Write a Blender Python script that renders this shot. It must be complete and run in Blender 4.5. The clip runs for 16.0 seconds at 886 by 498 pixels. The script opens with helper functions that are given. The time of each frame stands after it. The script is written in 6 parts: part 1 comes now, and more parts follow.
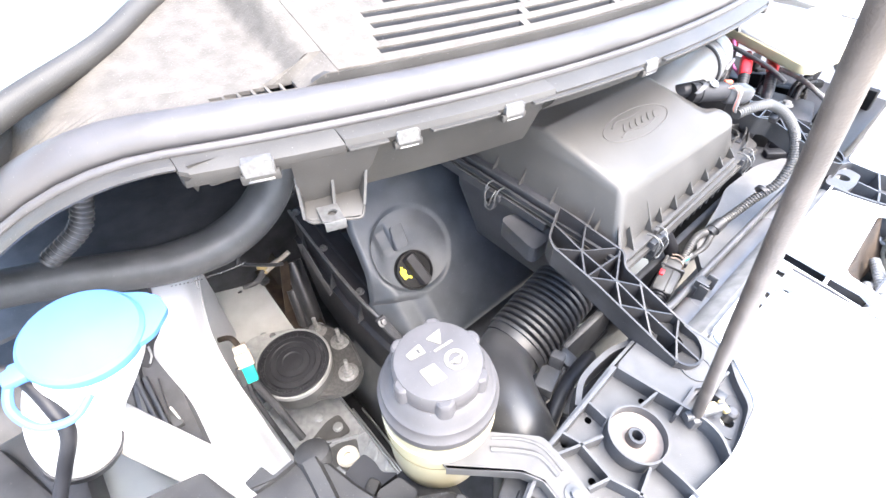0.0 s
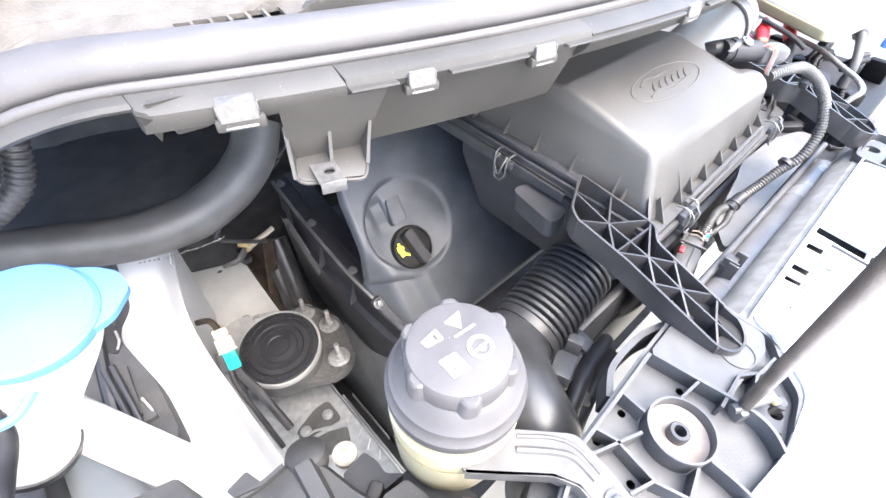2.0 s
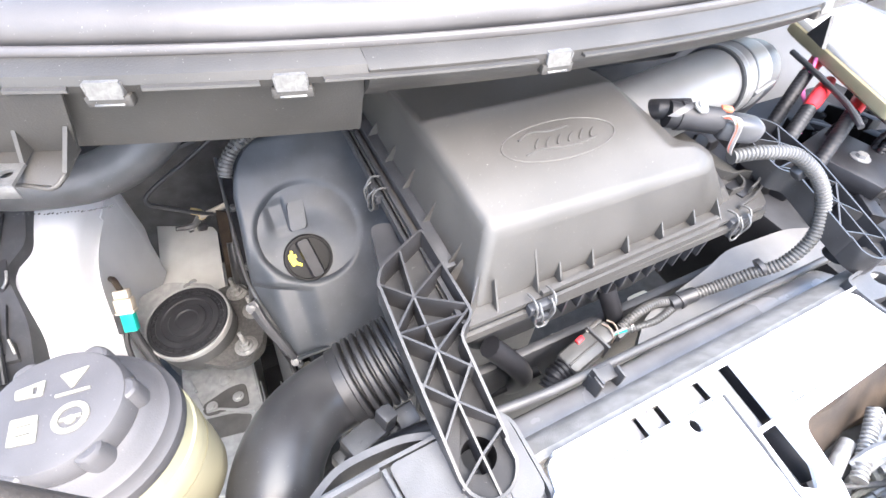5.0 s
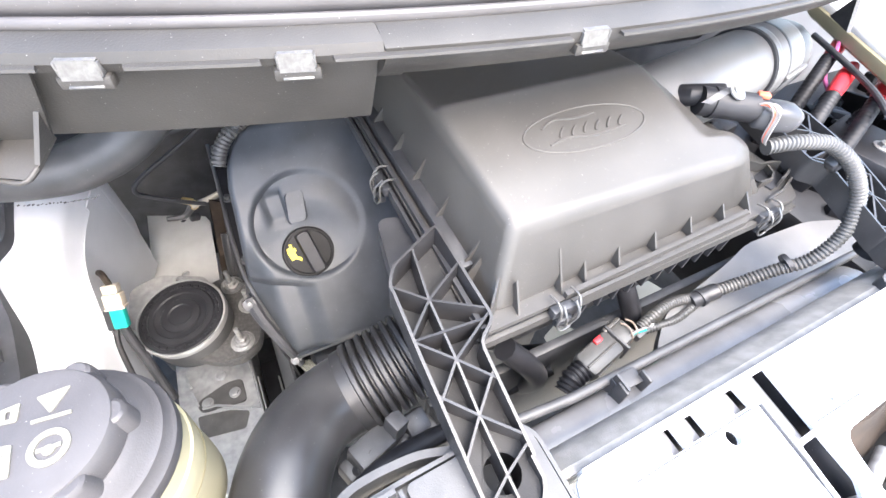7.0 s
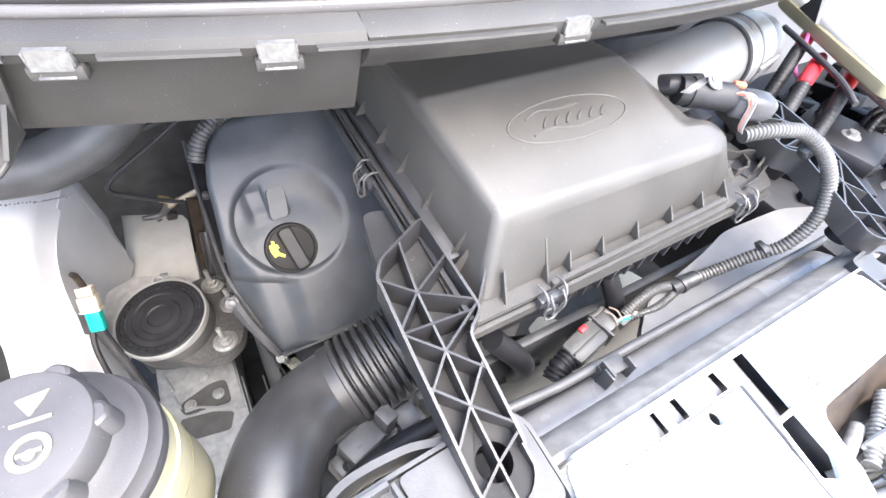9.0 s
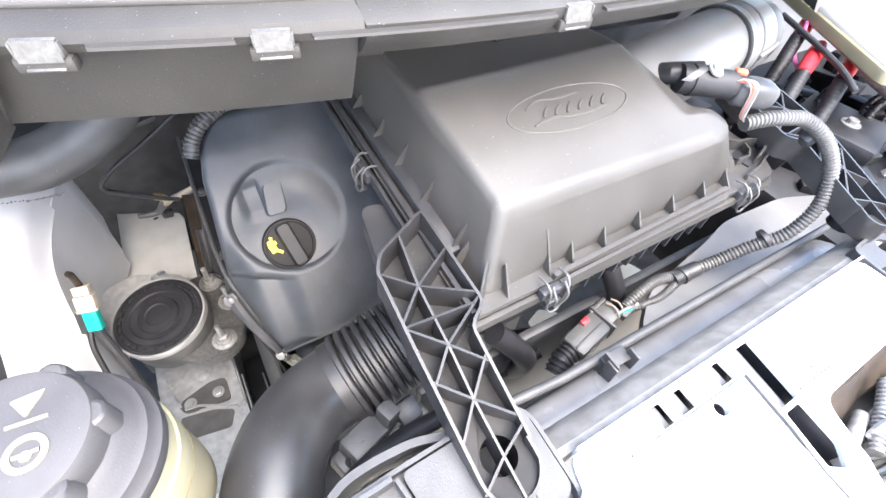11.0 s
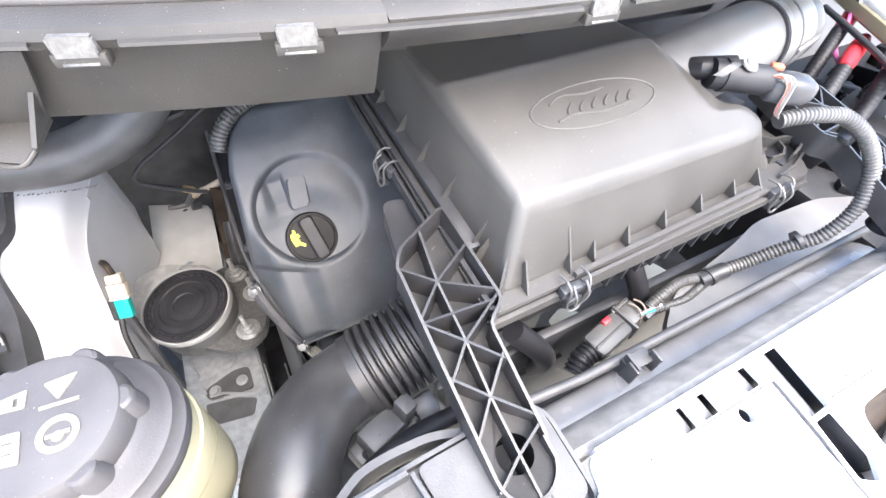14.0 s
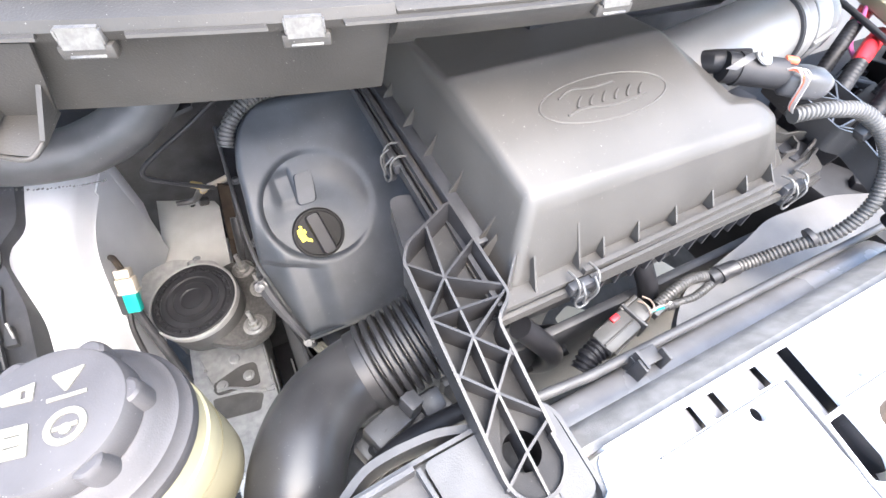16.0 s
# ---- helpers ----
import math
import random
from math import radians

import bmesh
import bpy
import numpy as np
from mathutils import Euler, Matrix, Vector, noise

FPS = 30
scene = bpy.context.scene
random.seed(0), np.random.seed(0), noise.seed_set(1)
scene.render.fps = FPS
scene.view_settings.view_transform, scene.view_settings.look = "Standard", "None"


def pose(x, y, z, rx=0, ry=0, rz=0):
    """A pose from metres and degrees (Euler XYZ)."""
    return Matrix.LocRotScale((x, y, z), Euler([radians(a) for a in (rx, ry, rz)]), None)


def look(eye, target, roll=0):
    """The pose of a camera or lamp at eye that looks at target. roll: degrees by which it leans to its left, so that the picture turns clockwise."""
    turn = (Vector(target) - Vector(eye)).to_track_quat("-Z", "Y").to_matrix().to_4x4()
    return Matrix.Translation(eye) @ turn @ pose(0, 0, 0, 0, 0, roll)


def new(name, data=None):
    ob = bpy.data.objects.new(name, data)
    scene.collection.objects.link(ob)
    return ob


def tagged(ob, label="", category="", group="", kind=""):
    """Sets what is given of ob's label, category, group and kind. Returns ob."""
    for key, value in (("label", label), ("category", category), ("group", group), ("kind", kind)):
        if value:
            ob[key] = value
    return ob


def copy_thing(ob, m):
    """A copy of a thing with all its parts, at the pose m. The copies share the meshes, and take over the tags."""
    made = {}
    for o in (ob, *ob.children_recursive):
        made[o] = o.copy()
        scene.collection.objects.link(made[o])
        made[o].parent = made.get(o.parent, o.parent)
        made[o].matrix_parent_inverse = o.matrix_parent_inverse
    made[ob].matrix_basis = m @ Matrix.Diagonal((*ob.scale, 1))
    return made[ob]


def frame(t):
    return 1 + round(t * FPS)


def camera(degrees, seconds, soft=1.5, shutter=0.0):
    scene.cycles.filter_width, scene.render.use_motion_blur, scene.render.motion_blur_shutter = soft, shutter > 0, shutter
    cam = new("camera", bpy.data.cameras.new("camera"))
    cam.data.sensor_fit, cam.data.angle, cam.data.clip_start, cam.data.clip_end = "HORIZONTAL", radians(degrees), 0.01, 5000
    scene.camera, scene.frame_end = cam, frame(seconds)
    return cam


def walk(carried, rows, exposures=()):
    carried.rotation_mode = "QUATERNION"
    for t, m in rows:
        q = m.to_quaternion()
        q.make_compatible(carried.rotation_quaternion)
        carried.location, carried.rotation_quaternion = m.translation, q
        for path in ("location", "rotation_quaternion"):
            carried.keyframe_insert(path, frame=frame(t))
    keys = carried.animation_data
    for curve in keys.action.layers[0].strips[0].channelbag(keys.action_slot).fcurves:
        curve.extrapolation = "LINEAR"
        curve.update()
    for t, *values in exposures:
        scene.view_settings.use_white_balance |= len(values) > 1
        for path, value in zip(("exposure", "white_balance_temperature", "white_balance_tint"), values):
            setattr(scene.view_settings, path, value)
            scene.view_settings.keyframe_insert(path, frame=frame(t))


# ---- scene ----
cam = camera(89.7, 16.0)
PATH = [
    (0, (-0.4327, -0.1147, 1.2088), (0.0410, 0.4123, 0.5032), 0.28),
    (0.5, (-0.4404, -0.1379, 1.2289), (0.0374, 0.3834, 0.5218), 0.51),
    (1, (-0.4470, -0.1198, 1.2154), (0.0364, 0.3951, 0.5074), 0.86),
    (1.5, (-0.4335, -0.0737, 1.1690), (0.0453, 0.4102, 0.4365), 2.46),
    (2, (-0.4280, -0.0735, 1.1605), (0.0530, 0.4078, 0.4278), 2.71),
    (2.5, (-0.4242, -0.0833, 1.1601), (0.0519, 0.3870, 0.4170), 2.96),
    (3, (-0.3525, -0.1493, 1.1611), (0.1139, 0.3244, 0.4141), 4.39),
    (3.5, (-0.2295, -0.1871, 1.1837), (0.1655, 0.3433, 0.4336), 6.33),
    (4, (-0.1813, -0.1781, 1.1778), (0.1536, 0.3923, 0.4277), 4.91),
    (6.5, (-0.1815, -0.1176, 1.1465), (0.1431, 0.4377, 0.3808), 5.59),
    (7, (-0.1843, -0.1168, 1.1447), (0.1468, 0.4254, 0.3724), 6.20),
    (7.5, (-0.1840, -0.1193, 1.1477), (0.1574, 0.4109, 0.3717), 7.04),
    (8, (-0.1837, -0.1182, 1.1471), (0.1667, 0.4043, 0.3698), 7.40),
    (8.5, (-0.1836, -0.1172, 1.1461), (0.1734, 0.4038, 0.3708), 7.53),
    (9, (-0.1881, -0.1167, 1.1423), (0.1752, 0.3996, 0.3668), 7.87),
    (11.5, (-0.1890, -0.1146, 1.1375), (0.1733, 0.3921, 0.3552), 7.36),
    (12, (-0.1885, -0.1153, 1.1369), (0.1631, 0.3980, 0.3540), 6.35),
    (12.5, (-0.1886, -0.1146, 1.1357), (0.1505, 0.4032, 0.3503), 5.27),
    (13, (-0.1889, -0.1144, 1.1360), (0.1406, 0.4066, 0.3487), 4.61),
    (13.5, (-0.1888, -0.1137, 1.1362), (0.1362, 0.4096, 0.3485), 4.84),
    (14, (-0.1876, -0.1151, 1.1372), (0.1310, 0.4080, 0.3467), 5.19),
    (14.5, (-0.1883, -0.1143, 1.1359), (0.1256, 0.4070, 0.3424), 5.31),
    (15, (-0.1879, -0.1138, 1.1349), (0.1207, 0.4074, 0.3393), 5.15),
    (15.5, (-0.1877, -0.1146, 1.1343), (0.1179, 0.4085, 0.3387), 4.82),
    (16, (-0.1881, -0.1144, 1.1340), (0.1166, 0.4107, 0.3394), 4.47),
]
walk(cam, [(t, look(eye, target, roll)) for t, eye, target, roll in PATH],
     exposures=[(0, 3.45), (2.5, 3.42), (4.2, 3.29), (7, 3.26), (16, 3.26)])

from mathutils.geometry import tessellate_polygon

# ---- daylight ----
sky = bpy.data.worlds.new("sky")
scene.world = sky
sky.use_nodes = True
sn = sky.node_tree
sky_tex = sn.nodes.new("ShaderNodeTexSky")
sky_tex.sky_type, sky_tex.sun_disc = "NISHITA", False
sky_tex.sun_elevation, sky_tex.sun_rotation = radians(56), radians(178)
sky_tex.dust_density = 3.0
sn.links.new(sky_tex.outputs[0], sn.nodes["Background"].inputs[0])
sn.nodes["Background"].inputs[1].default_value = 0.15
sun = new("sun", bpy.data.lights.new("sun", "SUN"))
sun.data.energy, sun.data.angle, sun.data.color = 0.95, radians(55), (1.0, 0.97, 0.93)
sun.matrix_world = look((0.5, -0.7, 3.5), (0, 0, 0.8))

# ---- materials ----
def material(name, c1, c2, rough=0.5, metal=0.0, scale=30, grain=900, bump=0.1, dust=0.0, dust_colour=(0.34, 0.33, 0.31), coat=0.0, specular=0.5, rough_var=0.06, streak=0.0):
    m = bpy.data.materials.new(name)
    m.use_nodes = True
    nt = m.node_tree
    bs = nt.nodes["Principled BSDF"]
    tc = nt.nodes.new("ShaderNodeTexCoord")
    n1 = nt.nodes.new("ShaderNodeTexNoise")
    n1.inputs["Scale"].default_value, n1.inputs["Detail"].default_value = scale, 6
    n2 = nt.nodes.new("ShaderNodeTexNoise")
    n2.inputs["Scale"].default_value, n2.inputs["Detail"].default_value = grain, 3
    for n in (n1, n2):
        nt.links.new(tc.outputs["Object"], n.inputs["Vector"])
    ramp = nt.nodes.new("ShaderNodeValToRGB")
    ramp.color_ramp.elements[0].position, ramp.color_ramp.elements[1].position = 0.35, 0.68
    ramp.color_ramp.elements[0].color, ramp.color_ramp.elements[1].color = (*c1, 1), (*c2, 1)
    nt.links.new(n1.outputs["Fac"], ramp.inputs["Fac"])
    colour = ramp.outputs["Color"]
    if dust:
        n3 = nt.nodes.new("ShaderNodeTexNoise")
        n3.inputs["Scale"].default_value, n3.inputs["Detail"].default_value = 950, 2
        nt.links.new(tc.outputs["Object"], n3.inputs["Vector"])
        r3 = nt.nodes.new("ShaderNodeValToRGB")
        r3.color_ramp.elements[0].position, r3.color_ramp.elements[1].position = 0.735 - 0.1 * dust, 0.80 - 0.06 * dust
        r3.color_ramp.elements[0].color, r3.color_ramp.elements[1].color = (0, 0, 0, 1), (1, 1, 1, 1)
        nt.links.new(n3.outputs["Fac"], r3.inputs["Fac"])
        mix = nt.nodes.new("ShaderNodeMixRGB")
        nt.links.new(r3.outputs["Color"], mix.inputs["Fac"])
        nt.links.new(colour, mix.inputs["Color1"])
        mix.inputs["Color2"].default_value = (*dust_colour, 1)
        colour = mix.outputs["Color"]
    nt.links.new(colour, bs.inputs["Base Color"])
    rr = nt.nodes.new("ShaderNodeMapRange")
    rr.inputs["To Min"].default_value, rr.inputs["To Max"].default_value = max(rough - rough_var, 0.03), min(rough + rough_var, 1)
    nt.links.new(n1.outputs["Fac"], rr.inputs["Value"])
    nt.links.new(rr.outputs["Result"], bs.inputs["Roughness"])
    bs.inputs["Metallic"].default_value = metal
    bs.inputs["Specular IOR Level"].default_value = specular
    bs.inputs["Coat Weight"].default_value = coat
    if bump:
        bp = nt.nodes.new("ShaderNodeBump")
        bp.inputs["Strength"].default_value, bp.inputs["Distance"].default_value = bump, 0.0006
        nt.links.new(n2.outputs["Fac"], bp.inputs["Height"])
        nt.links.new(bp.outputs["Normal"], bs.inputs["Normal"])
    return m


M_BOX = material("airbox_plastic", (0.045, 0.042, 0.0385), (0.062, 0.058, 0.0535), 0.43, bump=0.3, scale=14, grain=1600, dust=0.16, rough_var=0.08)
M_DUCT = material("pale_grey_duct_plastic", (0.100, 0.098, 0.096), (0.134, 0.132, 0.129), 0.36, bump=0.2, scale=20, grain=1500, dust=0.06)
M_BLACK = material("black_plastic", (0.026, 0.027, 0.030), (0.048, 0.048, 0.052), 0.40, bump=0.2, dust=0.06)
M_COVER = material("engine_cover_plastic", (0.034, 0.0385, 0.045), (0.058, 0.064, 0.073), 0.48, bump=0.25, scale=22, dust=0.12, rough_var=0.14)
M_WEB = material("dull_black_plastic", (0.020, 0.0195, 0.020), (0.034, 0.0335, 0.034), 0.6, bump=0.3, dust=0.1, specular=0.25)
M_ARM = material("glass_filled_plastic", (0.022, 0.0215, 0.0225), (0.038, 0.037, 0.0385), 0.34, bump=0.3, dust=0.08)
M_FRAME = material("grey_front_end_plastic", (0.050, 0.050, 0.052), (0.078, 0.078, 0.080), 0.46, bump=0.3, dust=0.12)
M_RUBBER = material("hose_rubber", (0.022, 0.022, 0.0235), (0.037, 0.037, 0.0385), 0.34, bump=0.12, dust=0.04)
M_LAMP = material("grey_black_lamp_plastic", (0.021, 0.0205, 0.0205), (0.038, 0.037, 0.0365), 0.50, bump=0.3, scale=24, dust=0.1, specular=0.35)
M_RIBRUB = material("bellows_rubber", (0.016, 0.016, 0.017), (0.030, 0.030, 0.032), 0.46, bump=0.1, dust=0.1)
M_TRAY = material("cowl_plastic", (0.032, 0.0298, 0.0272), (0.049, 0.0458, 0.042), 0.47, bump=0.35, scale=16, dust=0.08, specular=0.42)
M_COWL = material("dusty_cowl_plastic", (0.068, 0.061, 0.053), (0.100, 0.091, 0.080), 0.62, bump=0.8, dust=0.6, scale=70, grain=500, dust_colour=(0.24, 0.225, 0.20), specular=0.3)
M_SEAL = material("seal_rubber", (0.050, 0.0465, 0.0465), (0.078, 0.0735, 0.0735), 0.48, bump=0.15, scale=14, dust=0.1)
# dark glossy plastic; its sky reflection is put into a paler base colour
M_SHROUD = material("sky_lightened_shroud_plastic", (0.105, 0.102, 0.100), (0.155, 0.151, 0.148), 0.40, bump=0.25, scale=18, dust=0.12)
M_LOOM = material("grey_loom_sleeve", (0.06, 0.059, 0.057), (0.095, 0.092, 0.089), 0.4, bump=0.2)
# base colour raised in place of the sky's reflection on the tank
M_TANK = material("radiator_tank_plastic", (0.142, 0.138, 0.139), (0.205, 0.200, 0.201), 0.26, bump=0.15, scale=18, dust=0.12)
M_JET = material("jet_black_plastic", (0.003, 0.003, 0.0035), (0.007, 0.007, 0.0075), 0.5, bump=0.15, specular=0.22)
M_CAP = material("black_rubber_cap", (0.010, 0.010, 0.012), (0.022, 0.022, 0.025), 0.5, bump=0.15, specular=0.35)
M_FOAM = material("grey_foam_strip", (0.175, 0.168, 0.157), (0.26, 0.25, 0.235), 0.75, bump=0.9, scale=60, dust=0.25)
# dark plastic, lifted for lens haze; also stands in for shade in openings
M_DARK = material("dark_plastic_and_cavity_shade", (0.026, 0.027, 0.030), (0.056, 0.057, 0.062), 0.5, bump=0.3, dust=0.1)
M_PAINT = material("silver_white_paint", (0.62, 0.63, 0.65), (0.74, 0.75, 0.77), 0.35, bump=0.02, scale=8, coat=0.4)
M_APRON = material("silver_body_paint", (0.52, 0.53, 0.55), (0.60, 0.61, 0.63), 0.34, bump=0.05, scale=10, dust=0.1, dust_colour=(0.2, 0.18, 0.16))
M_PRIMER = material("pale_grey_primer", (0.47, 0.475, 0.465), (0.56, 0.565, 0.555), 0.5, bump=0.1, scale=20, dust=0.2, dust_colour=(0.18, 0.15, 0.12))
M_CAST = material("cast_aluminium", (0.30, 0.30, 0.30), (0.42, 0.42, 0.415), 0.5, metal=0.25, bump=0.8, scale=80, dust=0.12, dust_colour=(0.16, 0.14, 0.12))
M_STEEL = material("zinc_steel", (0.27, 0.268, 0.262), (0.40, 0.396, 0.388), 0.34, metal=0.5, bump=0.3, scale=140)
M_CLIP = material("dull_zinc_clip", (0.095, 0.093, 0.09), (0.15, 0.147, 0.143), 0.34, metal=0.4, bump=0.3, scale=200)
M_BRIGHT = material("bright_machined_steel", (0.40, 0.40, 0.397), (0.48, 0.48, 0.475), 0.30, metal=0.5, bump=0.1, scale=25)
M_ROD = material("prop_rod_steel", (0.060, 0.050, 0.043), (0.100, 0.085, 0.074), 0.50, metal=0.2, bump=0.4, scale=45)
M_STRAP = material("pressed_steel_strap", (0.066, 0.063, 0.060), (0.098, 0.094, 0.090), 0.58, metal=0.1, bump=0.2, scale=40, dust=0.1)
M_BRACKET = material("bracket_steel", (0.080, 0.080, 0.081), (0.125, 0.125, 0.126), 0.42, metal=0.3, bump=0.15, scale=35, dust=0.08)
M_CREAM = material("cream_tank_plastic", (0.28, 0.250, 0.160), (0.35, 0.315, 0.205), 0.4, bump=0.05, scale=14)
M_WHITE = material("white_tank_plastic", (0.72, 0.70, 0.66), (0.82, 0.80, 0.77), 0.4, bump=0.05, scale=12)
M_BOTTLE = material("pale_blue_grey_bottle", (0.26, 0.285, 0.30), (0.33, 0.355, 0.37), 0.45, bump=0.05, scale=10)
M_BLUE = material("blue_cap_plastic", (0.070, 0.175, 0.43), (0.085, 0.20, 0.47), 0.6, bump=0.08, scale=12, specular=0.2)
M_RESCAP = material("grey_cap_plastic", (0.057, 0.0535, 0.054), (0.077, 0.073, 0.074), 0.50, bump=0.2, dust=0.04, specular=0.4)
M_PRINT = material("cream_print", (0.155, 0.147, 0.120), (0.23, 0.22, 0.18), 0.55, bump=0, scale=300)
M_IVORY = material("ivory_plug_plastic", (0.46, 0.41, 0.33), (0.56, 0.50, 0.41), 0.45, bump=0.1, scale=60)
M_YELLOW = material("yellow_print", (0.85, 0.68, 0.02), (0.9, 0.75, 0.04), 0.5, bump=0)
M_GREEN = material("green_plug_plastic", (0.0, 0.36, 0.30), (0.01, 0.46, 0.38), 0.4, bump=0.05)
M_RED = material("red_cable_cover", (0.55, 0.02, 0.03), (0.7, 0.04, 0.05), 0.4, bump=0.05)
M_PINK = material("pink_wire", (0.55, 0.12, 0.3), (0.65, 0.16, 0.36), 0.4, bump=0)
M_WIRE = material("white_wire", (0.22, 0.20, 0.19), (0.34, 0.32, 0.31), 0.4, bump=0)
M_ORANGE = material("orange_wire", (0.62, 0.11, 0.06), (0.72, 0.17, 0.09), 0.4, bump=0)
M_BEIGE = material("beige_washer", (0.19, 0.145, 0.115), (0.27, 0.215, 0.175), 0.5, bump=0.1, scale=60)
M_BRASS = material("yellow_zinc", (0.55, 0.42, 0.18), (0.7, 0.56, 0.28), 0.4, metal=0.5, bump=0.1, scale=80)
M_RUST = material("rusty_brown_metal", (0.012, 0.008, 0.005), (0.040, 0.027, 0.016), 0.75, metal=0.1, bump=0.9, scale=90)
M_CARD = material("brown_waxed_metal", (0.020, 0.0135, 0.009), (0.055, 0.039, 0.026), 0.7, bump=0.6, scale=35)
M_GROUND = material("sunlit_concrete", (0.50, 0.45, 0.37), (0.62, 0.57, 0.48), 0.9, bump=0.5, scale=6, grain=120)
M_GLASS = bpy.data.materials.new("windscreen_glass")
M_GLASS.use_nodes = True
g = M_GLASS.node_tree.nodes["Principled BSDF"]
g.inputs["Base Color"].default_value, g.inputs["Roughness"].default_value = (0.10, 0.12, 0.12, 1), 0.03
g.inputs["Specular IOR Level"].default_value = 0.6


# ---- mesh helpers ----
def thing(name, at, label, category, group="", kind=""):
    ob = new(name)
    ob.location = at
    ob.empty_display_size = 0.02
    return tagged(ob, label, category, group, kind)


def world_at(ob):
    p = Vector((0, 0, 0))
    while ob:
        p += Vector(ob.location)
        ob = ob.parent
    return p


def finish(bm, name, mat, sharp=35):
    bmesh.ops.remove_doubles(bm, verts=bm.verts, dist=1e-6)
    bmesh.ops.recalc_face_normals(bm, faces=bm.faces)
    for e in bm.edges:
        e.smooth = len(e.link_faces) == 2 and e.calc_face_angle(0) < radians(sharp)
    for f in bm.faces:
        f.smooth = True
    me = bpy.data.meshes.new(name)
    bm.to_mesh(me)
    bm.free()
    me.materials.append(mat)
    return me


def part(name, bm, mat, parent, label="", sharp=35):
    """One mesh under a thing or a part; its coordinates are given in the world."""
    o = world_at(parent)
    c = sum((v.co for v in bm.verts), Vector()) / max(len(bm.verts), 1)
    c = Vector([round(k, 4) for k in c])
    bmesh.ops.translate(bm, verts=bm.verts, vec=-c)
    ob = new(name, finish(bm, name, mat, sharp))
    ob.parent = parent
    ob.location = c - o
    return tagged(ob, label)


def solo(name, bm, mat, label, category, group="", kind="", sharp=35):
    """A thing that is one mesh."""
    lo = min(v.co.z for v in bm.verts)
    c = sum((v.co for v in bm.verts), Vector()) / len(bm.verts)
    c.z = lo
    bmesh.ops.translate(bm, verts=bm.verts, vec=-c)
    ob = new(name, finish(bm, name, mat, sharp))
    ob.location = c
    return tagged(ob, label, category, group, kind)


def box(c, s, bevel=0.002, m=None, seg=2):
    bm = bmesh.new()
    bmesh.ops.create_cube(bm, size=1)
    bmesh.ops.scale(bm, verts=bm.verts, vec=s)
    if bevel:
        bmesh.ops.bevel(bm, geom=list(bm.edges), offset=min(bevel, min(s) * 0.45), segments=seg, profile=0.5, affect="EDGES")
    if m is not None:
        bmesh.ops.transform(bm, matrix=m, verts=bm.verts)
    bmesh.ops.translate(bm, verts=bm.verts, vec=c)
    return bm


def join(*bms):
    out = bms[0]
    for b in bms[1:]:
        me = bpy.data.meshes.new("join")
        b.to_mesh(me)
        b.free()
        out.from_mesh(me)
        bpy.data.meshes.remove(me)
    return out


def loft(loops, cap=(True, True), closed=True):
    bm = bmesh.new()
    rings = [[bm.verts.new(p) for p in loop] for loop in loops]
    n = len(rings[0])
    for a, b in zip(rings, rings[1:]):
        for i in range(n if closed else n - 1):
            j = (i + 1) % n
            bm.faces.new((a[i], a[j], b[j], b[i]))
    if cap[0]:
        bm.faces.new(rings[0][::-1])
    if cap[1]:
        bm.faces.new(rings[-1])
    return bm


def smooth_path(pts, k=8):
    pts = [Vector(p) for p in pts]
    out = []
    for i in range(len(pts) - 1):
        p0, p1, p2, p3 = pts[max(i - 1, 0)], pts[i], pts[i + 1], pts[min(i + 2, len(pts) - 1)]
        for j in range(k):
            t = j / k
            out.append(0.5 * (2 * p1 + (p2 - p0) * t + (2 * p0 - 5 * p1 + 4 * p2 - p3) * t * t + (3 * p1 - p0 - 3 * p2 + p3) * t ** 3))
    out.append(pts[-1])
    return out


def tube(path, r, n=12, cap=(True, True)):
    """r: a radius, or a function of the way along, 0 to 1."""
    path = [Vector(p) for p in path]
    long = [0.0]
    for a, b in zip(path, path[1:]):
        long.append(long[-1] + (b - a).length)
    up, loops = None, []
    for i, p in enumerate(path):
        d = (path[min(i + 1, len(path) - 1)] - path[max(i - 1, 0)]).normalized()
        if up is None:
            up = d.orthogonal().normalized()
        up = (up - d * up.dot(d)).normalized()
        side = d.cross(up)
        rad = r(long[i] / long[-1]) if callable(r) else r
        loops.append([p + rad * (math.cos(2 * math.pi * k / n) * up + math.sin(2 * math.pi * k / n) * side) for k in range(n)])
    return loft(loops, cap)


def corrugated(path, r, pitch=0.004, depth=0.14, n=12):
    path = [Vector(p) for p in path]
    total = sum((b - a).length for a, b in zip(path, path[1:]))
    steps = max(int(total / pitch) * 4, 8)
    fine, acc, seg, along = [], 0.0, 0, 0.0
    for k in range(steps + 1):
        want = total * k / steps
        while seg < len(path) - 2 and along + (path[seg + 1] - path[seg]).length < want:
            along += (path[seg + 1] - path[seg]).length
            seg += 1
        d = path[seg + 1] - path[seg]
        fine.append(path[seg] + d * ((want - along) / max(d.length, 1e-9)))
    return tube(fine, lambda t: r * (1 - depth * (round(t * steps) % 4 in (2, 3))), n)


def lathe(profile, c, n=40, m=None, cap=(True, True)):
    loops = [[Vector((r * math.cos(2 * math.pi * k / n), r * math.sin(2 * math.pi * k / n), z)) for k in range(n)] for r, z in profile]
    bm = loft(loops, cap)
    if m is not None:
        bmesh.ops.transform(bm, matrix=m, verts=bm.verts)
    bmesh.ops.translate(bm, verts=bm.verts, vec=c)
    return bm


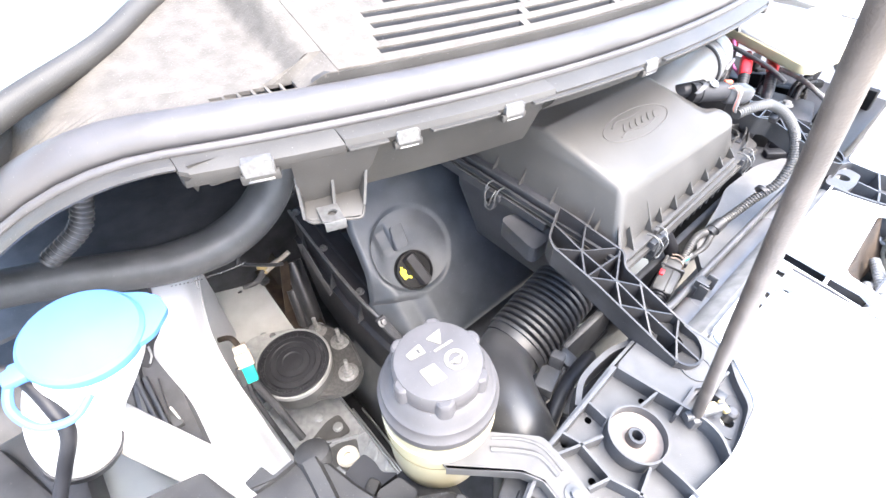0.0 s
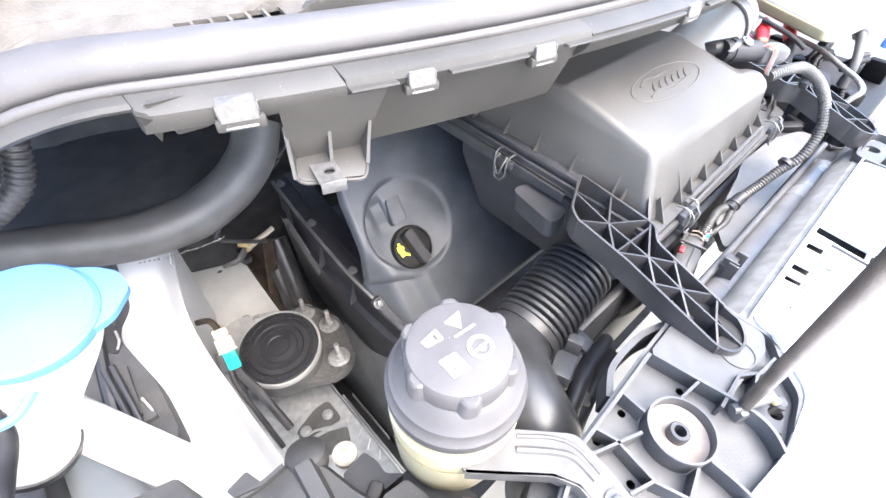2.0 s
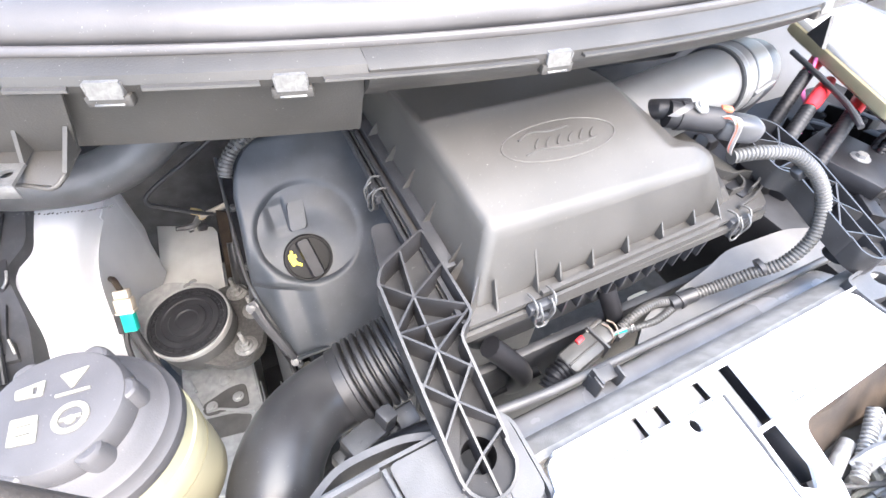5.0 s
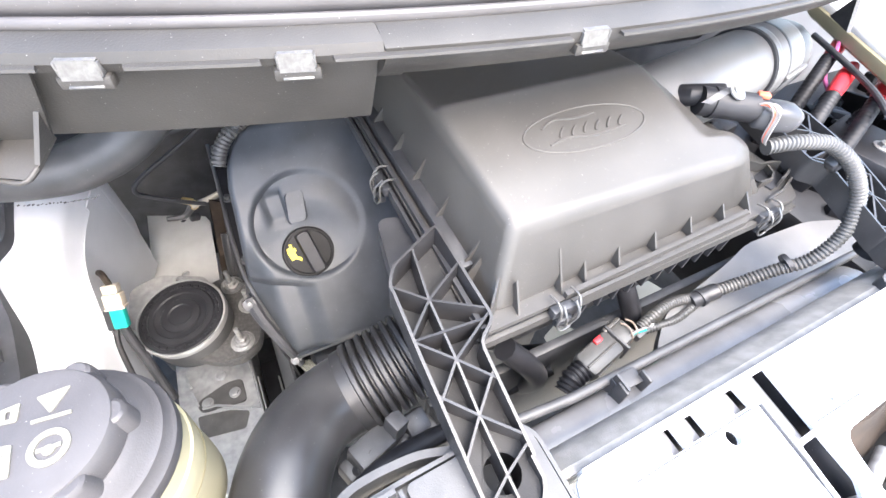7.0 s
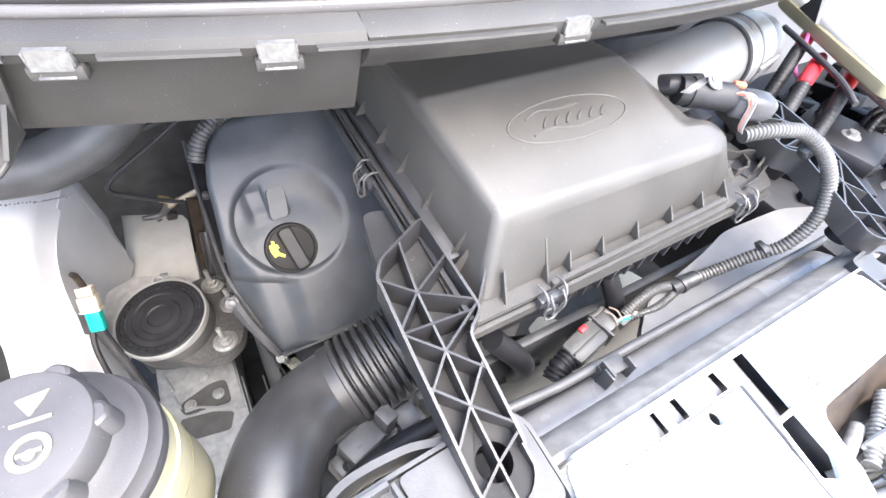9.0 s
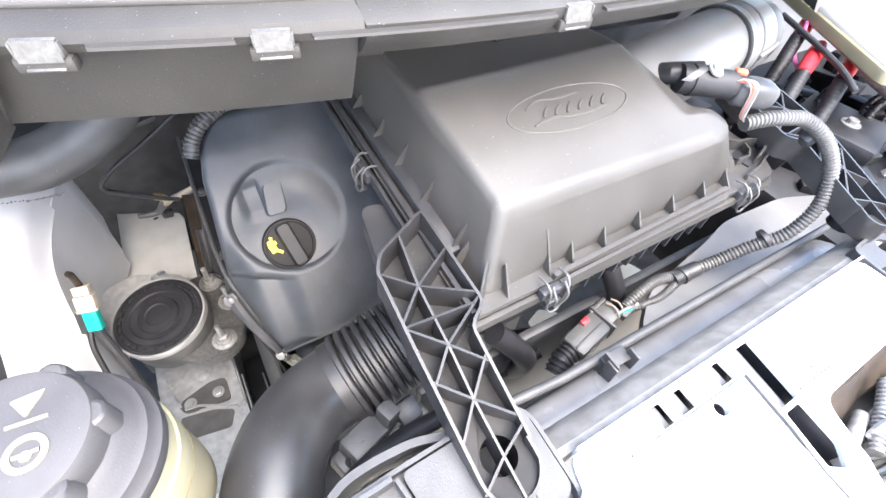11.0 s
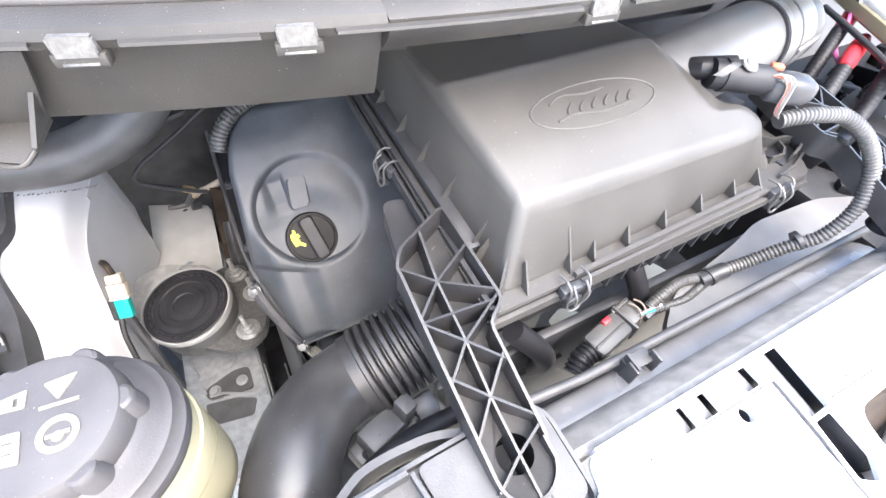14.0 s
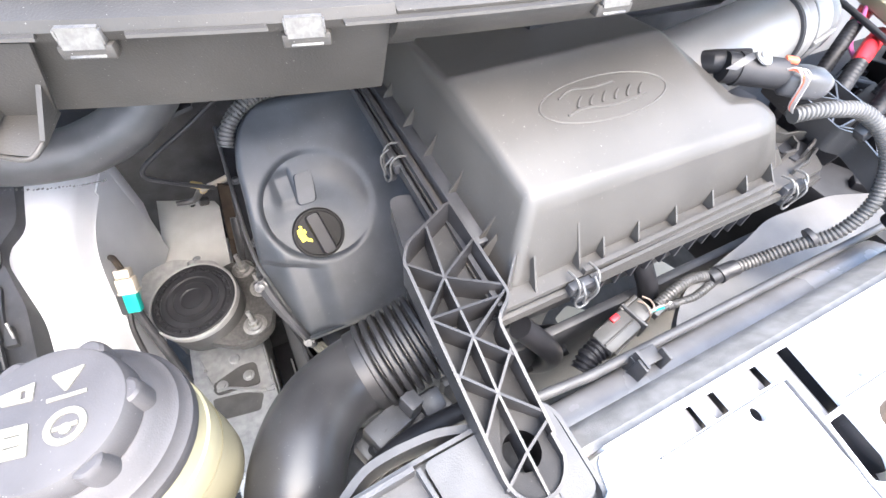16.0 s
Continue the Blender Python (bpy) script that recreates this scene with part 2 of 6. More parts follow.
def ring(x, y, r, n=24, ry=None):
    return [(x + r * math.cos(2 * math.pi * k / n), y + (ry or r) * math.sin(2 * math.pi * k / n)) for k in range(n)]


def rrect(x0, y0, x1, y1, r, n=5):
    out = []
    for cx, cy, a in ((x1 - r, y1 - r, 0), (x0 + r, y1 - r, 90), (x0 + r, y0 + r, 180), (x1 - r, y0 + r, 270)):
        for k in range(n + 1):
            t = radians(a + 90 * k / n)
            out.append((cx + r * math.cos(t), cy + r * math.sin(t)))
    return out


def rounded(poly, r, n=4):
    """The polygon with its corners rounded."""
    out, m = [], len(poly)
    for i in range(m):
        p, a, b = Vector(poly[i]), Vector(poly[i - 1]), Vector(poly[(i + 1) % m])
        da, db = (a - p), (b - p)
        k = min(r, da.length * 0.45, db.length * 0.45)
        s, e = p + da.normalized() * k, p + db.normalized() * k
        for j in range(n + 1):
            t = j / n
            out.append(tuple((1 - t) ** 2 * s + 2 * t * (1 - t) * p + t * t * e))
    return out


def plate(outer, holes, z0, z1, height=None):
    """A flat plate with holes from z0 to z1; height(x, y) is added to both."""
    from_loops = [[Vector((x, y, 0)) for x, y in loop] for loop in [outer, *holes]]
    flat = [p for loop in from_loops for p in loop]
    tris = tessellate_polygon(from_loops)
    h = height or (lambda x, y: 0.0)
    bm = bmesh.new()
    lo = [bm.verts.new((p.x, p.y, z0 + h(p.x, p.y))) for p in flat]
    hi = [bm.verts.new((p.x, p.y, z1 + h(p.x, p.y))) for p in flat]
    for t in tris:
        if len(set(t)) == 3:
            try:
                bm.faces.new([hi[i] for i in t])
                bm.faces.new([lo[i] for i in reversed(t)])
            except ValueError:
                pass
    k = 0
    for loop in from_loops:
        n = len(loop)
        for i in range(n):
            a, b = k + i, k + (i + 1) % n
            try:
                bm.faces.new((lo[a], lo[b], hi[b], hi[a]))
            except ValueError:
                pass
        k += n
    return bm


def wall(path, thick, z0, z1, height=None, closed=False):
    """An upright rib along a line in the plan."""
    h = height or (lambda x, y: 0.0)
    pts = [Vector(p) for p in path]
    n, loops = len(pts), []
    for i, p in enumerate(pts):
        a = pts[i - 1] if closed or i else pts[0]
        b = pts[(i + 1) % n] if closed or i < n - 1 else pts[-1]
        d = (b - a).normalized()
        o = Vector((-d.y, d.x)) * thick / 2
        q, s = p + o, p - o
        e = h(p.x, p.y)
        loops.append([(q.x, q.y, z0 + e), (s.x, s.y, z0 + e), (s.x, s.y, z1 + e), (q.x, q.y, z1 + e)])
    if closed:
        loops.append(loops[0])
    return loft(loops, (not closed, not closed))


def sheet(rows, thick):
    """A curved sheet from a grid of points, given a thickness downwards along its normals."""
    bm = bmesh.new()
    g = [[bm.verts.new(p) for p in row] for row in rows]
    for a, b in zip(g, g[1:]):
        for i in range(len(a) - 1):
            bm.faces.new((a[i], a[i + 1], b[i + 1], b[i]))
    bmesh.ops.recalc_face_normals(bm, faces=bm.faces)
    bmesh.ops.solidify(bm, geom=list(bm.faces), thickness=thick)
    return bm


def hexbolt(c, r, h, m=None, washer=1.7, shaft=0.0):
    prof = [(r * washer, 0), (r * washer, h * 0.25), (r * 1.15, h * 0.3)]
    bm = lathe(prof, c, 20, m)
    bm2 = lathe([(r, h * 0.28), (r, h * 0.95), (r * 0.85, h)], c, 6, m)
    out = join(bm, bm2)
    if shaft:
        out = join(out, lathe([(r * 0.5, h * 0.9), (r * 0.5, h + shaft), (r * 0.35, h + shaft + 0.002)], c, 12, m))
    return out

# ---- ground and car shell ----
solo("ground", plate([(-60, -60), (60, -60), (60, 60), (-60, 60)], [], -0.05, 0.0), M_GROUND, "pale sunlit concrete ground under the car", "ground", kind="structure")


def cowl_y(x):
    """The cowl's front edge in the plan, curved about the car's middle line."""
    return 0.078 + 0.36 * (x - 0.18) ** 2


def cowl_drop(x):
    d = max(0.0, abs(x - 0.18) - 0.58)
    return -3.2 * d * d


def swept(profile, x0, x1, n=60, closed=True):
    """A profile of (behind the cowl edge, height) carried along the cowl."""
    loops = []
    for k in range(n + 1):
        x = x0 + (x1 - x0) * k / n
        loops.append([(x, cowl_y(x) + dy, z + cowl_drop(x)) for dy, z in profile])
    return loft(loops, (closed, closed), closed)


cowl = thing("cowl_panel", (0.18, 0.2, 0.95), "dusty dark grey plastic cowl panel below the windscreen", "cowl panel", kind="structure")
part("front_wall", swept([(0.032, 0.9655), (0.027, 0.9655), (0.023, 0.974), (0.006, 1.018), (-0.001, 1.019), (-0.003, 1.024), (-0.001, 1.029), (0.010, 1.033),
                          (0.026, 1.033), (0.026, 1.029), (0.012, 1.028), (0.006, 1.024), (0.012, 1.016), (0.028, 0.974)], -0.290, -0.100), M_TRAY, cowl)
for x0, x1 in ((-0.290, -0.260), (-0.224, -0.163), (-0.127, 0.012), (0.048, 0.312)):
    part("ledge", swept([(-0.0075, 1.0225), (-0.0070, 1.0240), (0.001, 1.0245), (0.001, 1.0215)], x0, x1, 16), M_TRAY, cowl)
part("wall_end", swept([(0.034, 1.0), (0.024, 0.995), (0.008, 1.014), (0.014, 1.016), (0.030, 1.010)], -0.0995, -0.080, 4), M_TRAY, cowl)
lip_full = [(0.010, 1.004), (0.0, 1.014), (-0.003, 1.020), (-0.003, 1.026), (0.010, 1.033), (0.026, 1.033), (0.026, 1.026), (0.012, 1.018)]
lip_thin = [(0.010, 1.026), (0.004, 1.0265), (0.002, 1.029), (0.004, 1.0315), (0.010, 1.033), (0.026, 1.033), (0.026, 1.029)]
part("lip", join(swept(lip_thin, -0.60, -0.3985, 16), swept([(0.010, 1.012)] + lip_full[1:], -0.398, -0.2905, 12), swept(lip_full, -0.0995, 0.96, 40)), M_TRAY, cowl)
bulb = [(0.0390 + 0.0195 * math.cos(a), 1.0412 + 0.0138 * math.sin(a)) for a in [2 * math.pi * k / 20 for k in range(20)]]
part("seal_strip", swept(bulb, -0.60, 0.96, 70), M_SEAL, cowl, "grey rubber bonnet seal strip with a worn sheen")
part("seal_bead", swept([(0.0160 + 0.0034 * math.cos(a), 1.0345 + 0.0036 * math.sin(a)) for a in [2 * math.pi * k / 10 for k in range(10)]], -0.60, 0.96, 70), M_SEAL, cowl, "thin raised bead in front of the seal")
part("rear_wall", swept([(0.215, 0.925), (0.215, 1.06), (0.220, 1.06), (0.220, 0.925)], -0.12, 0.62, 30), M_BLACK, cowl)
# added dark sheet that covers the bright gap where deep shade belongs
part("gap_shade_wall", swept([(0.222, 0.50), (0.222, 1.06), (0.227, 1.06), (0.227, 0.50)], 0.15, 1.0, 20), M_DARK, cowl)
part("seal_foot", swept([(0.018, 1.031), (0.060, 1.034), (0.060, 1.042), (0.050, 1.040), (0.022, 1.036)], -0.60, 0.96, 70), M_BLACK, cowl)


def cowl_loop(x0, x1, d0, d1, r=0.0, n=10):
    front = [(x0 + (x1 - x0) * k / n, d0) for k in range(n + 1)]
    back = [(x1 + (x0 - x1) * k / n, d1) for k in range(n + 1)]
    return [(x, cowl_y(x) + d) for x, d in front + back]


def cowl_base(d):
    return 1.049 + 0.26 * (d - 0.05)


def grille_z(d):
    return 1.067 + 0.40 * (d - 0.066) if d < 0.180 else 1.1126 - 0.06 * (d - 0.180)


def cowl_top(x, y):
    """Height of the cowl's upper skin: a raised grille boss beside a lower end."""
    d = y - cowl_y(x)
    t = min(max((x + 0.294) / 0.022, 0), 1)
    t = t * t * (3 - 2 * t)
    return (1 - t) * cowl_base(d) + t * grille_z(d) + cowl_drop(x)


ROWS = ((0.060, -0.222), (0.0735, -0.217), (0.087, -0.211), (0.1005, -0.211), (0.114, -0.185), (0.1275, -0.159), (0.141, -0.135), (0.1545, -0.118))
slots = []
for d, start in ROWS:
    shift = 0.75 * (d - 0.060)
    for k, (x0, x1) in enumerate(((start, -0.083 + shift), (-0.075 + shift, 0.040 + shift), (0.048 + shift, 0.172 + shift), (0.180 + shift, 0.315 + shift), (0.323 + shift, 0.45))):
        slots.append(cowl_loop(x0, x1, d, d + 0.0066, n=6))
part("grille", plate(cowl_loop(-0.262, 0.62, 0.052, 0.180, n=30), slots, -0.0015, 0.0, cowl_top), M_COWL, cowl, "slotted air intake grille in sun-bleached plastic")
# black lower layer of the same grille: slot shade put into the colour
part("grille_slot_shade", plate(cowl_loop(-0.250, 0.60, 0.054, 0.176, n=30), slots, -0.012, -0.0019, cowl_top), M_BLACK, cowl)
part("grille_step", loft([[(x, cowl_y(x) + d, z) for d, z in ((0.050, 1.034), (0.050, cowl_top(x, cowl_y(x) + 0.052) - 0.0015), (0.056, cowl_top(x, cowl_y(x) + 0.056) - 0.003), (0.056, 1.034))] for x in [-0.302 + 0.922 * k / 120 for k in range(121)]]), M_TRAY, cowl)
part("plenum_floor", plate(cowl_loop(-0.262, -0.10, 0.05, 0.50, n=12), [], 0.985, 0.989), M_FRAME, cowl)


def skin(x0, x1, d0, d1, nx, nd):
    rows = []
    for j in range(nd + 1):
        d = d0 + (d1 - d0) * j / nd
        rows.append([(x, cowl_y(x) + d, cowl_top(x, cowl_y(x) + d)) for x in [x0 + (x1 - x0) * k / nx for k in range(nx + 1)]])
    return sheet(rows, 0.003)


part("side_panel", skin(-0.64, -0.2625, 0.07305, 0.60, 130, 24), M_COWL, cowl, "dust-speckled plastic end of the cowl", sharp=60)
part("vent_strip", plate(cowl_loop(-0.64, -0.2625, 0.050, 0.073, n=40), [cowl_loop(-0.353 + 0.0105 * k, -0.3445 + 0.0105 * k, 0.0560, 0.0595 + 0.0012 * k, n=2) for k in range(6)], -0.003, 0.0, cowl_top), M_COWL, cowl)
part("rear_panel", skin(-0.2625, 0.96, 0.1805, 0.60, 40, 12), M_COWL, cowl, sharp=60)
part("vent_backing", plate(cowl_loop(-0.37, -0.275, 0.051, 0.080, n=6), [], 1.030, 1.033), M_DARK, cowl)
part("wiper_well", lathe([(0.034, -0.012), (0.034, 0.004), (0.030, 0.007), (0.024, 0.006), (0.022, -0.006)], (-0.505, 0.322, 1.036), 32, pose(0, 0, 0, 15, -8, 0), (False, False)), M_TRAY, cowl, "raised collar round the wiper spindle opening")
# flat black disc: the opening's shade as colour, nothing is cut
part("wiper_hole_shade", lathe([(0.023, 0.0), (0.0, 0.0005)], (-0.505, 0.322, 1.0375), 24, pose(0, 0, 0, 15, -8, 0), (False, False)), M_CAP, cowl)

wind = thing("windscreen", (0.18, 0.45, 1.05), "large sloping windscreen reflecting a bright sky", "windscreen", kind="structure")
ws_line = [(-0.66, 0.185, 1.030), (-0.55, 0.240, 1.047), (-0.462, 0.294, 1.063), (-0.3925, 0.333, 1.074), (-0.323, 0.381, 1.091), (-0.22, 0.435, 1.10), (-0.05, 0.475, 1.10), (0.18, 0.49, 1.10), (0.46, 0.47, 1.10), (0.67, 0.40, 1.096), (0.84, 0.296, 1.072)]
ws = smooth_path(ws_line, 6)
part("glass", sheet([[p + Vector((0, 0.0, 0.002)) for p in ws], [p + Vector((0.04 * (0.18 - p.x), 0.55, 0.36)) for p in ws]], 0.005), M_GLASS, wind)
part("lower_seal", tube(ws, 0.0095, 12), M_TRAY, wind, "dark rubber seal along the bottom of the glass")

# front end panel
panel = thing("front_end_panel", (0.2, -0.3, 0.8), "glossy silver-white bonnet landing panel with slots and a latch opening", "car panel")
squares = [rrect(0.0775, -0.1222, 0.0938, -0.1068, 0.001, 2), rrect(0.0335, -0.1226, 0.0492, -0.1070, 0.001, 2), rrect(0.0140, -0.1232, 0.0262, -0.1072, 0.001, 2)]
pholes = [ring(0.062, -0.1325, 0.0058, 16), ring(0.1582, -0.1460, 0.0024, 12), rounded([(0.1118, -0.1066), (0.1306, -0.1066), (0.1245, -0.1550), (0.1046, -0.1553)], 0.001, 2), rounded([(0.1042, -0.1588), (0.1235, -0.1587), (0.1200, -0.1900), (0.1090, -0.2030), (0.0975, -0.1960)], 0.002, 2),
          rounded([(0.142, -0.167), (0.297, -0.164), (0.318, -0.262), (0.206, -0.270), (0.106, -0.248), (0.130, -0.205)], 0.012), ring(-0.0600, -0.1330, 0.004, 16)] + squares
front_edge = [(0.90, -0.100), (0.72, -0.098), (0.59, -0.0965), (0.46, -0.0962), (0.406, -0.0965), (0.401, -0.137), (0.413, -0.185), (0.395, -0.2135), (0.350, -0.2145), (0.328, -0.190), (0.316, -0.160), (0.310, -0.127), (0.309, -0.1042), (-0.058, -0.1042), (-0.062, -0.125), (-0.098, -0.165), (-0.16, -0.170), (-0.30, -0.150), (-0.62, -0.02), (-0.66, -0.10), (-0.55, -0.42), (-0.25, -0.60), (0.18, -0.66), (0.62, -0.60), (0.86, -0.42)]
part("landing_panel", plate(rounded(front_edge, 0.012, 3), pholes, 0.826, 0.830, lambda x, y: -0.25 * max(0, -0.30 - y) ** 1.2), M_PAINT, panel)
# slot insides: grey tray and dark floor and walls carry the shade as colour
part("shaded_slot_tray", plate([(0.108, -0.1056), (0.1232, -0.1056), (0.1180, -0.1560), (0.098, -0.1560)], [], 0.8190, 0.8205), M_TANK, panel)
part("slot_bottom_shade", box((0.130, -0.131, 0.795), (0.054, 0.056, 0.002), 0.0008), M_DARK, panel)
part("tray_wall_shade", wall([(0.1237, -0.1056), (0.1185, -0.1560)], 0.001, 0.796, 0.8206), M_DARK, panel)
part("slot_floor_shade", box((0.112, -0.18, 0.803), (0.030, 0.06, 0.003), 0.001), M_DARK, panel)
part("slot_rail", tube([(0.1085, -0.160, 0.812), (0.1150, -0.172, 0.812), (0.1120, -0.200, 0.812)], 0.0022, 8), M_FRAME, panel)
part("slot_wall_shade", join(box((0.1400, -0.131, 0.811), (0.002, 0.056, 0.030), 0.0005, pose(0, 0, 0, 0, 0, -7)), box((0.1235, -0.178, 0.814), (0.002, 0.042, 0.024), 0.0005, pose(0, 0, 0, 0, 0, -6))), M_BLACK, panel)
part("rear_flange", join(wall([(-0.05, -0.1030), (0.312, -0.1030)], 0.002, 0.800, 0.833), wall([(0.139, -0.160), (0.126, -0.206), (0.102, -0.249)], 0.003, 0.800, 0.8325)), M_PAINT, panel)
# pockets likewise: grey ledge, dark floor and walls in place of shade
for x, w in ((0.0857, 0.0163), (0.0413, 0.0157), (0.0201, 0.0122)):
    part("shaded_clip_pocket", box((x - 0.17 * w + 0.0012, -0.1147, 0.8215), (0.60 * w + 0.004, 0.0172, 0.002), 0.0006), M_TANK, panel)
    part("pocket_floor_shade", box((x + 0.004, -0.1147, 0.800), (w + 0.012, 0.018, 0.002), 0.0006), M_DARK, panel)
    part("pocket_wall_shade", box((x + w / 2 + 0.010, -0.1147, 0.8145), (0.002, 0.0172, 0.023), 0.0005), M_BLACK, panel)
    part("pocket_wall_shade", box((x + 0.13 * w + 0.0032, -0.1147, 0.810), (0.0012, 0.0172, 0.018), 0.0004), M_BLACK, panel)
part("seam_step", plate([(0.094, -0.1248), (-0.02, -0.1248), (-0.045, -0.150), (-0.03, -0.30), (0.088, -0.30)], [ring(0.062, -0.1325, 0.0058, 16)], 0.830, 0.832), M_PAINT, panel)
# flat grey strip: the recess's shade and edge dirt given as colour
part("edge_recess_shade", plate([(-0.046, -0.1240), (-0.050, -0.1055), (0.012, -0.1055), (0.0135, -0.1205), (-0.010, -0.1225)], [], 0.8303, 0.8314), M_FOAM, panel, "grey strip beside the pockets for a shaded recess with dirty edges")
part("seam_line", join(wall([(0.1010, -0.1246), (0.0962, -0.1678), (0.0905, -0.1956), (0.085, -0.30)], 0.0014, 0.8295, 0.8330), wall([(-0.020, -0.1243), (0.094, -0.1243)], 0.0010, 0.8295, 0.8325), wall([(0.131, -0.1526), (0.1827, -0.1537)], 0.0010, 0.8295, 0.8312)), M_FRAME, panel)
# dark sleeve colours in the shade of the round hole
part("hole_sleeve_shade", lathe([(0.0060, 0.8315), (0.0058, 0.812), (0.0, 0.812)], (0.062, -0.1325, 0), 16, None, (False, False)), M_DARK, panel)
part("rubber_stop", lathe([(0.010, 0), (0.010, 0.004), (0.008, 0.006), (0.003, 0.006)], (-0.0600, -0.1330, 0.830), 24), M_PAINT, panel, "painted round rubber stop")
part("bumper_face", sheet([[(x, -0.66 + 0.55 * ((x - 0.18) / 0.84) ** 2 - d, z) for x in [-0.66 + 1.68 * k / 20 for k in range(21)]] for d, z in ((0.0, 0.745), (0.03, 0.70), (0.05, 0.60), (0.03, 0.50), (0.0, 0.44))], 0.004), M_PAINT, panel)

# latch inside the opening
latch = thing("bonnet_latch", (0.24, -0.21, 0.74), "cluster of pale wrapped latch levers and cables in the panel opening", "latch")
part("latch_plate", sheet([[(x, y + 0.003 * math.sin(60 * x), z) for x in [0.140 + 0.02 * k for k in range(10)]] for y, z in ((-0.167, 0.824), (-0.178, 0.800), (-0.192, 0.780), (-0.196, 0.75))], 0.003), M_CARD, latch, "rusty brown latch plate")
part("latch_floor", box((0.22, -0.215, 0.735), (0.25, 0.12, 0.004), 0.001), M_FRAME, latch)
part("latch_side", box((0.312, -0.215, 0.78), (0.004, 0.10, 0.09), 0.001), M_FRAME, latch)
rng = random.Random(4)
for k in range(46):
    x0, y0 = 0.150 + 0.165 * rng.random(), -0.258 + 0.055 * rng.random()
    a = rng.uniform(-0.3, 0.9)
    n = rng.uniform(0.03, 0.07)
    pts = [Vector((x0, y0, rng.uniform(0.755, 0.790)))]
    for j in range(3):
        a += rng.uniform(-0.6, 0.6)
        pts.append(pts[-1] + Vector((math.cos(a) * n / 2, math.sin(a) * n / 3, rng.uniform(-0.006, 0.014))))
    pts = [Vector((min(max(p.x, 0.155), 0.302), min(max(p.y, -0.256), -0.172), min(p.z, 0.818))) for p in pts]
    part("cable" if k % 2 else "lever", tube(smooth_path(pts, 5), (lambda t, k=k: 0.0036 + 0.0016 * math.sin(6 * t + k)), 8), (M_CAST, M_STEEL, M_PRINT, M_BRACKET)[k % 4], latch)
for pts, r in (([(0.165, -0.238, 0.778), (0.190, -0.242, 0.796), (0.222, -0.230, 0.802), (0.240, -0.212, 0.792)], 0.0060), ([(0.215, -0.250, 0.784), (0.245, -0.236, 0.808), (0.275, -0.212, 0.812), (0.300, -0.196, 0.800)], 0.0066), ([(0.150, -0.222, 0.770), (0.175, -0.206, 0.786), (0.205, -0.198, 0.786)], 0.0058)):
    part("hook", tube(smooth_path(pts, 6), r, 12), M_STEEL, latch)
part("spring", corrugated([(0.18, -0.22, 0.79), (0.24, -0.19, 0.80)], 0.006, 0.004, 0.35), M_STEEL, latch)

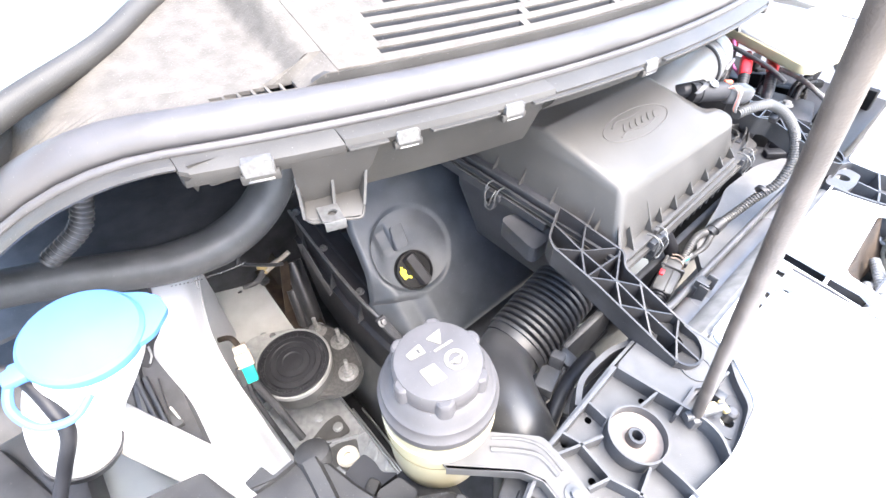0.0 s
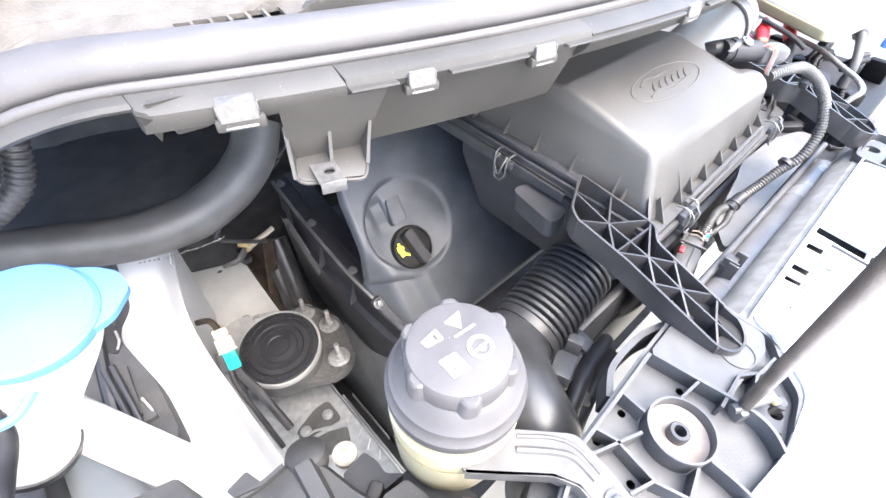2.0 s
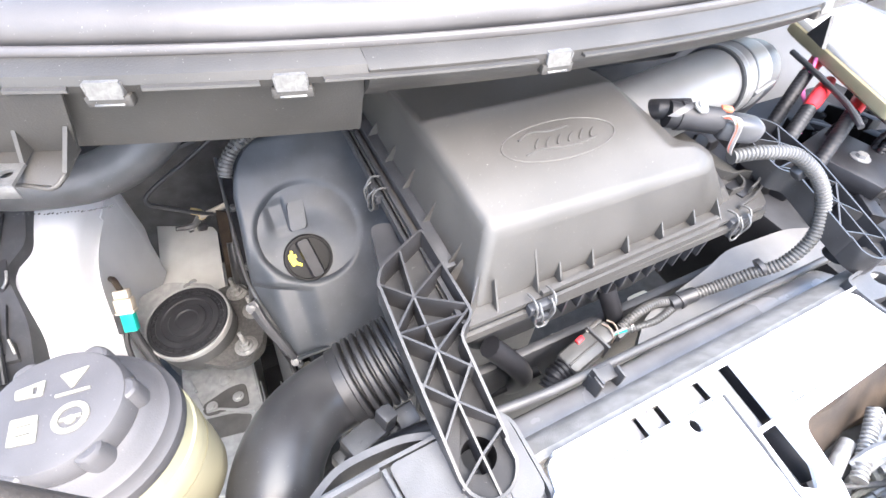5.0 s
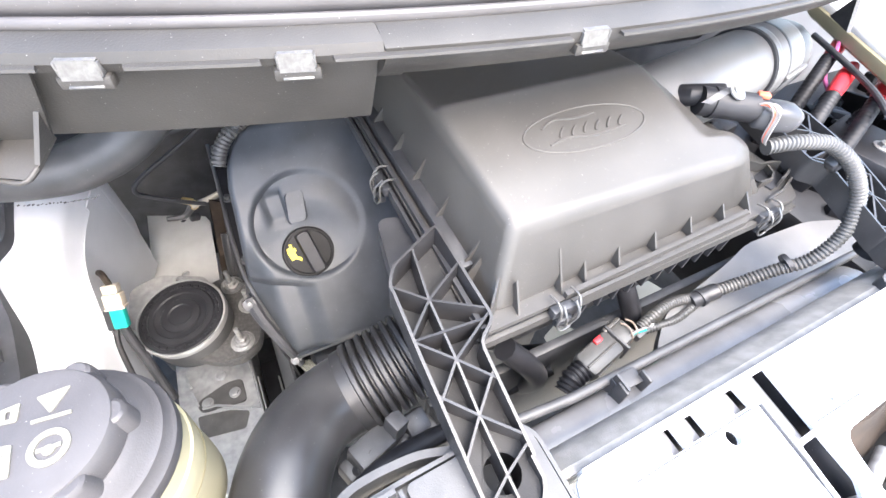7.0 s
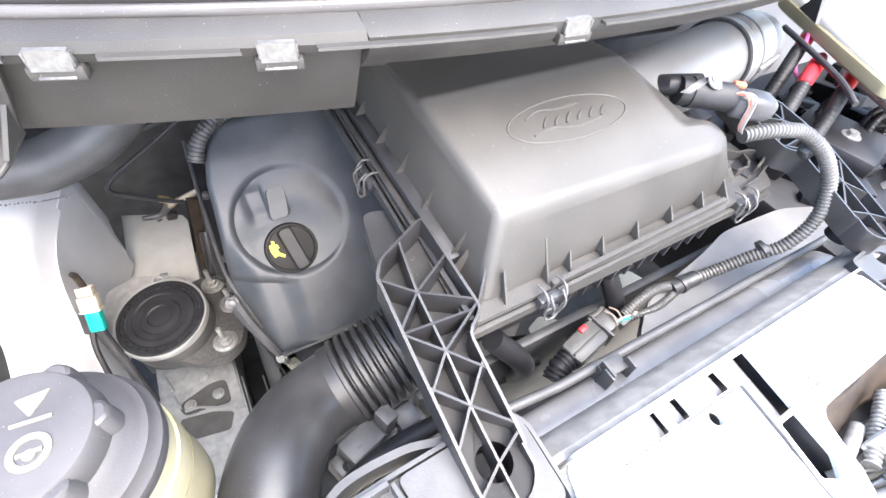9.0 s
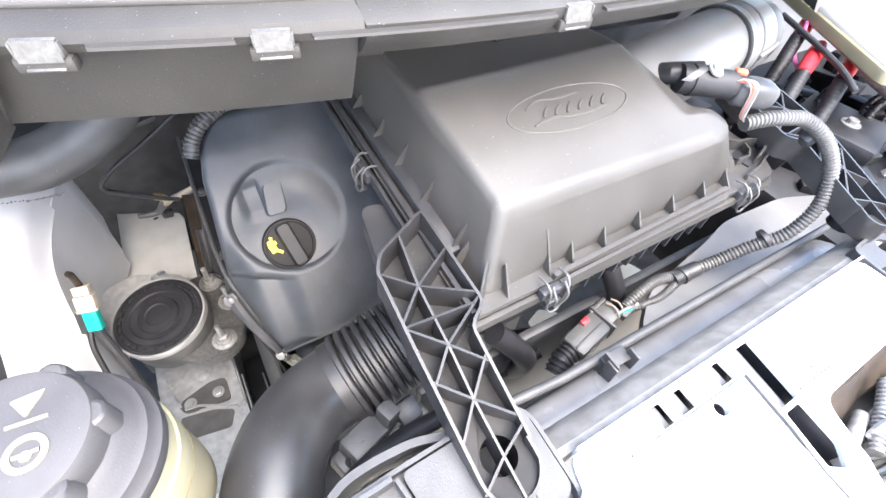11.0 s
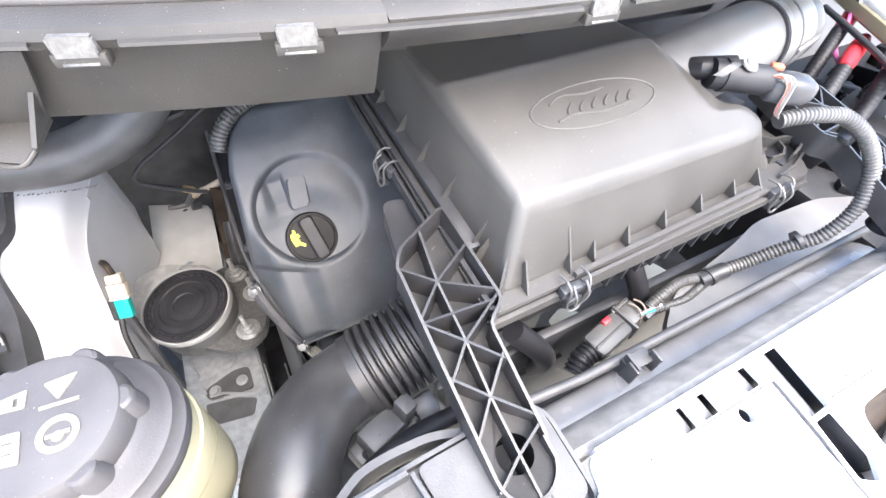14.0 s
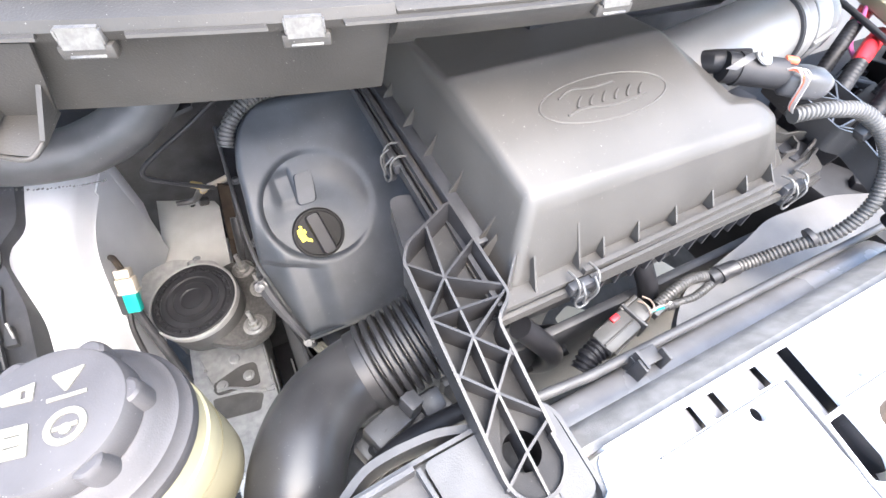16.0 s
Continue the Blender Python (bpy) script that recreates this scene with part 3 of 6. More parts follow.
# headlamp frame, both ends of the front
def front_frame():
    o = thing("headlamp_carrier", (-0.19, -0.10, 0.79), "ribbed dark grey plastic headlamp carrier with a round mounting ring", "car part", "headlamp carriers")
    outline = rounded([(-0.165, -0.0565), (-0.075, -0.054), (-0.063, -0.068), (-0.0635, -0.126), (-0.088, -0.145), (-0.104, -0.163), (-0.148, -0.1715), (-0.212, -0.168), (-0.262, -0.156), (-0.330, -0.135), (-0.335, -0.085), (-0.275, -0.064)], 0.008, 3)
    FL, TOP = 0.8185, 0.836
    holes = [ring(x, y, 0.0032, 12) for x, y in ((-0.2185, -0.0720), (-0.2515, -0.0708), (-0.1665, -0.0945), (-0.2590, -0.1044))] + [ring(-0.1271, -0.1554, 0.0058, 14)]
    part("floor", plate(outline, [ring(-0.206, -0.109, 0.020, 24), ring(-0.099, -0.0810, 0.0132, 24)] + holes, FL - 0.004, FL), M_FRAME, o)
    part("rim", wall(outline, 0.003, 0.782, 0.8285, closed=True), M_FRAME, o)
    part("rim_rib", wall([(-0.1655, -0.0605), (-0.223, -0.0635), (-0.2720, -0.0655), (-0.332, -0.086)], 0.0030, FL - 0.002, TOP), M_FRAME, o)
    part("pad_wall", wall([p.xy for p in smooth_path([(-0.163, -0.0620, 0), (-0.1570, -0.0980, 0), (-0.1520, -0.1260, 0), (-0.1510, -0.1450, 0), (-0.1555, -0.1580, 0), (-0.1650, -0.1690, 0)], 4)], 0.0028, FL - 0.002, TOP - 0.001), M_FRAME, o)
    ribs = [[(-0.2290, -0.0900), (-0.2690, -0.0740)], [(-0.2126, -0.0645), (-0.2135, -0.0835)], [(-0.1590, -0.1000), (-0.1825, -0.0970)], [(-0.2518, -0.0655), (-0.2479, -0.0796), (-0.2528, -0.1143), (-0.2445, -0.1372), (-0.2500, -0.160)],
            [(-0.2220, -0.1300), (-0.2474, -0.1360)], [(-0.2105, -0.1340), (-0.2109, -0.1501), (-0.2127, -0.1664)], [(-0.2724, -0.106), (-0.2536, -0.1126)], [(-0.1503, -0.1385), (-0.1180, -0.1300), (-0.0900, -0.1340)]]
    for r in ribs:
        part("rib", wall([Vector(p) for p in r], 0.0022, FL - 0.002, TOP - 0.001), M_FRAME, o)
    part("mounting_ring", lathe([(0.0252, 0.0), (0.0252, 0.0205), (0.0236, 0.0205), (0.0230, 0.0)], (-0.206, -0.109, 0.8165), 44, None, (False, False)), M_FRAME, o)
    washer = part("washer", lathe([(0.0229, 0.0110), (0.0200, 0.0100), (0.0120, 0.0070), (0.0080, 0.0080), (0.0050, 0.0080)], (-0.206, -0.109, 0.8165), 36, None, (False, False)), M_BEIGE, o, "beige dished washer")
    part("bushing", lathe([(0.0080, 0.0), (0.0080, 0.0100), (0.0070, 0.0115), (0.0045, 0.0115), (0.0040, 0.0)], (-0.206, -0.109, 0.8215), 24), M_BLACK, washer)
    part("arm_pad", plate(rounded([(-0.1590, -0.0595), (-0.0690, -0.0570), (-0.0655, -0.0700), (-0.0660, -0.1190), (-0.0860, -0.1280), (-0.1130, -0.1250), (-0.1500, -0.1240)], 0.006), [ring(-0.099, -0.0810, 0.0132, 24)], FL, 0.829), M_FRAME, o)
    part("pad_disc", lathe([(0.0150, 0.0), (0.0150, 0.0012), (0.0138, 0.0012), (0.0134, 0.0002), (0.0, 0.0002)], (-0.1040, -0.1110, 0.8290), 28, None, (True, False)), M_FRAME, o)
    for x, y in ((-0.2185, -0.0720), (-0.2515, -0.0708), (-0.1665, -0.0945), (-0.2590, -0.1044)):
        part("pin_hole", lathe([(0.0032, 0.004), (0.0030, -0.008), (0.0, -0.008)], (x, y, FL - 0.0042), 12, None, (False, False)), M_JET, o)
    return o


frame_l = front_frame()
part("rear_lip", wall([p.xy for p in smooth_path([(-0.215, -0.058, 0), (-0.200, -0.0490, 0), (-0.1894, -0.0450, 0), (-0.1754, -0.0436, 0), (-0.1600, -0.0437, 0), (-0.1409, -0.0454, 0), (-0.1182, -0.0525, 0), (-0.108, -0.0560, 0)], 4)], 0.0055, 0.790, 0.8215), M_FRAME, frame_l)

# prop rod with its yellow-clipped foot
rod = thing("bonnet_prop_rod", (-0.155, -0.132, 0.84), "brown-grey steel bonnet prop rod standing in its pivot", "prop rod")
foot, tip = Vector((-0.1480, -0.1340, 0.828)), Vector((-0.408, -0.0518, 1.60))
part("rod", tube([foot + (tip - foot) * k / 12 for k in range(13)], 0.0048, 16), M_ROD, rod)
part("pivot", join(tube([(-0.160, -0.128, 0.832), (-0.125, -0.146, 0.832)], 0.0040, 12), box((-0.150, -0.134, 0.822), (0.014, 0.014, 0.020), 0.003, pose(0, 0, 0, 0, 0, -25))), M_BRACKET, rod)
part("clip", join(box((-0.139, -0.137, 0.835), (0.018, 0.007, 0.005), 0.002, pose(0, 0, 0, 10, 0, -25)), box((-0.126, -0.146, 0.832), (0.006, 0.012, 0.006), 0.002, pose(0, 0, 0, 0, 0, -25))), M_BRASS, rod, "yellowed plastic retaining clip")
part("bracket", join(wall([(-0.165, -0.122), (-0.128, -0.120), (-0.108, -0.134)], 0.0025, 0.812, 0.834), box((-0.112, -0.140, 0.820), (0.010, 0.010, 0.016), 0.002), lathe([(0.006, 0), (0.006, 0.012), (0.004, 0.014), (0.0, 0.014)], (-0.118, -0.154, 0.812), 14)), M_BLACK, rod)
part("recess_liner", plate(rounded([(-0.143, -0.136), (-0.106, -0.139), (-0.096, -0.150), (-0.108, -0.162), (-0.142, -0.166)], 0.005), [ring(-0.1271, -0.1554, 0.0058, 14)], 0.8188, 0.8200), M_BLACK, rod)

# ---- radiator top ----
rad = thing("radiator", (0.2, -0.07, 0.45), "black radiator top tank with a thin rail and foam strip", "radiator")
part("top_tank", tube(smooth_path([(-0.10, -0.075, 0.752), (0.0, -0.075, 0.754), (0.2, -0.075, 0.754), (0.385, -0.075, 0.754), (0.398, -0.075, 0.754)], 4), lambda t: 0.0235 if t < 0.985 else 0.014, 24), M_TANK, rad)
part("rail", tube([(-0.06, -0.046, 0.781), (0.0, -0.051, 0.781), (0.42, -0.055, 0.781)], 0.0044, 12), M_FRAME, rad)
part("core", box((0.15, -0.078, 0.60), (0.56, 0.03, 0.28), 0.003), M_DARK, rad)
part("foam_strip", sheet([[(x, y, z) for x in [-0.075 + 0.52 * k / 12 for k in range(13)]] for y, z in ((-0.1018, 0.823), (-0.096, 0.822), (-0.086, 0.812), (-0.079, 0.801), (-0.078, 0.79))], 0.004), M_FOAM, rad, "grey foam sealing strip")
part("fan_shroud", plate(rounded([(0.125, -0.045), (0.175, -0.010), (0.30, 0.010), (0.345, 0.022), (0.46, 0.016), (0.53, -0.010), (0.53, -0.045)], 0.02), [], 0.728, 0.740), M_SHROUD, rad)
part("shroud_wall", box((0.2, 0.02, 0.58), (0.60, 0.012, 0.26), 0.004), M_DARK, rad)
for x in (0.049,):
    part("rail_bracket", join(wall([(x - 0.011, -0.054), (x - 0.011, -0.070)], 0.0025, 0.768, 0.800), box((x, -0.060, 0.789), (0.026, 0.014, 0.003), 0.001), box((x - 0.013, -0.066, 0.782), (0.003, 0.012, 0.032), 0.001), box((x + 0.013, -0.066, 0.782), (0.003, 0.012, 0.032), 0.001)), M_FRAME, rad)

# ---- air filter box ----
air = thing("air_filter_box", (0.11, 0.14, 0.70), "dark grey plastic air filter box with ribbed lid", "air filter box")
RIM = 0.851


def lid_top(x, y):
    return 0.9175 + 0.107 * (x + 0.0282) + 0.32 * (y - 0.0456)


def lid_ring(poly, r, f, n=6):
    return [(x, y, f(x, y)) for x, y in rounded(poly, r, n)]


base = [(-0.054, 0.015), (0.230, 0.021), (0.258, 0.024), (0.264, 0.060), (0.262, 0.100), (0.262, 0.325), (-0.046, 0.325)]
shoulder = [(-0.0335, 0.040), (0.172, 0.0195), (0.187, 0.031), (0.181, 0.047), (0.157, 0.054), (0.1455, 0.134), (-0.045, 0.154)]
top = [(-0.028, 0.046), (0.166, 0.026), (0.179, 0.034), (0.173, 0.042), (0.150, 0.048), (0.1385, 0.127), (-0.039, 0.147)]
mid = [tuple(Vector(a) * 0.12 + Vector(b) * 0.88) for a, b in zip(base, shoulder)]
mid[5], mid[6] = (0.160, 0.270), (-0.046, 0.270)
def between(p, q, t):
    return [tuple(Vector(u).lerp(Vector(v), t)) for u, v in zip(p, q)]


foot_ring = lid_ring(base, 0.010, lambda x, y: RIM + 0.006)
mid_ring = lid_ring(mid, 0.009, lambda x, y: lid_top(x, y) - 0.009 if y < 0.16 else 0.938)
half = [tuple(Vector(p) * 0.5 + Vector(q) * 0.5) for p, q in zip(shoulder, top)]
top_ring = lid_ring(top, 0.006, lid_top)
centre = (0.06, 0.088, lid_top(0.06, 0.088))
lid = part("lid", loft([lid_ring(base, 0.010, lambda x, y: RIM), foot_ring, between(foot_ring, mid_ring, 0.03), between(foot_ring, mid_ring, 0.95), mid_ring,
                        lid_ring(shoulder, 0.008, lambda x, y: lid_top(x, y) - 0.0045), lid_ring(half, 0.007, lambda x, y: lid_top(x, y) - 0.0012), top_ring,
                        between(top_ring, [centre] * len(top_ring), 0.05)]), M_BOX, air, sharp=50)
# outlet side: a sloping nose that falls to the rim
flange = plate(rounded([(-0.072, 0.002), (0.300, 0.004), (0.318, 0.030), (0.310, 0.33), (-0.066, 0.33)], 0.008), [rounded([base[0], base[2], base[5], base[6]], 0.012)], RIM - 0.001, RIM + 0.004)
part("lid_flange", flange, M_BOX, air)
part("front_bar", wall([(0.006, 0.004), (0.226, 0.009)], 0.004, RIM, RIM + 0.010), M_BOX, air)
part("front_bar", wall([(0.010, -0.001), (0.222, 0.003)], 0.003, RIM - 0.006, RIM + 0.005), M_BOX, air)
part("front_bar", wall([(-0.070, 0.000), (0.300, 0.002)], 0.004, RIM - 0.014, RIM - 0.004), M_BOX, air)
part("side_bar", wall([(-0.0685, 0.004), (-0.0630, 0.325)], 0.004, RIM, RIM + 0.010), M_BLACK, air)
part("side_bar", wall([(-0.0745, 0.10), (-0.070, 0.325)], 0.003, RIM - 0.008, RIM + 0.003), M_BLACK, air)
part("side_tray", loft([[(x, y, z) for x, y in rounded([(-0.106, 0.088), (-0.072, 0.090), (-0.070, 0.150), (-0.094, 0.155)], 0.012)] for z in (0.815, 0.838)]), M_BLACK, air, "moulded side pocket")
body_lo = [(-0.050, 0.020), (0.270, 0.022), (0.270, 0.285), (-0.050, 0.285)]
body_bt = [(-0.020, 0.045), (0.240, 0.045), (0.240, 0.27), (-0.020, 0.27)]
part("lower_body", loft([[(x, y, 0.70) for x, y in rounded(body_bt, 0.02)], [(x, y, 0.80) for x, y in rounded(body_lo, 0.02)], [(x, y, RIM - 0.004) for x, y in rounded(body_lo, 0.012)]]), M_BLACK, air)
part("lower_flange", plate(rounded([(-0.074, 0.000), (0.304, 0.001), (0.322, 0.030), (0.312, 0.33), (-0.070, 0.33)], 0.008), [rounded(body_lo, 0.012)], RIM - 0.012, RIM - 0.005), M_BLACK, air)
for k in range(12):
    part("body_rib", box((0.035 + 0.019 * k, 0.016, 0.812), (0.003, 0.012, 0.045), 0.0008), M_BLACK, air)


def fin(a, b, c, t=0.0018):
    """A thin gusset through three points."""
    a, b, c = Vector(a), Vector(b), Vector(c)
    n = (b - a).cross(c - a).normalized() * t / 2
    return loft([[a - n, b - n, c - n], [a + n, b + n, c + n]])


part("side_rail", box((-0.0510, 0.190, RIM + 0.008), (0.0155, 0.27, 0.015), 0.002, pose(0, 0, 0, 0, 0, -0.6)), M_BLACK, air)
for y, h in ((0.060, 0.026), (0.113, 0.024), (0.163, 0.023), (0.209, 0.022), (0.259, 0.021)):
    part("gusset", fin((-0.056, y, RIM + 0.014), (-0.040, y, RIM + 0.014), (-0.039, y + 0.002, RIM + 0.016 + h)), M_BOX, air)
for x, h in ((0.006, 0.036), (0.030, 0.034), (0.066, 0.032), (0.108, 0.028), (0.152, 0.025), (0.196, 0.022), (0.232, 0.018)):
    part("gusset", fin((x, 0.006, RIM + 0.003), (x, 0.030, RIM + 0.003), (x, 0.026, RIM + 0.005 + h)), M_BOX, air)
part("gusset", fin((-0.064, 0.006, RIM + 0.003), (-0.040, 0.026, RIM + 0.004), (-0.047, 0.026, RIM + 0.032)), M_BOX, air)
part("gusset", fin((-0.064, 0.050, RIM + 0.003), (-0.046, 0.046, RIM + 0.004), (-0.048, 0.050, RIM + 0.030)), M_BOX, air)
part("gusset", fin((-0.036, 0.004, RIM + 0.003), (-0.034, 0.026, RIM + 0.004), (-0.034, 0.020, RIM + 0.030)), M_BOX, air)

part("corner_hook", wall([(0.280, 0.070), (0.284, 0.058), (0.292, 0.050), (0.308, 0.047), (0.321, 0.041), (0.3195, 0.034), (0.306, 0.028), (0.292, 0.024)], 0.0024, RIM + 0.002, RIM + 0.015), M_BOX, air)
part("corner_hook", wall([(0.300, 0.046), (0.296, 0.036), (0.286, 0.030), (0.270, 0.031)], 0.0022, RIM + 0.002, RIM + 0.013), M_BOX, air)
part("corner_hook", wall([(0.262, 0.012), (0.290, 0.016), (0.318, 0.026)], 0.0024, RIM + 0.001, RIM + 0.009), M_BOX, air)
part("corner_pad", box((0.296, 0.036, RIM + 0.0045), (0.034, 0.022, 0.003), 0.001, pose(0, 0, 0, 0, 0, 12)), M_CAP, air)

# raised oval emblem with a plain flourish
emb_c, emb_u = Vector((0.0615, 0.0915)), Vector((0.992, -0.128)).normalized()
emb_v = Vector((-emb_u.y, emb_u.x))


def on_lid(u, v, lift=0.0003):
    p = emb_c + emb_u * u + emb_v * v
    return Vector((p.x, p.y, lid_top(p.x, p.y) + lift))


oval = [on_lid(0.0535 * math.cos(2 * math.pi * k / 56), 0.0185 * math.sin(2 * math.pi * k / 56), 0.0001) for k in range(57)]
part("emblem_ring", tube(oval, 0.0008, 8, (False, False)), M_BOX, lid)
strokes = [[(-0.036, 0.006), (-0.024, 0.0115), (-0.006, 0.0095), (0.012, 0.0110)], [(-0.034, -0.0085), (-0.018, -0.0055), (0.004, -0.0085), (0.034, -0.0050)]]
strokes += [[(-0.022 + 0.0105 * k + 0.004, 0.004 - 0.0006 * (k % 2)), (-0.022 + 0.0105 * k, 0.000), (-0.022 + 0.0105 * k - 0.002, -0.0040)] for k in range(6)]
for st in strokes:
    part("emblem_stroke", tube(smooth_path([on_lid(*q) for q in st], 5), 0.0010, 8), M_BOX, lid)


def spring_clip(m):
    b = thing("spring_clip", (0, 0, 0), "bent steel wire spring clip on the filter box", "spring clip", "filter box clips")
    loop = [(-0.010, 0.006, 0.008), (-0.010, -0.004, 0.010), (-0.009, -0.010, 0.002), (-0.008, -0.010, -0.014), (-0.004, -0.012, -0.022), (0.004, -0.012, -0.022), (0.008, -0.010, -0.014), (0.009, -0.010, 0.002), (0.010, -0.004, 0.010), (0.010, 0.006, 0.008)]
    part("wire", tube(smooth_path(loop, 5), 0.0011, 8), M_CLIP, b)
    loop2 = [(-0.006, -0.006, 0.008), (-0.006, -0.014, 0.0), (-0.002, -0.013, -0.014), (0.002, -0.013, -0.014), (0.006, -0.014, 0.0), (0.006, -0.006, 0.008)]
    part("wire", tube(smooth_path(loop2, 5), 0.0011, 8), M_CLIP, b)
    part("catch", box((0, -0.004, -0.002), (0.028, 0.008, 0.010), 0.0015), M_BLACK, b)
    part("catch", box((0, -0.007, -0.016), (0.016, 0.006, 0.008), 0.0015), M_BLACK, b)
    b.matrix_basis = m
    return b


c1 = spring_clip(pose(0.004, 0.002, RIM + 0.001))
copy_thing(c1, pose(0.254, 0.006, RIM + 0.001))
copy_thing(c1, pose(-0.071, 0.186, RIM + 0.001, 0, 0, -90))

# outlet tube, clamp and rubber duct
duct = thing("air_outlet_duct", (0.28, 0.12, 0.88), "grey plastic air outlet tube with a clamped rubber duct", "air duct")
part("tube", tube(smooth_path([(0.136, 0.1195, 0.9115), (0.18, 0.125, 0.9150), (0.26, 0.135, 0.9175), (0.33, 0.1436, 0.918)], 5), lambda t: 0.0385, 32), M_DUCT, duct)
dd = Vector((1.0, 0.1225, 0.01)).normalized()
p0 = Vector((0.3176, 0.142, 0.918))
part("cuff", tube([p0 + dd * k for k in (-0.001, 0.001, 0.005, 0.006, 0.012, 0.013, 0.020, 0.021, 0.046, 0.050, 0.056)], lambda t: 0.0402 + (0.0022 if t < 0.13 or 0.30 < t < 0.98 else 0) - (0.0012 if t > 0.86 else 0), 36), M_DUCT, duct, "grey rubber cuff")
for k in (-0.0025, 0.0205):
    part("hose_clamp", tube([p0 + dd * k, p0 + dd * (k + 0.003)], 0.0412 if k < 0 else 0.0428, 36), M_BLACK, duct, "thin dark band")
part("clamp_screw", box(p0 + dd * 0.010 + Vector((0.0, -0.022, -0.036)), (0.014, 0.012, 0.008), 0.002, pose(0, 0, 0, 30, 0, 0)), M_DUCT, duct)
part("cuff_tab", box(p0 + dd * 0.042 + Vector((0, -0.0425, 0.006)), (0.034, 0.006, 0.008), 0.002, pose(0, 0, 0, 10, -12, 7)), M_DUCT, duct)
part("elbow", tube(smooth_path([(0.368, 0.148, 0.918), (0.392, 0.152, 0.914), (0.412, 0.164, 0.895), (0.422, 0.18, 0.85)], 6), 0.038, 24), M_BLACK, duct)
part("nose_step", loft([lid_ring([(0.17, 0.034), (0.270, 0.024), (0.300, 0.075), (0.19, 0.080)], 0.008, lambda x, y: RIM + 0.002, 4),
                        lid_ring([(0.17, 0.038), (0.256, 0.032), (0.280, 0.068), (0.19, 0.075)], 0.008, lambda x, y: 0.878 - 0.20 * (x - 0.22), 4)]), M_BOX, duct)
part("upper_pipe", tube([(0.06, 0.205, 0.948), (0.18, 0.202, 0.944), (0.305, 0.200, 0.938), (0.312, 0.200, 0.938)], lambda t: 0.0125 if t < 0.98 else 0.008, 18), M_BLACK, duct)

# flow sensor
sens = thing("air_flow_sensor", (0.235, 0.07, 0.92), "black air flow sensor plug with pale wires", "sensor")
sd = Vector((0.05, -0.031, -0.002)).normalized()
s0 = Vector((0.184, 0.081, 0.944))
part("boss", tube([s0 + Vector((-0.010, 0.034, -0.012)), s0 + Vector((-0.004, 0.012, 0.000)), s0 + Vector((0.016, -0.002, 0.004))], 0.0095, 18), M_CAP, sens)
part("body", join(tube([s0 - sd * 0.006, s0 + sd * 0.004, s0 + sd * 0.005, s0 + sd * 0.042], 0.0122, 18), tube([s0 + sd * 0.004, s0 + sd * 0.009], 0.0134, 18)), M_CAP, sens)
part("screw", lathe([(0.0072, 0), (0.0072, 0.0015), (0.0052, 0.0018), (0.0048, 0.0035), (0.002, 0.0038), (0.0, 0.0028)], s0 + Vector((0.0155, -0.0125, 0.0116)), 18, pose(0, 0, 0, 22, 5, 0)), M_STEEL, sens)
sf = sd.cross(Vector((0, 0, 1)))
part("strap", sheet([[s0 + sd * (k - 0.004 * n) + (Vector((0, 0, 1)) * math.cos(radians(14 * n - 30)) + sf * math.sin(radians(14 * n - 30))) * 0.0138 for n in range(8)] for k in (0.018, 0.0225, 0.027)], 0.0014), M_BLACK, sens)
sw = Vector((0.0, 0.0, 1.0))
sn_ = sd.cross(sw)
part("plug", loft([[s0 + sd * k + sn_ * (w * math.copysign(abs(math.cos(q)) ** 0.6, math.cos(q))) + sw * (e * math.copysign(abs(math.sin(q)) ** 0.6, math.sin(q)) - 0.004) for q in [2 * math.pi * n / 20 for n in range(20)]] for k, w, e in ((0.044, 0.009, 0.009), (0.047, 0.0115, 0.011), (0.066, 0.0125, 0.012), (0.077, 0.0118, 0.011), (0.083, 0.009, 0.008), (0.085, 0.005, 0.004))]), M_BLACK, sens, "glossy dark plug hood", sharp=60)
part("plug_neck", tube([s0 + sd * 0.036, s0 + sd * 0.052], 0.0098, 18), M_CAP, sens)
part("red_lock", box(s0 + sd * 0.045 + Vector((0.002, 0.002, 0.0115)), (0.010, 0.007, 0.004), 0.0012, pose(0, 0, 0, 0, 0, -42)), M_ORANGE, sens)
for k in range(5):
    q = s0 + sd * (0.034 + 0.0016 * k) + Vector((0.0, -0.010, 0.0085))
    part("wire", tube(smooth_path([q, q + Vector((0.003, -0.005, 0.003 - 0.002 * (k % 2))), q + Vector((0.008 - 0.001 * k, -0.012, -0.006 + 0.001 * k)), Vector((0.228, 0.040 - 0.001 * k, 0.921)), Vector((0.234, 0.033, 0.917))], 5), 0.0008, 6), M_ORANGE if k == 1 else M_WIRE, sens)

# wiring loom in corrugated sleeve
loom = thing("wiring_loom", (0.25, 0.0, 0.80), "grey corrugated wiring loom looping down to a plug", "wiring loom")
lp = smooth_path([(0.230, 0.034, 0.916), (0.250, 0.028, 0.919), (0.272, 0.021, 0.919), (0.296, 0.013, 0.915), (0.319, -0.006, 0.899), (0.333, -0.026, 0.872), (0.330, -0.042, 0.838), (0.310, -0.044, 0.806), (0.288, -0.032, 0.782), (0.262, -0.022, 0.760), (0.236, -0.015, 0.748)], 8)
part("sleeve", corrugated(lp, 0.0072, 0.0040), M_LOOM, loom)
part("tape", tube(smooth_path([(0.240, -0.016, 0.750), (0.225, -0.014, 0.746), (0.205, -0.013, 0.744)], 4), 0.0088, 12), M_BLACK, loom)
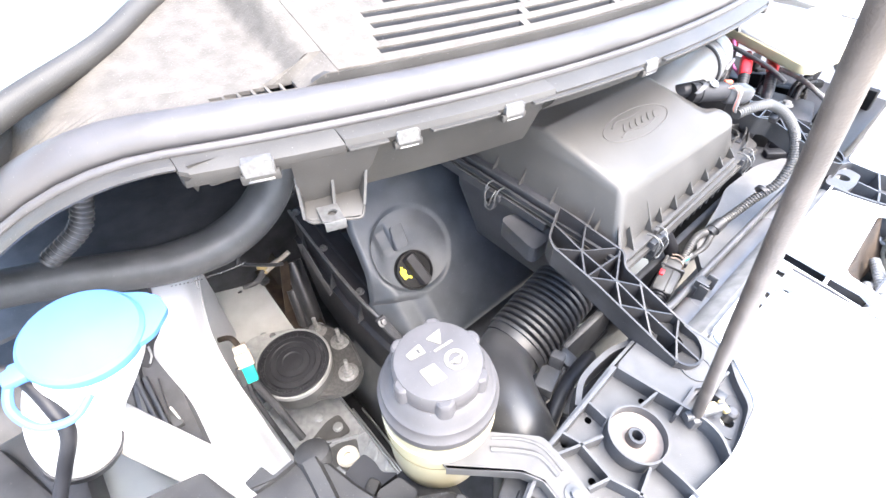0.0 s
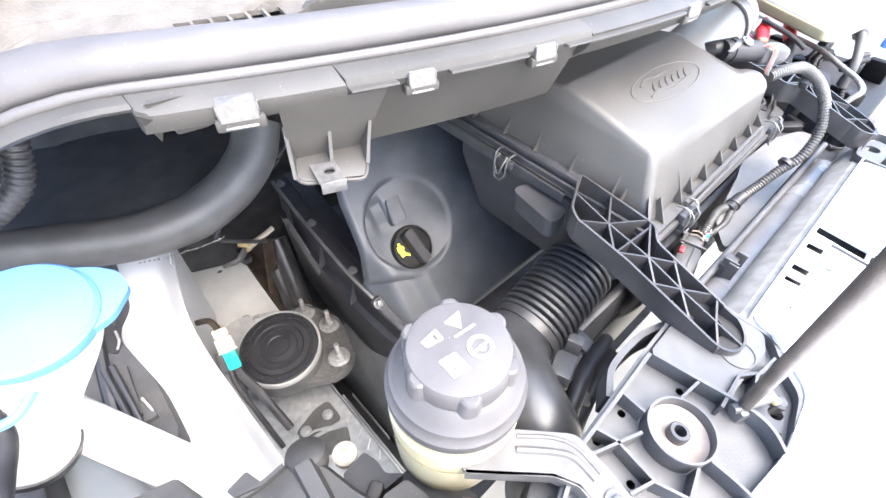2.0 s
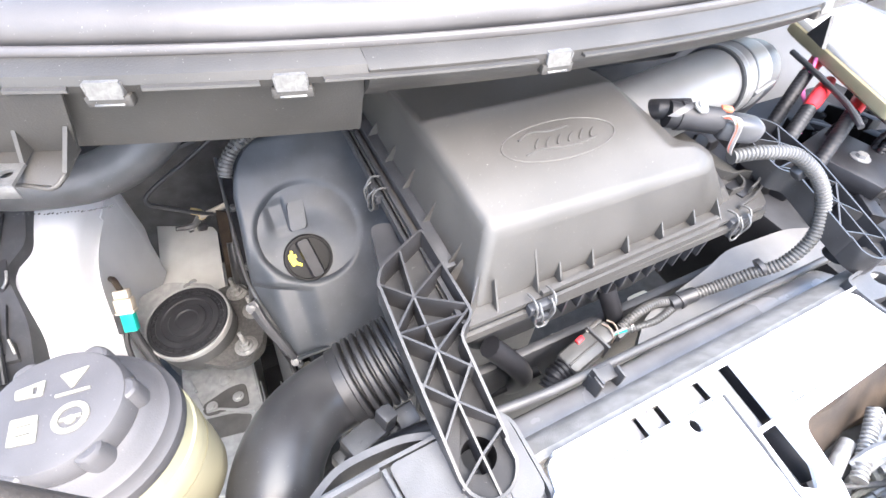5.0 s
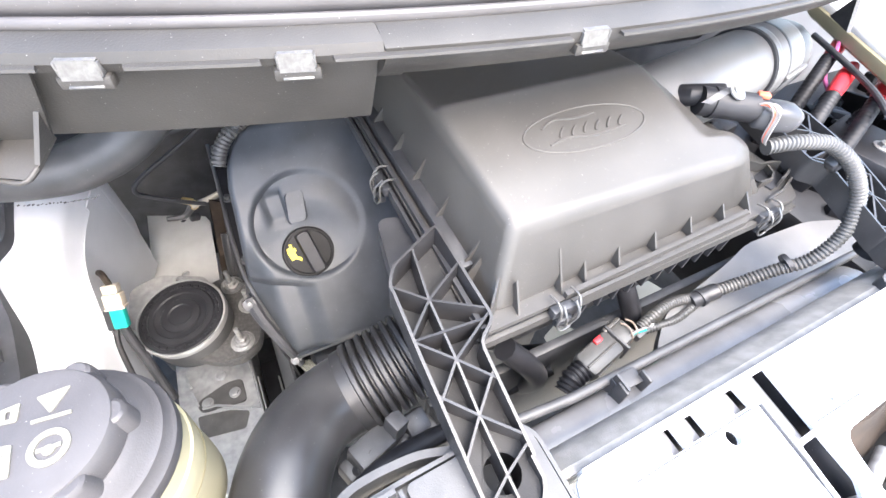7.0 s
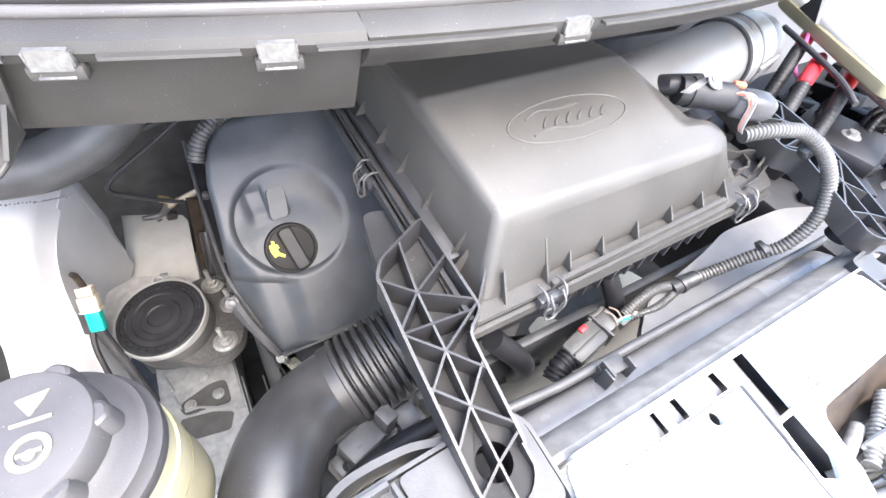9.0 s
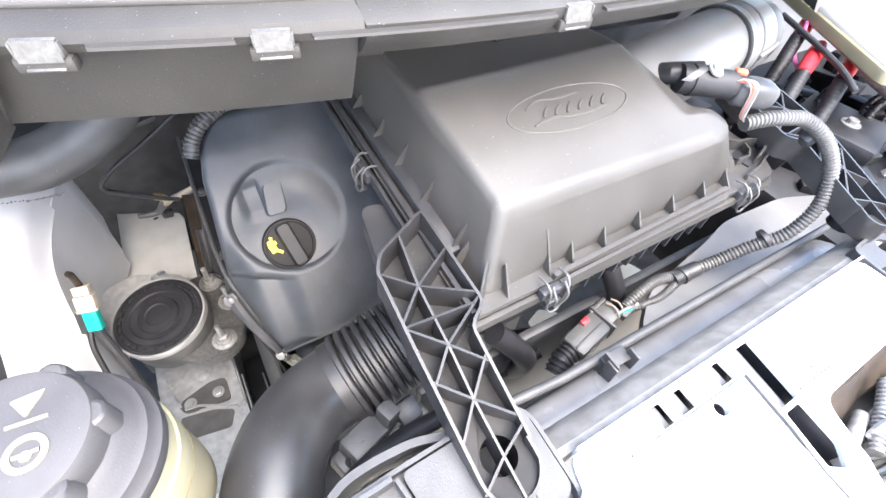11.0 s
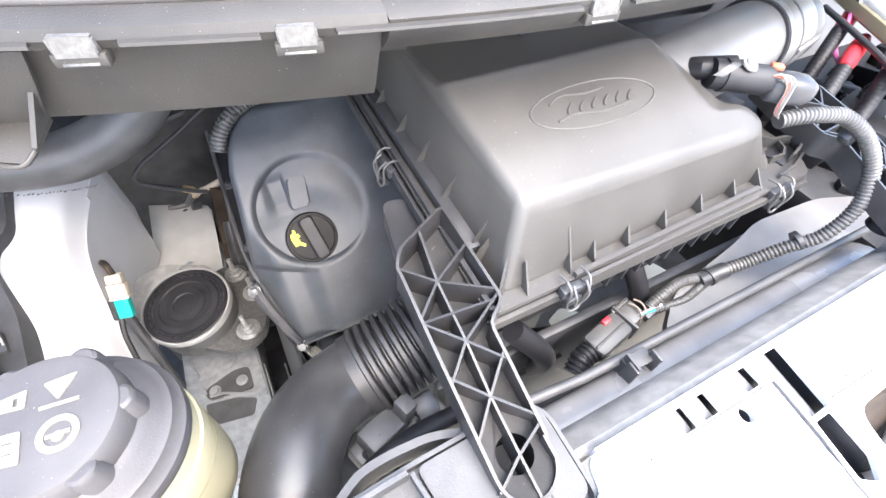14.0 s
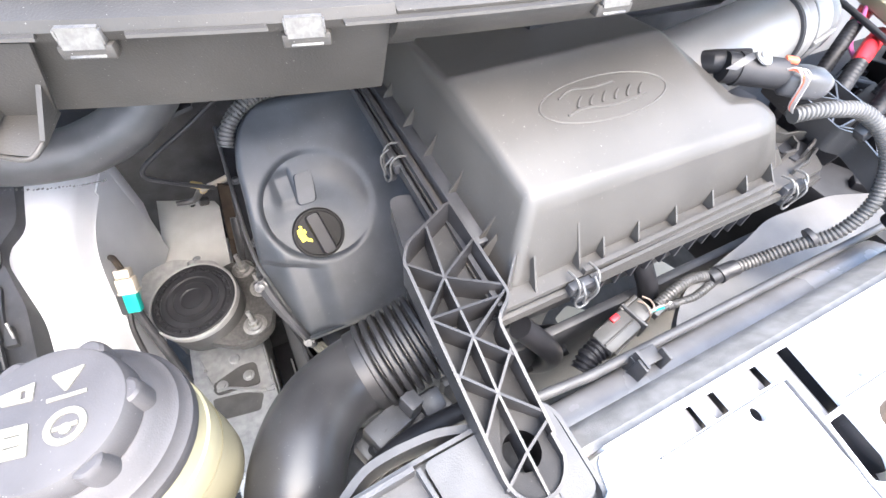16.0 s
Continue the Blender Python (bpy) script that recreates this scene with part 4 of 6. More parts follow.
part("branch", corrugated(smooth_path([(0.210, -0.010, 0.745), (0.185, -0.006, 0.748), (0.160, -0.008, 0.748), (0.135, -0.012, 0.738)], 6), 0.0062, 0.0035), M_LOOM, loom)
part("branch", corrugated(smooth_path([(0.208, -0.018, 0.743), (0.180, -0.022, 0.740), (0.158, -0.020, 0.738), (0.132, -0.015, 0.734)], 6), 0.0046, 0.0035), M_LOOM, loom)
part("cable_tie", tube([(0.300, -0.034, 0.793), (0.296, -0.033, 0.790)], 0.0105, 14), M_BLACK, loom)
part("cable_tie", tube([(0.222, -0.014, 0.746), (0.218, -0.014, 0.745)], 0.0102, 14), M_BLACK, loom)
part("loom_clip", box((0.318, 0.006, 0.893), (0.022, 0.012, 0.014), 0.003, pose(0, 0, 0, 0, 40, 0)), M_BLACK, loom)
for k, m in enumerate((M_ORANGE, M_WIRE, M_GREEN)):
    part("wire", tube(smooth_path([(0.150 - 0.006 * k, -0.014 - 0.002 * k, 0.740), (0.130 - 0.004 * k, -0.016, 0.741 + 0.003 * (k % 2)), (0.110, -0.013 - 0.002 * k, 0.736)], 4), 0.0014, 6), m, loom)

plugs = thing("loom_plug", (0.08, -0.02, 0.70), "black wiring plug with a red lock and clear cap", "plug")
PU, PS, PT = Vector((0.975, 0.208, 0.05)), Vector((-0.208, 0.978, 0.0)), pose(0, 0, 0, 0, -3, 12)


def on_plug(u, s=0.0, z=0.0):
    return Vector((0.088, -0.015, 0.731)) + PU * u + PS * s + Vector((0, 0, z))


part("shell", box(on_plug(-0.012), (0.050, 0.029, 0.023), 0.006, PT), M_LOOM, plugs)
part("shell_ridge", box(on_plug(-0.014, -0.003, 0.0115), (0.044, 0.0025, 0.003), 0.0008, PT), M_BOX, plugs)
part("shell_ridge", box(on_plug(-0.020, -0.0145, 0.004), (0.022, 0.002, 0.003), 0.0008, PT), M_BOX, plugs)
part("red_lock", box(on_plug(-0.006, 0.010, 0.0125), (0.010, 0.006, 0.004), 0.001, PT), M_RED, plugs)
part("collar", box(on_plug(0.014), (0.0035, 0.033, 0.026), 0.0015, PT), M_FRAME, plugs)
part("neck", box(on_plug(0.026), (0.024, 0.022, 0.018), 0.003, PT), M_LOOM, plugs, "smoked neck of the plug")
part("keeper", box(on_plug(0.022, 0.013, 0.007), (0.026, 0.005, 0.007), 0.0015, PT), M_BOX, plugs)
for u in (0.028, 0.036):
    part("wire_loop", tube(smooth_path([on_plug(u, -0.012, 0.0), on_plug(u + 0.001, -0.009, 0.010), on_plug(u + 0.004, 0.0, 0.0125), on_plug(u + 0.002, 0.008, 0.011)], 4), 0.0011, 6), M_BEIGE, plugs)
part("side_plug", box(on_plug(0.046, -0.011, 0.002), (0.022, 0.010, 0.010), 0.002, PT), M_FRAME, plugs)
part("clear_cap", box(on_plug(0.059, -0.011, 0.002), (0.005, 0.010, 0.010), 0.0015, PT), M_WHITE, plugs, "milky cap")
part("boot", corrugated([on_plug(-0.034), on_plug(-0.050, 0, -0.003), on_plug(-0.062, -0.004, -0.010)], 0.0120, 0.005), M_CAP, plugs)

# ---- truss arms ----
def arm_h(x, y):
    return 0.15 * y if y > 0.0 else 0.30 * y


def truss_arm():
    o = thing("support_arm", (-0.098, 0.0, 0.84), "dark plastic truss support arm with triangular cells", "support arm", "front support arms")
    end = [(-0.0985 + 0.021 * math.cos(radians(a)), -0.090 + 0.021 * math.sin(radians(a))) for a in range(-15, -180, -15)]
    outline = rounded([(-0.121, 0.055), (-0.112, 0.070), (-0.066, 0.093), (-0.061, 0.006), (-0.0775, -0.006), (-0.0775, -0.086)], 0.005, 2) + end + [(-0.1195, -0.090), (-0.121, 0.0)]
    Z0, Z1 = 0.848, 0.868
    part("border", wall(outline, 0.0023, Z0 - 0.006, Z1, arm_h, closed=True), M_ARM, o)
    inner = [tuple(Vector(p) * 0.985 + Vector((-0.096, 0.0)) * 0.015) for p in outline]
    part("web", plate(inner, [ring(-0.099, -0.0810, 0.0128, 24)], Z0 - 0.0052, Z0 - 0.0040, lambda x, y: max(arm_h(x, y), -0.0115)), M_WEB, o)
    # black cup puts the shade inside the bolt hole into its colour
    part("bolt_hole_shade", lathe([(0.0128, 0.0318), (0.0128, 0.004), (0.0, 0.002)], (-0.0990, -0.0810, 0.8000), 24, None, (False, False)), M_CAP, o)
    L, R = -0.1205, -0.078
    nodes = [(-0.098, 0.036), (-0.099, -0.010), (-0.100, -0.047), (-0.099, -0.084)]
    lines = []
    for k, (x, y) in enumerate(nodes):
        for s in (1, -1):
            if k == 3:
                continue
            d = 0.021
            lines.append([(x, y), (L, y + s * d)])
            lines.append([(x, y), ((R if y + s * d < 0 else -0.062), y + s * d)])
    lines += [[nodes[0], (-0.092, 0.080)], [nodes[0], nodes[1]], [nodes[1], nodes[2]], [nodes[2], nodes[3]], [nodes[3], (-0.098, -0.110)], [(L, -0.097), nodes[3]], [nodes[3], (R, -0.074)], [(L, 0.012), (-0.066, 0.008)]]
    for a, b in lines:
        part("strut", wall([Vector(a), Vector(b)], 0.0018, Z0 - 0.0045, Z1 - 0.0008, arm_h), M_ARM, o)
    return o


arm_l = truss_arm()
copy_thing(arm_l, pose(0.352, 0.016, 0.856) @ Matrix.Diagonal((-1, 1, 1, 1)))

# ---- intake elbow ----
elbow = thing("intake_hose", (-0.16, 0.04, 0.66), "black rubber intake hose with a corrugated bellows and smooth elbow", "hose")
axis = [Vector((-0.0565, 0.0623, 0.7547)), Vector((-0.1575, 0.0545, 0.7310))]
dx = (axis[1] - axis[0]).normalized()
su = Vector((0, 0, 1)).cross(dx).normalized()
sv = dx.cross(su)
RIBS, loops = 12, []
for k in range(RIBS):
    for step, r in ((0.0, 0.0350), (0.09, 0.0405), (0.16, 0.0426), (0.26, 0.0432), (0.60, 0.0432), (0.70, 0.0426), (0.77, 0.0405), (0.86, 0.0350)):
        p = axis[0].lerp(axis[1], (k + step) / RIBS)
        loops.append([p + r * (math.cos(2 * math.pi * q / 44) * su + math.sin(2 * math.pi * q / 44) * sv) for q in range(44)])
part("bellows", loft(loops), M_RIBRUB, elbow, sharp=28)
bend = [axis[1] - dx * 0.004, axis[1] + dx * 0.008, Vector((-0.1800, 0.0510, 0.7300)), Vector((-0.2010, 0.0410, 0.7380)), Vector((-0.2200, 0.0230, 0.7480)), Vector((-0.2360, -0.0020, 0.7540)), Vector((-0.2460, -0.0270, 0.7500)), Vector((-0.2520, -0.0480, 0.7250)), Vector((-0.2560, -0.0600, 0.66))]
part("elbow", tube(smooth_path(bend, 7), lambda t: 0.0395 - 0.0025 * min(t * 5, 1), 40), M_RUBBER, elbow)
part("cuff", tube([axis[1] - dx * 0.002, axis[1] + dx * 0.008], 0.0408, 40), M_RIBRUB, elbow)
slat = join(*[box((-0.1440, 0.0070 - 0.006 * k, 0.7080 + 0.003 * k), (0.022, 0.0026, 0.014), 0.0006, pose(0, 0, 0, 25, 0, 12)) for k in range(4)], box((-0.1550, -0.002, 0.711), (0.003, 0.026, 0.014), 0.0008, pose(0, 0, 0, 25, 0, 12)), box((-0.1330, -0.001, 0.713), (0.003, 0.026, 0.014), 0.0008, pose(0, 0, 0, 25, 0, 12)))
part("bellows_clamp", slat, M_LOOM, elbow, "slatted grey clamp under the bellows")
part("clamp_block", box((-0.120, 0.006, 0.716), (0.024, 0.022, 0.018), 0.003, pose(0, 0, 0, 20, 10, 12)), M_BLACK, elbow)
part("clip_socket", lathe([(0.0085, 0.0), (0.0085, 0.016), (0.0065, 0.018), (0.004, 0.018), (0.004, 0.006)], (-0.172, -0.004, 0.716), 18, pose(0, 0, 0, 20, 25, 0)), M_LOOM, elbow)
part("clip_socket", lathe([(0.0060, 0.0), (0.0060, 0.014), (0.0030, 0.015)], (-0.186, -0.010, 0.712), 16, pose(0, 0, 0, 10, 40, 0)), M_BLACK, elbow)

# ---- engine ----
def cover_z(y):
    return 0.70 + 1.05 * (y - 0.27)


CN = Vector((0, -1.05, 1)).normalized()
CM = Matrix(((1, 0, 0), (0, CN.z, CN.y), (0, -CN.y, CN.z))).to_4x4()


def on_cover(x, y, lift=0.0):
    return Vector((x, y, cover_z(y))) + CN * lift


def ease(t):
    t = min(max(t, 0.0), 1.0)
    return t * t * (3 - 2 * t)


def dish(x, y):
    """Relief of the cover: a shallow round dish above the filler cap, with a deeper pocket on one side."""
    u, v = x + 0.1385, (y - 0.287) * 1.45
    r = math.hypot(u, v)
    low = ease((v + 0.062) / 0.055)
    side = ease((0.030 - u) / 0.075)
    rim = ease((0.0725 - r) / (0.011 - 0.005 * side))
    out = -(0.0022 + 0.0055 * side) * rim * low
    w = math.hypot(x + 0.150, (y - 0.264) * 1.45)
    out -= 0.0075 * ease((0.074 - w) / 0.045) * ease((0.0725 - r) / 0.006)
    out -= 0.030 * ease((-0.196 - x) / 0.040) * ease((0.292 - y) / 0.040)
    out -= 0.005 * ease((x + 0.192) / 0.014) * ease((-0.157 - x) / 0.004) * ease((y - 0.288) / 0.012) * ease((0.327 - y) / 0.010)
    fold = 0.249 - 0.28 * (x + 0.19)
    out -= 0.011 * ease((fold - y) / 0.007) * ease((-0.150 - x) / 0.030)
    return out - 0.006 * ease((y - 0.345) / 0.035)


def cover_left(y):
    ys = [0.177, 0.215, 0.25, 0.286, 0.31, 0.333, 0.35, 0.362, 0.371, 0.377, 0.379]
    xs = [-0.206, -0.221, -0.227, -0.219, -0.2145, -0.211, -0.204, -0.195, -0.183, -0.167, -0.150]
    return float(np.interp(y, ys, xs))


engine = thing("engine", (-0.08, 0.3, 0.35), "engine under a dark blue-grey plastic cover with a sunk dish", "engine")
rows = []
NU, NV = 190, 160
for j in range(NV + 1):
    v = j / NV
    y = 0.177 + (0.379 - 0.177) * v
    left = cover_left(y)
    right = 0.10
    row = []
    for i in range(NU + 1):
        u = i / NU
        x = left + (right - left) * (u ** 1.25)
        lift = dish(x, y)
        edge = min(i, 5, j, NV - j) / 5 if min(i, j, NV - j) < 5 else 1
        row.append(on_cover(x, y, lift - 0.008 * (1 - edge) ** 2))
    rows.append(row)
cover = part("cover", sheet(rows, -0.004), M_COVER, engine, "blue-black moulded engine cover", sharp=60)
part("nub", loft([[on_cover(-0.1480 + c + 0.22 * d, 0.304 + d, h) for c, d in rrect(-w, -0.0125, w, 0.0130, 0.0035, 3)] for h, w in ((-0.022, 0.0132), (-0.0010, 0.0122), (0.0008, 0.0105))]), M_COVER, cover)
part("front_lip", loft([[on_cover(x, 0.177, -0.002), on_cover(x, 0.174, -0.006), on_cover(x, 0.177, -0.05), on_cover(x, 0.183, -0.05)] for x in (-0.205, -0.1, 0.05)]), M_COVER, cover)
capm = Matrix.Translation(on_cover(-0.150, 0.264, -0.0105)) @ CM
cap = part("filler_cap", lathe([(0.0320, 0), (0.0320, 0.0085), (0.0305, 0.0105), (0.0285, 0.0105), (0.0275, 0.0085), (0.0, 0.0085)], (0, 0, 0), 40, capm, (True, False)), M_JET, engine, "round black oil filler cap")
hb = loft([[(x, y, z) for x, y in rrect(-w, -0.0262, w, 0.0262, 0.004, 4)] for z, w in ((0.006, 0.0098), (0.019, 0.0088), (0.0215, 0.0070))])
bmesh.ops.transform(hb, matrix=capm @ pose(0.002, 0, 0, 0, 0, 10), verts=hb.verts)
part("grip", hb, M_CAP, cap)
icon = [(-0.010, -0.004), (-0.004, -0.006), (0.006, -0.006), (0.006, -0.001), (0.012, 0.004), (0.009, 0.006), (0.004, 0.002), (-0.002, 0.002), (-0.002, 0.005), (-0.007, 0.005), (-0.007, 0.002), (-0.012, 0.004), (-0.014, 0.001), (-0.010, 0.0)]
ic = plate(icon, [], 0.0, 0.0008)
bmesh.ops.transform(ic, matrix=capm @ pose(-0.018, 0.002, 0.0092, 0, 0, -75), verts=ic.verts)
part("oil_can_mark", ic, M_YELLOW, cap, "yellow oil can symbol")
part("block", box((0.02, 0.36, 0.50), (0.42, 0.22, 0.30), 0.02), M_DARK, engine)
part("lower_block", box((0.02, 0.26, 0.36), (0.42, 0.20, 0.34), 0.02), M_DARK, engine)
# timing side
edge = smooth_path([(-0.221, 0.520, 0.700), (-0.224, 0.419, 0.677), (-0.225, 0.312, 0.660), (-0.219, 0.262, 0.645), (-0.206, 0.215, 0.620)], 6)
part("timing_cover", sheet([[p + Vector((a, 0, c)) for p in edge] for a, c in ((0.040, 0.000), (0.012, 0.004), (0.010, -0.002), (-0.010, -0.003), (-0.012, -0.010), (-0.006, -0.016), (-0.008, -0.060), (-0.016, -0.066), (-0.014, -0.080), (0.0, -0.26))], 0.003), M_CAP, engine, "oily black timing cover with a raised flange")
# paler bead stands in for the oily highlight along the flange edge
part("flange_highlight", tube([p + Vector((-0.010, 0, -0.001)) for p in edge], 0.0026, 8), M_BRACKET, engine)
for y in (0.505, 0.419, 0.312):
    p = min(edge, key=lambda q: abs(q.y - y))
    part("cover_bolt", hexbolt(p + Vector((-0.002, 0.0, -0.002)), 0.0042, 0.007), M_BRACKET, engine)
for k in (3, 8, 13):
    p = edge[k]
    part("cover_rib", fin(p + Vector((-0.010, 0.004, -0.016)), p + Vector((-0.008, 0.006, -0.058)), p + Vector((-0.020, 0.006, -0.062)), 0.003), M_BLACK, engine)
part("edge_loom", corrugated(smooth_path([on_cover(-0.2165, 0.352, -0.004), on_cover(-0.2085, 0.364, -0.001), on_cover(-0.193, 0.375, 0.002), on_cover(-0.168, 0.384, 0.002), on_cover(-0.140, 0.387, 0.0), on_cover(-0.11, 0.396, -0.012)], 8), 0.0088, 0.0048), M_LOOM, engine, "frayed grey corrugated loom")
shred = random.Random(5)
for k in range(9):
    p = on_cover(-0.205 + 0.0085 * k, 0.371 + 0.0125 * ease(k / 5), 0.010)
    part("loom_shred", fin(p, p + Vector((shred.uniform(0.004, 0.010), shred.uniform(-0.002, 0.005), shred.uniform(-0.002, 0.004))), p + Vector((shred.uniform(0.001, 0.006), shred.uniform(-0.007, -0.002), shred.uniform(-0.002, 0.005))), 0.0012), M_FRAME, engine)
part("data_plate", loft([[(-0.2400, 0.502, 0.634), (-0.2400, 0.475, 0.654), (-0.2400, 0.396, 0.591), (-0.2400, 0.411, 0.567)], [(-0.2385, 0.502, 0.634), (-0.2385, 0.475, 0.654), (-0.2385, 0.396, 0.591), (-0.2385, 0.411, 0.567)]]), M_BRACKET, engine, "long worn grey data plate")
part("front_bracket", tube(smooth_path([(-0.236, 0.246, 0.664), (-0.228, 0.222, 0.640), (-0.214, 0.196, 0.610), (-0.202, 0.176, 0.585)], 5), lambda t: 0.008 - 0.003 * t, 8), M_DARK, engine)
part("bracket_bolt", hexbolt(Vector((-0.236, 0.238, 0.662)), 0.0045, 0.007, CM), M_BRACKET, engine)
part("bracket_bolt", hexbolt(Vector((-0.207, 0.180, 0.594)), 0.004, 0.006, CM), M_STEEL, engine)
part("wire_bundle", join(*[tube(smooth_path([(-0.205 + 0.004 * k, 0.182, 0.575), (-0.200 + 0.004 * k, 0.165, 0.585), (-0.192 + 0.003 * k, 0.150, 0.57)], 4), 0.002, 6) for k in range(4)]), M_PRINT, engine, "cream and yellow wires")

# engine mount
mount = thing("engine_mount", (-0.347, 0.359, 0.44), "round black-capped engine mount on a cast bracket", "engine mount")
MC = Vector((-0.351, 0.370, 0.511))
MM = Matrix.Translation(MC) @ Vector((0, 0, 1)).rotation_difference(Vector((-0.07, -0.09, 1.0))).to_matrix().to_4x4()
part("ring", lathe([(0.0615, -0.010), (0.0660, -0.010), (0.0665, 0.0), (0.0655, 0.0022), (0.0632, 0.0024), (0.0622, 0.0)], (0, 0, 0), 56, MM, (False, False)), M_BRIGHT, mount, "bright metal ring")
part("shell", lathe([(0.056, -0.075), (0.0625, -0.060), (0.0645, -0.030), (0.0645, -0.0095), (0.060, -0.0095)], (0, 0, 0), 56, MM), M_BRACKET, mount, "dark grey mount shell")
part("cap", lathe([(0.0622, -0.004), (0.0622, 0.0012), (0.0600, 0.0030), (0.0565, 0.0030), (0.0555, 0.0008), (0.0500, 0.0008), (0.0480, 0.0036), (0.0400, 0.0046), (0.0380, 0.0026), (0.0300, 0.0026), (0.0280, 0.0052), (0.0180, 0.0062), (0.0160, 0.0048), (0.0, 0.0048)], (0, 0, 0), 56, MM, (True, False)), M_CAP, mount, "stepped black rubber cap")
for k in range(26):
    a = 2 * math.pi * k / 26
    tooth = box((0.0535 * math.cos(a), 0.0535 * math.sin(a), 0.0016), (0.0046, 0.0078, 0.0030), 0.0007, pose(0, 0, 0, 0, 0, math.degrees(a)))
    bmesh.ops.transform(tooth, matrix=MM, verts=tooth.verts)
    part("cap_tooth", tooth, M_CAP, mount)
part("lug", plate(rounded([(-0.36, 0.318), (-0.318, 0.288), (-0.284, 0.283), (-0.256, 0.298), (-0.246, 0.330), (-0.238, 0.375), (-0.250, 0.420), (-0.270, 0.450), (-0.300, 0.455), (-0.34, 0.43)], 0.014), [], 0.456, 0.470), M_CLIP, mount, "pressed steel lug with studs")
part("lug_rim", wall(rounded([(-0.318, 0.290), (-0.284, 0.285), (-0.258, 0.300), (-0.248, 0.330), (-0.240, 0.375), (-0.252, 0.418), (-0.272, 0.448)], 0.012)[3:-3], 0.003, 0.452, 0.475), M_CLIP, mount)
part("foot", plate(rounded([(-0.442, 0.405), (-0.424, 0.470), (-0.380, 0.484), (-0.310, 0.450), (-0.30, 0.40), (-0.40, 0.37)], 0.012), [ring(-0.350, 0.462, 0.006, 12)], 0.484, 0.492), M_CAST, mount)
for x, y, z in ((-0.2805, 0.3125, 0.470), (-0.256, 0.380, 0.470), (-0.276, 0.4310, 0.470)):
    part("stud_washer", lathe([(0.0185, 0.0), (0.0185, 0.002), (0.0135, 0.0035), (0.0135, 0.002)], (x, y, z), 24), M_STEEL, mount)
    part("stud_nut", hexbolt(Vector((x, y, z + 0.002)), 0.0082, 0.012, None, 1.45, 0.026), M_STEEL, mount)

gearbox = thing("gearbox_casing", (-0.31, 0.25, 0.2), "stained cast aluminium casing below the engine mount", "gearbox")
part("casing", plate(rounded([(-0.432, 0.16), (-0.297, 0.13), (-0.297, 0.46), (-0.424, 0.46)], 0.008), [], 0.20, 0.318), M_CAST, gearbox)
part("raised_pad", plate(rounded([(-0.3735, 0.367), (-0.352, 0.378), (-0.300, 0.382), (-0.2985, 0.262), (-0.313, 0.268), (-0.388, 0.299), (-0.386, 0.318)], 0.006), [], 0.316, 0.3215), M_CAST, gearbox)
part("bolt_pad", plate(rounded([(-0.396, 0.296), (-0.396, 0.317), (-0.344, 0.333), (-0.318, 0.330), (-0.318, 0.284), (-0.340, 0.287)], 0.009), [], 0.318, 0.3255), M_STRAP, gearbox)
for x, y in ((-0.334, 0.307), (-0.3805, 0.3065)):
    part("casing_bolt", hexbolt(Vector((x, y, 0.3255)), 0.0070, 0.007, None, 1.45), M_BRIGHT, gearbox)
part("thin_fin", wall([(-0.390, 0.299), (-0.368, 0.296), (-0.345, 0.284), (-0.313, 0.2685)], 0.0026, 0.316, 0.331), M_BRIGHT, gearbox)
# darker plate laid on top, its colour standing for a recess in shade
part("recess_shade", plate(rounded([(-0.402, 0.292), (-0.350, 0.282), (-0.318, 0.266), (-0.330, 0.238), (-0.400, 0.25)], 0.006), [], 0.318, 0.3195), M_STRAP, gearbox)
for k in range(4):
    part("casting_rib", fin((-0.330 + 0.006 * k, 0.262 - 0.028 * k, 0.317), (-0.300, 0.275 - 0.028 * k, 0.317), (-0.300, 0.275 - 0.028 * k, 0.3245), 0.004), M_CAST, gearbox)
part("casting_boss", lathe([(0.010, 0.0), (0.010, 0.007), (0.008, 0.009), (0.0, 0.009)], (-0.352, 0.352, 0.317), 18), M_CAST, gearbox)
for x, y in ((-0.416, 0.395), (-0.408, 0.352)):
    part("casting_rib", fin((x, y, 0.316), (x + 0.012, y - 0.045, 0.316), (x + 0.012, y - 0.045, 0.327), 0.004), M_CAST, gearbox)
for x, y0, y1, z in ((-0.2955, 0.13, 0.366, 0.325), (-0.2905, 0.13, 0.320, 0.322), (-0.2625, 0.218, 0.342, 0.252)):
    part("edge_strip", box((x, (y0 + y1) / 2, z), (0.0026, y1 - y0, 0.012), 0.0008), M_BRIGHT, gearbox)
part("channel", box((-0.2755, 0.26, 0.225), (0.036, 0.26, 0.04), 0.003), M_CAP, gearbox)
part("side_plate", sheet([[(-0.256, 0.12, 0.24), (-0.256, 0.25, 0.24), (-0.256, 0.40, 0.24)], [(-0.248, 0.12, 0.36), (-0.248, 0.25, 0.36), (-0.248, 0.40, 0.36)], [(-0.222, 0.12, 0.50), (-0.222, 0.25, 0.50), (-0.222, 0.36, 0.50)]], 0.004), M_BRACKET, gearbox)

belt = thing("belt_side", (-0.27, 0.44, 0.40), "black hoses, pale bracket and thin pipes at the engine's end", "engine part")
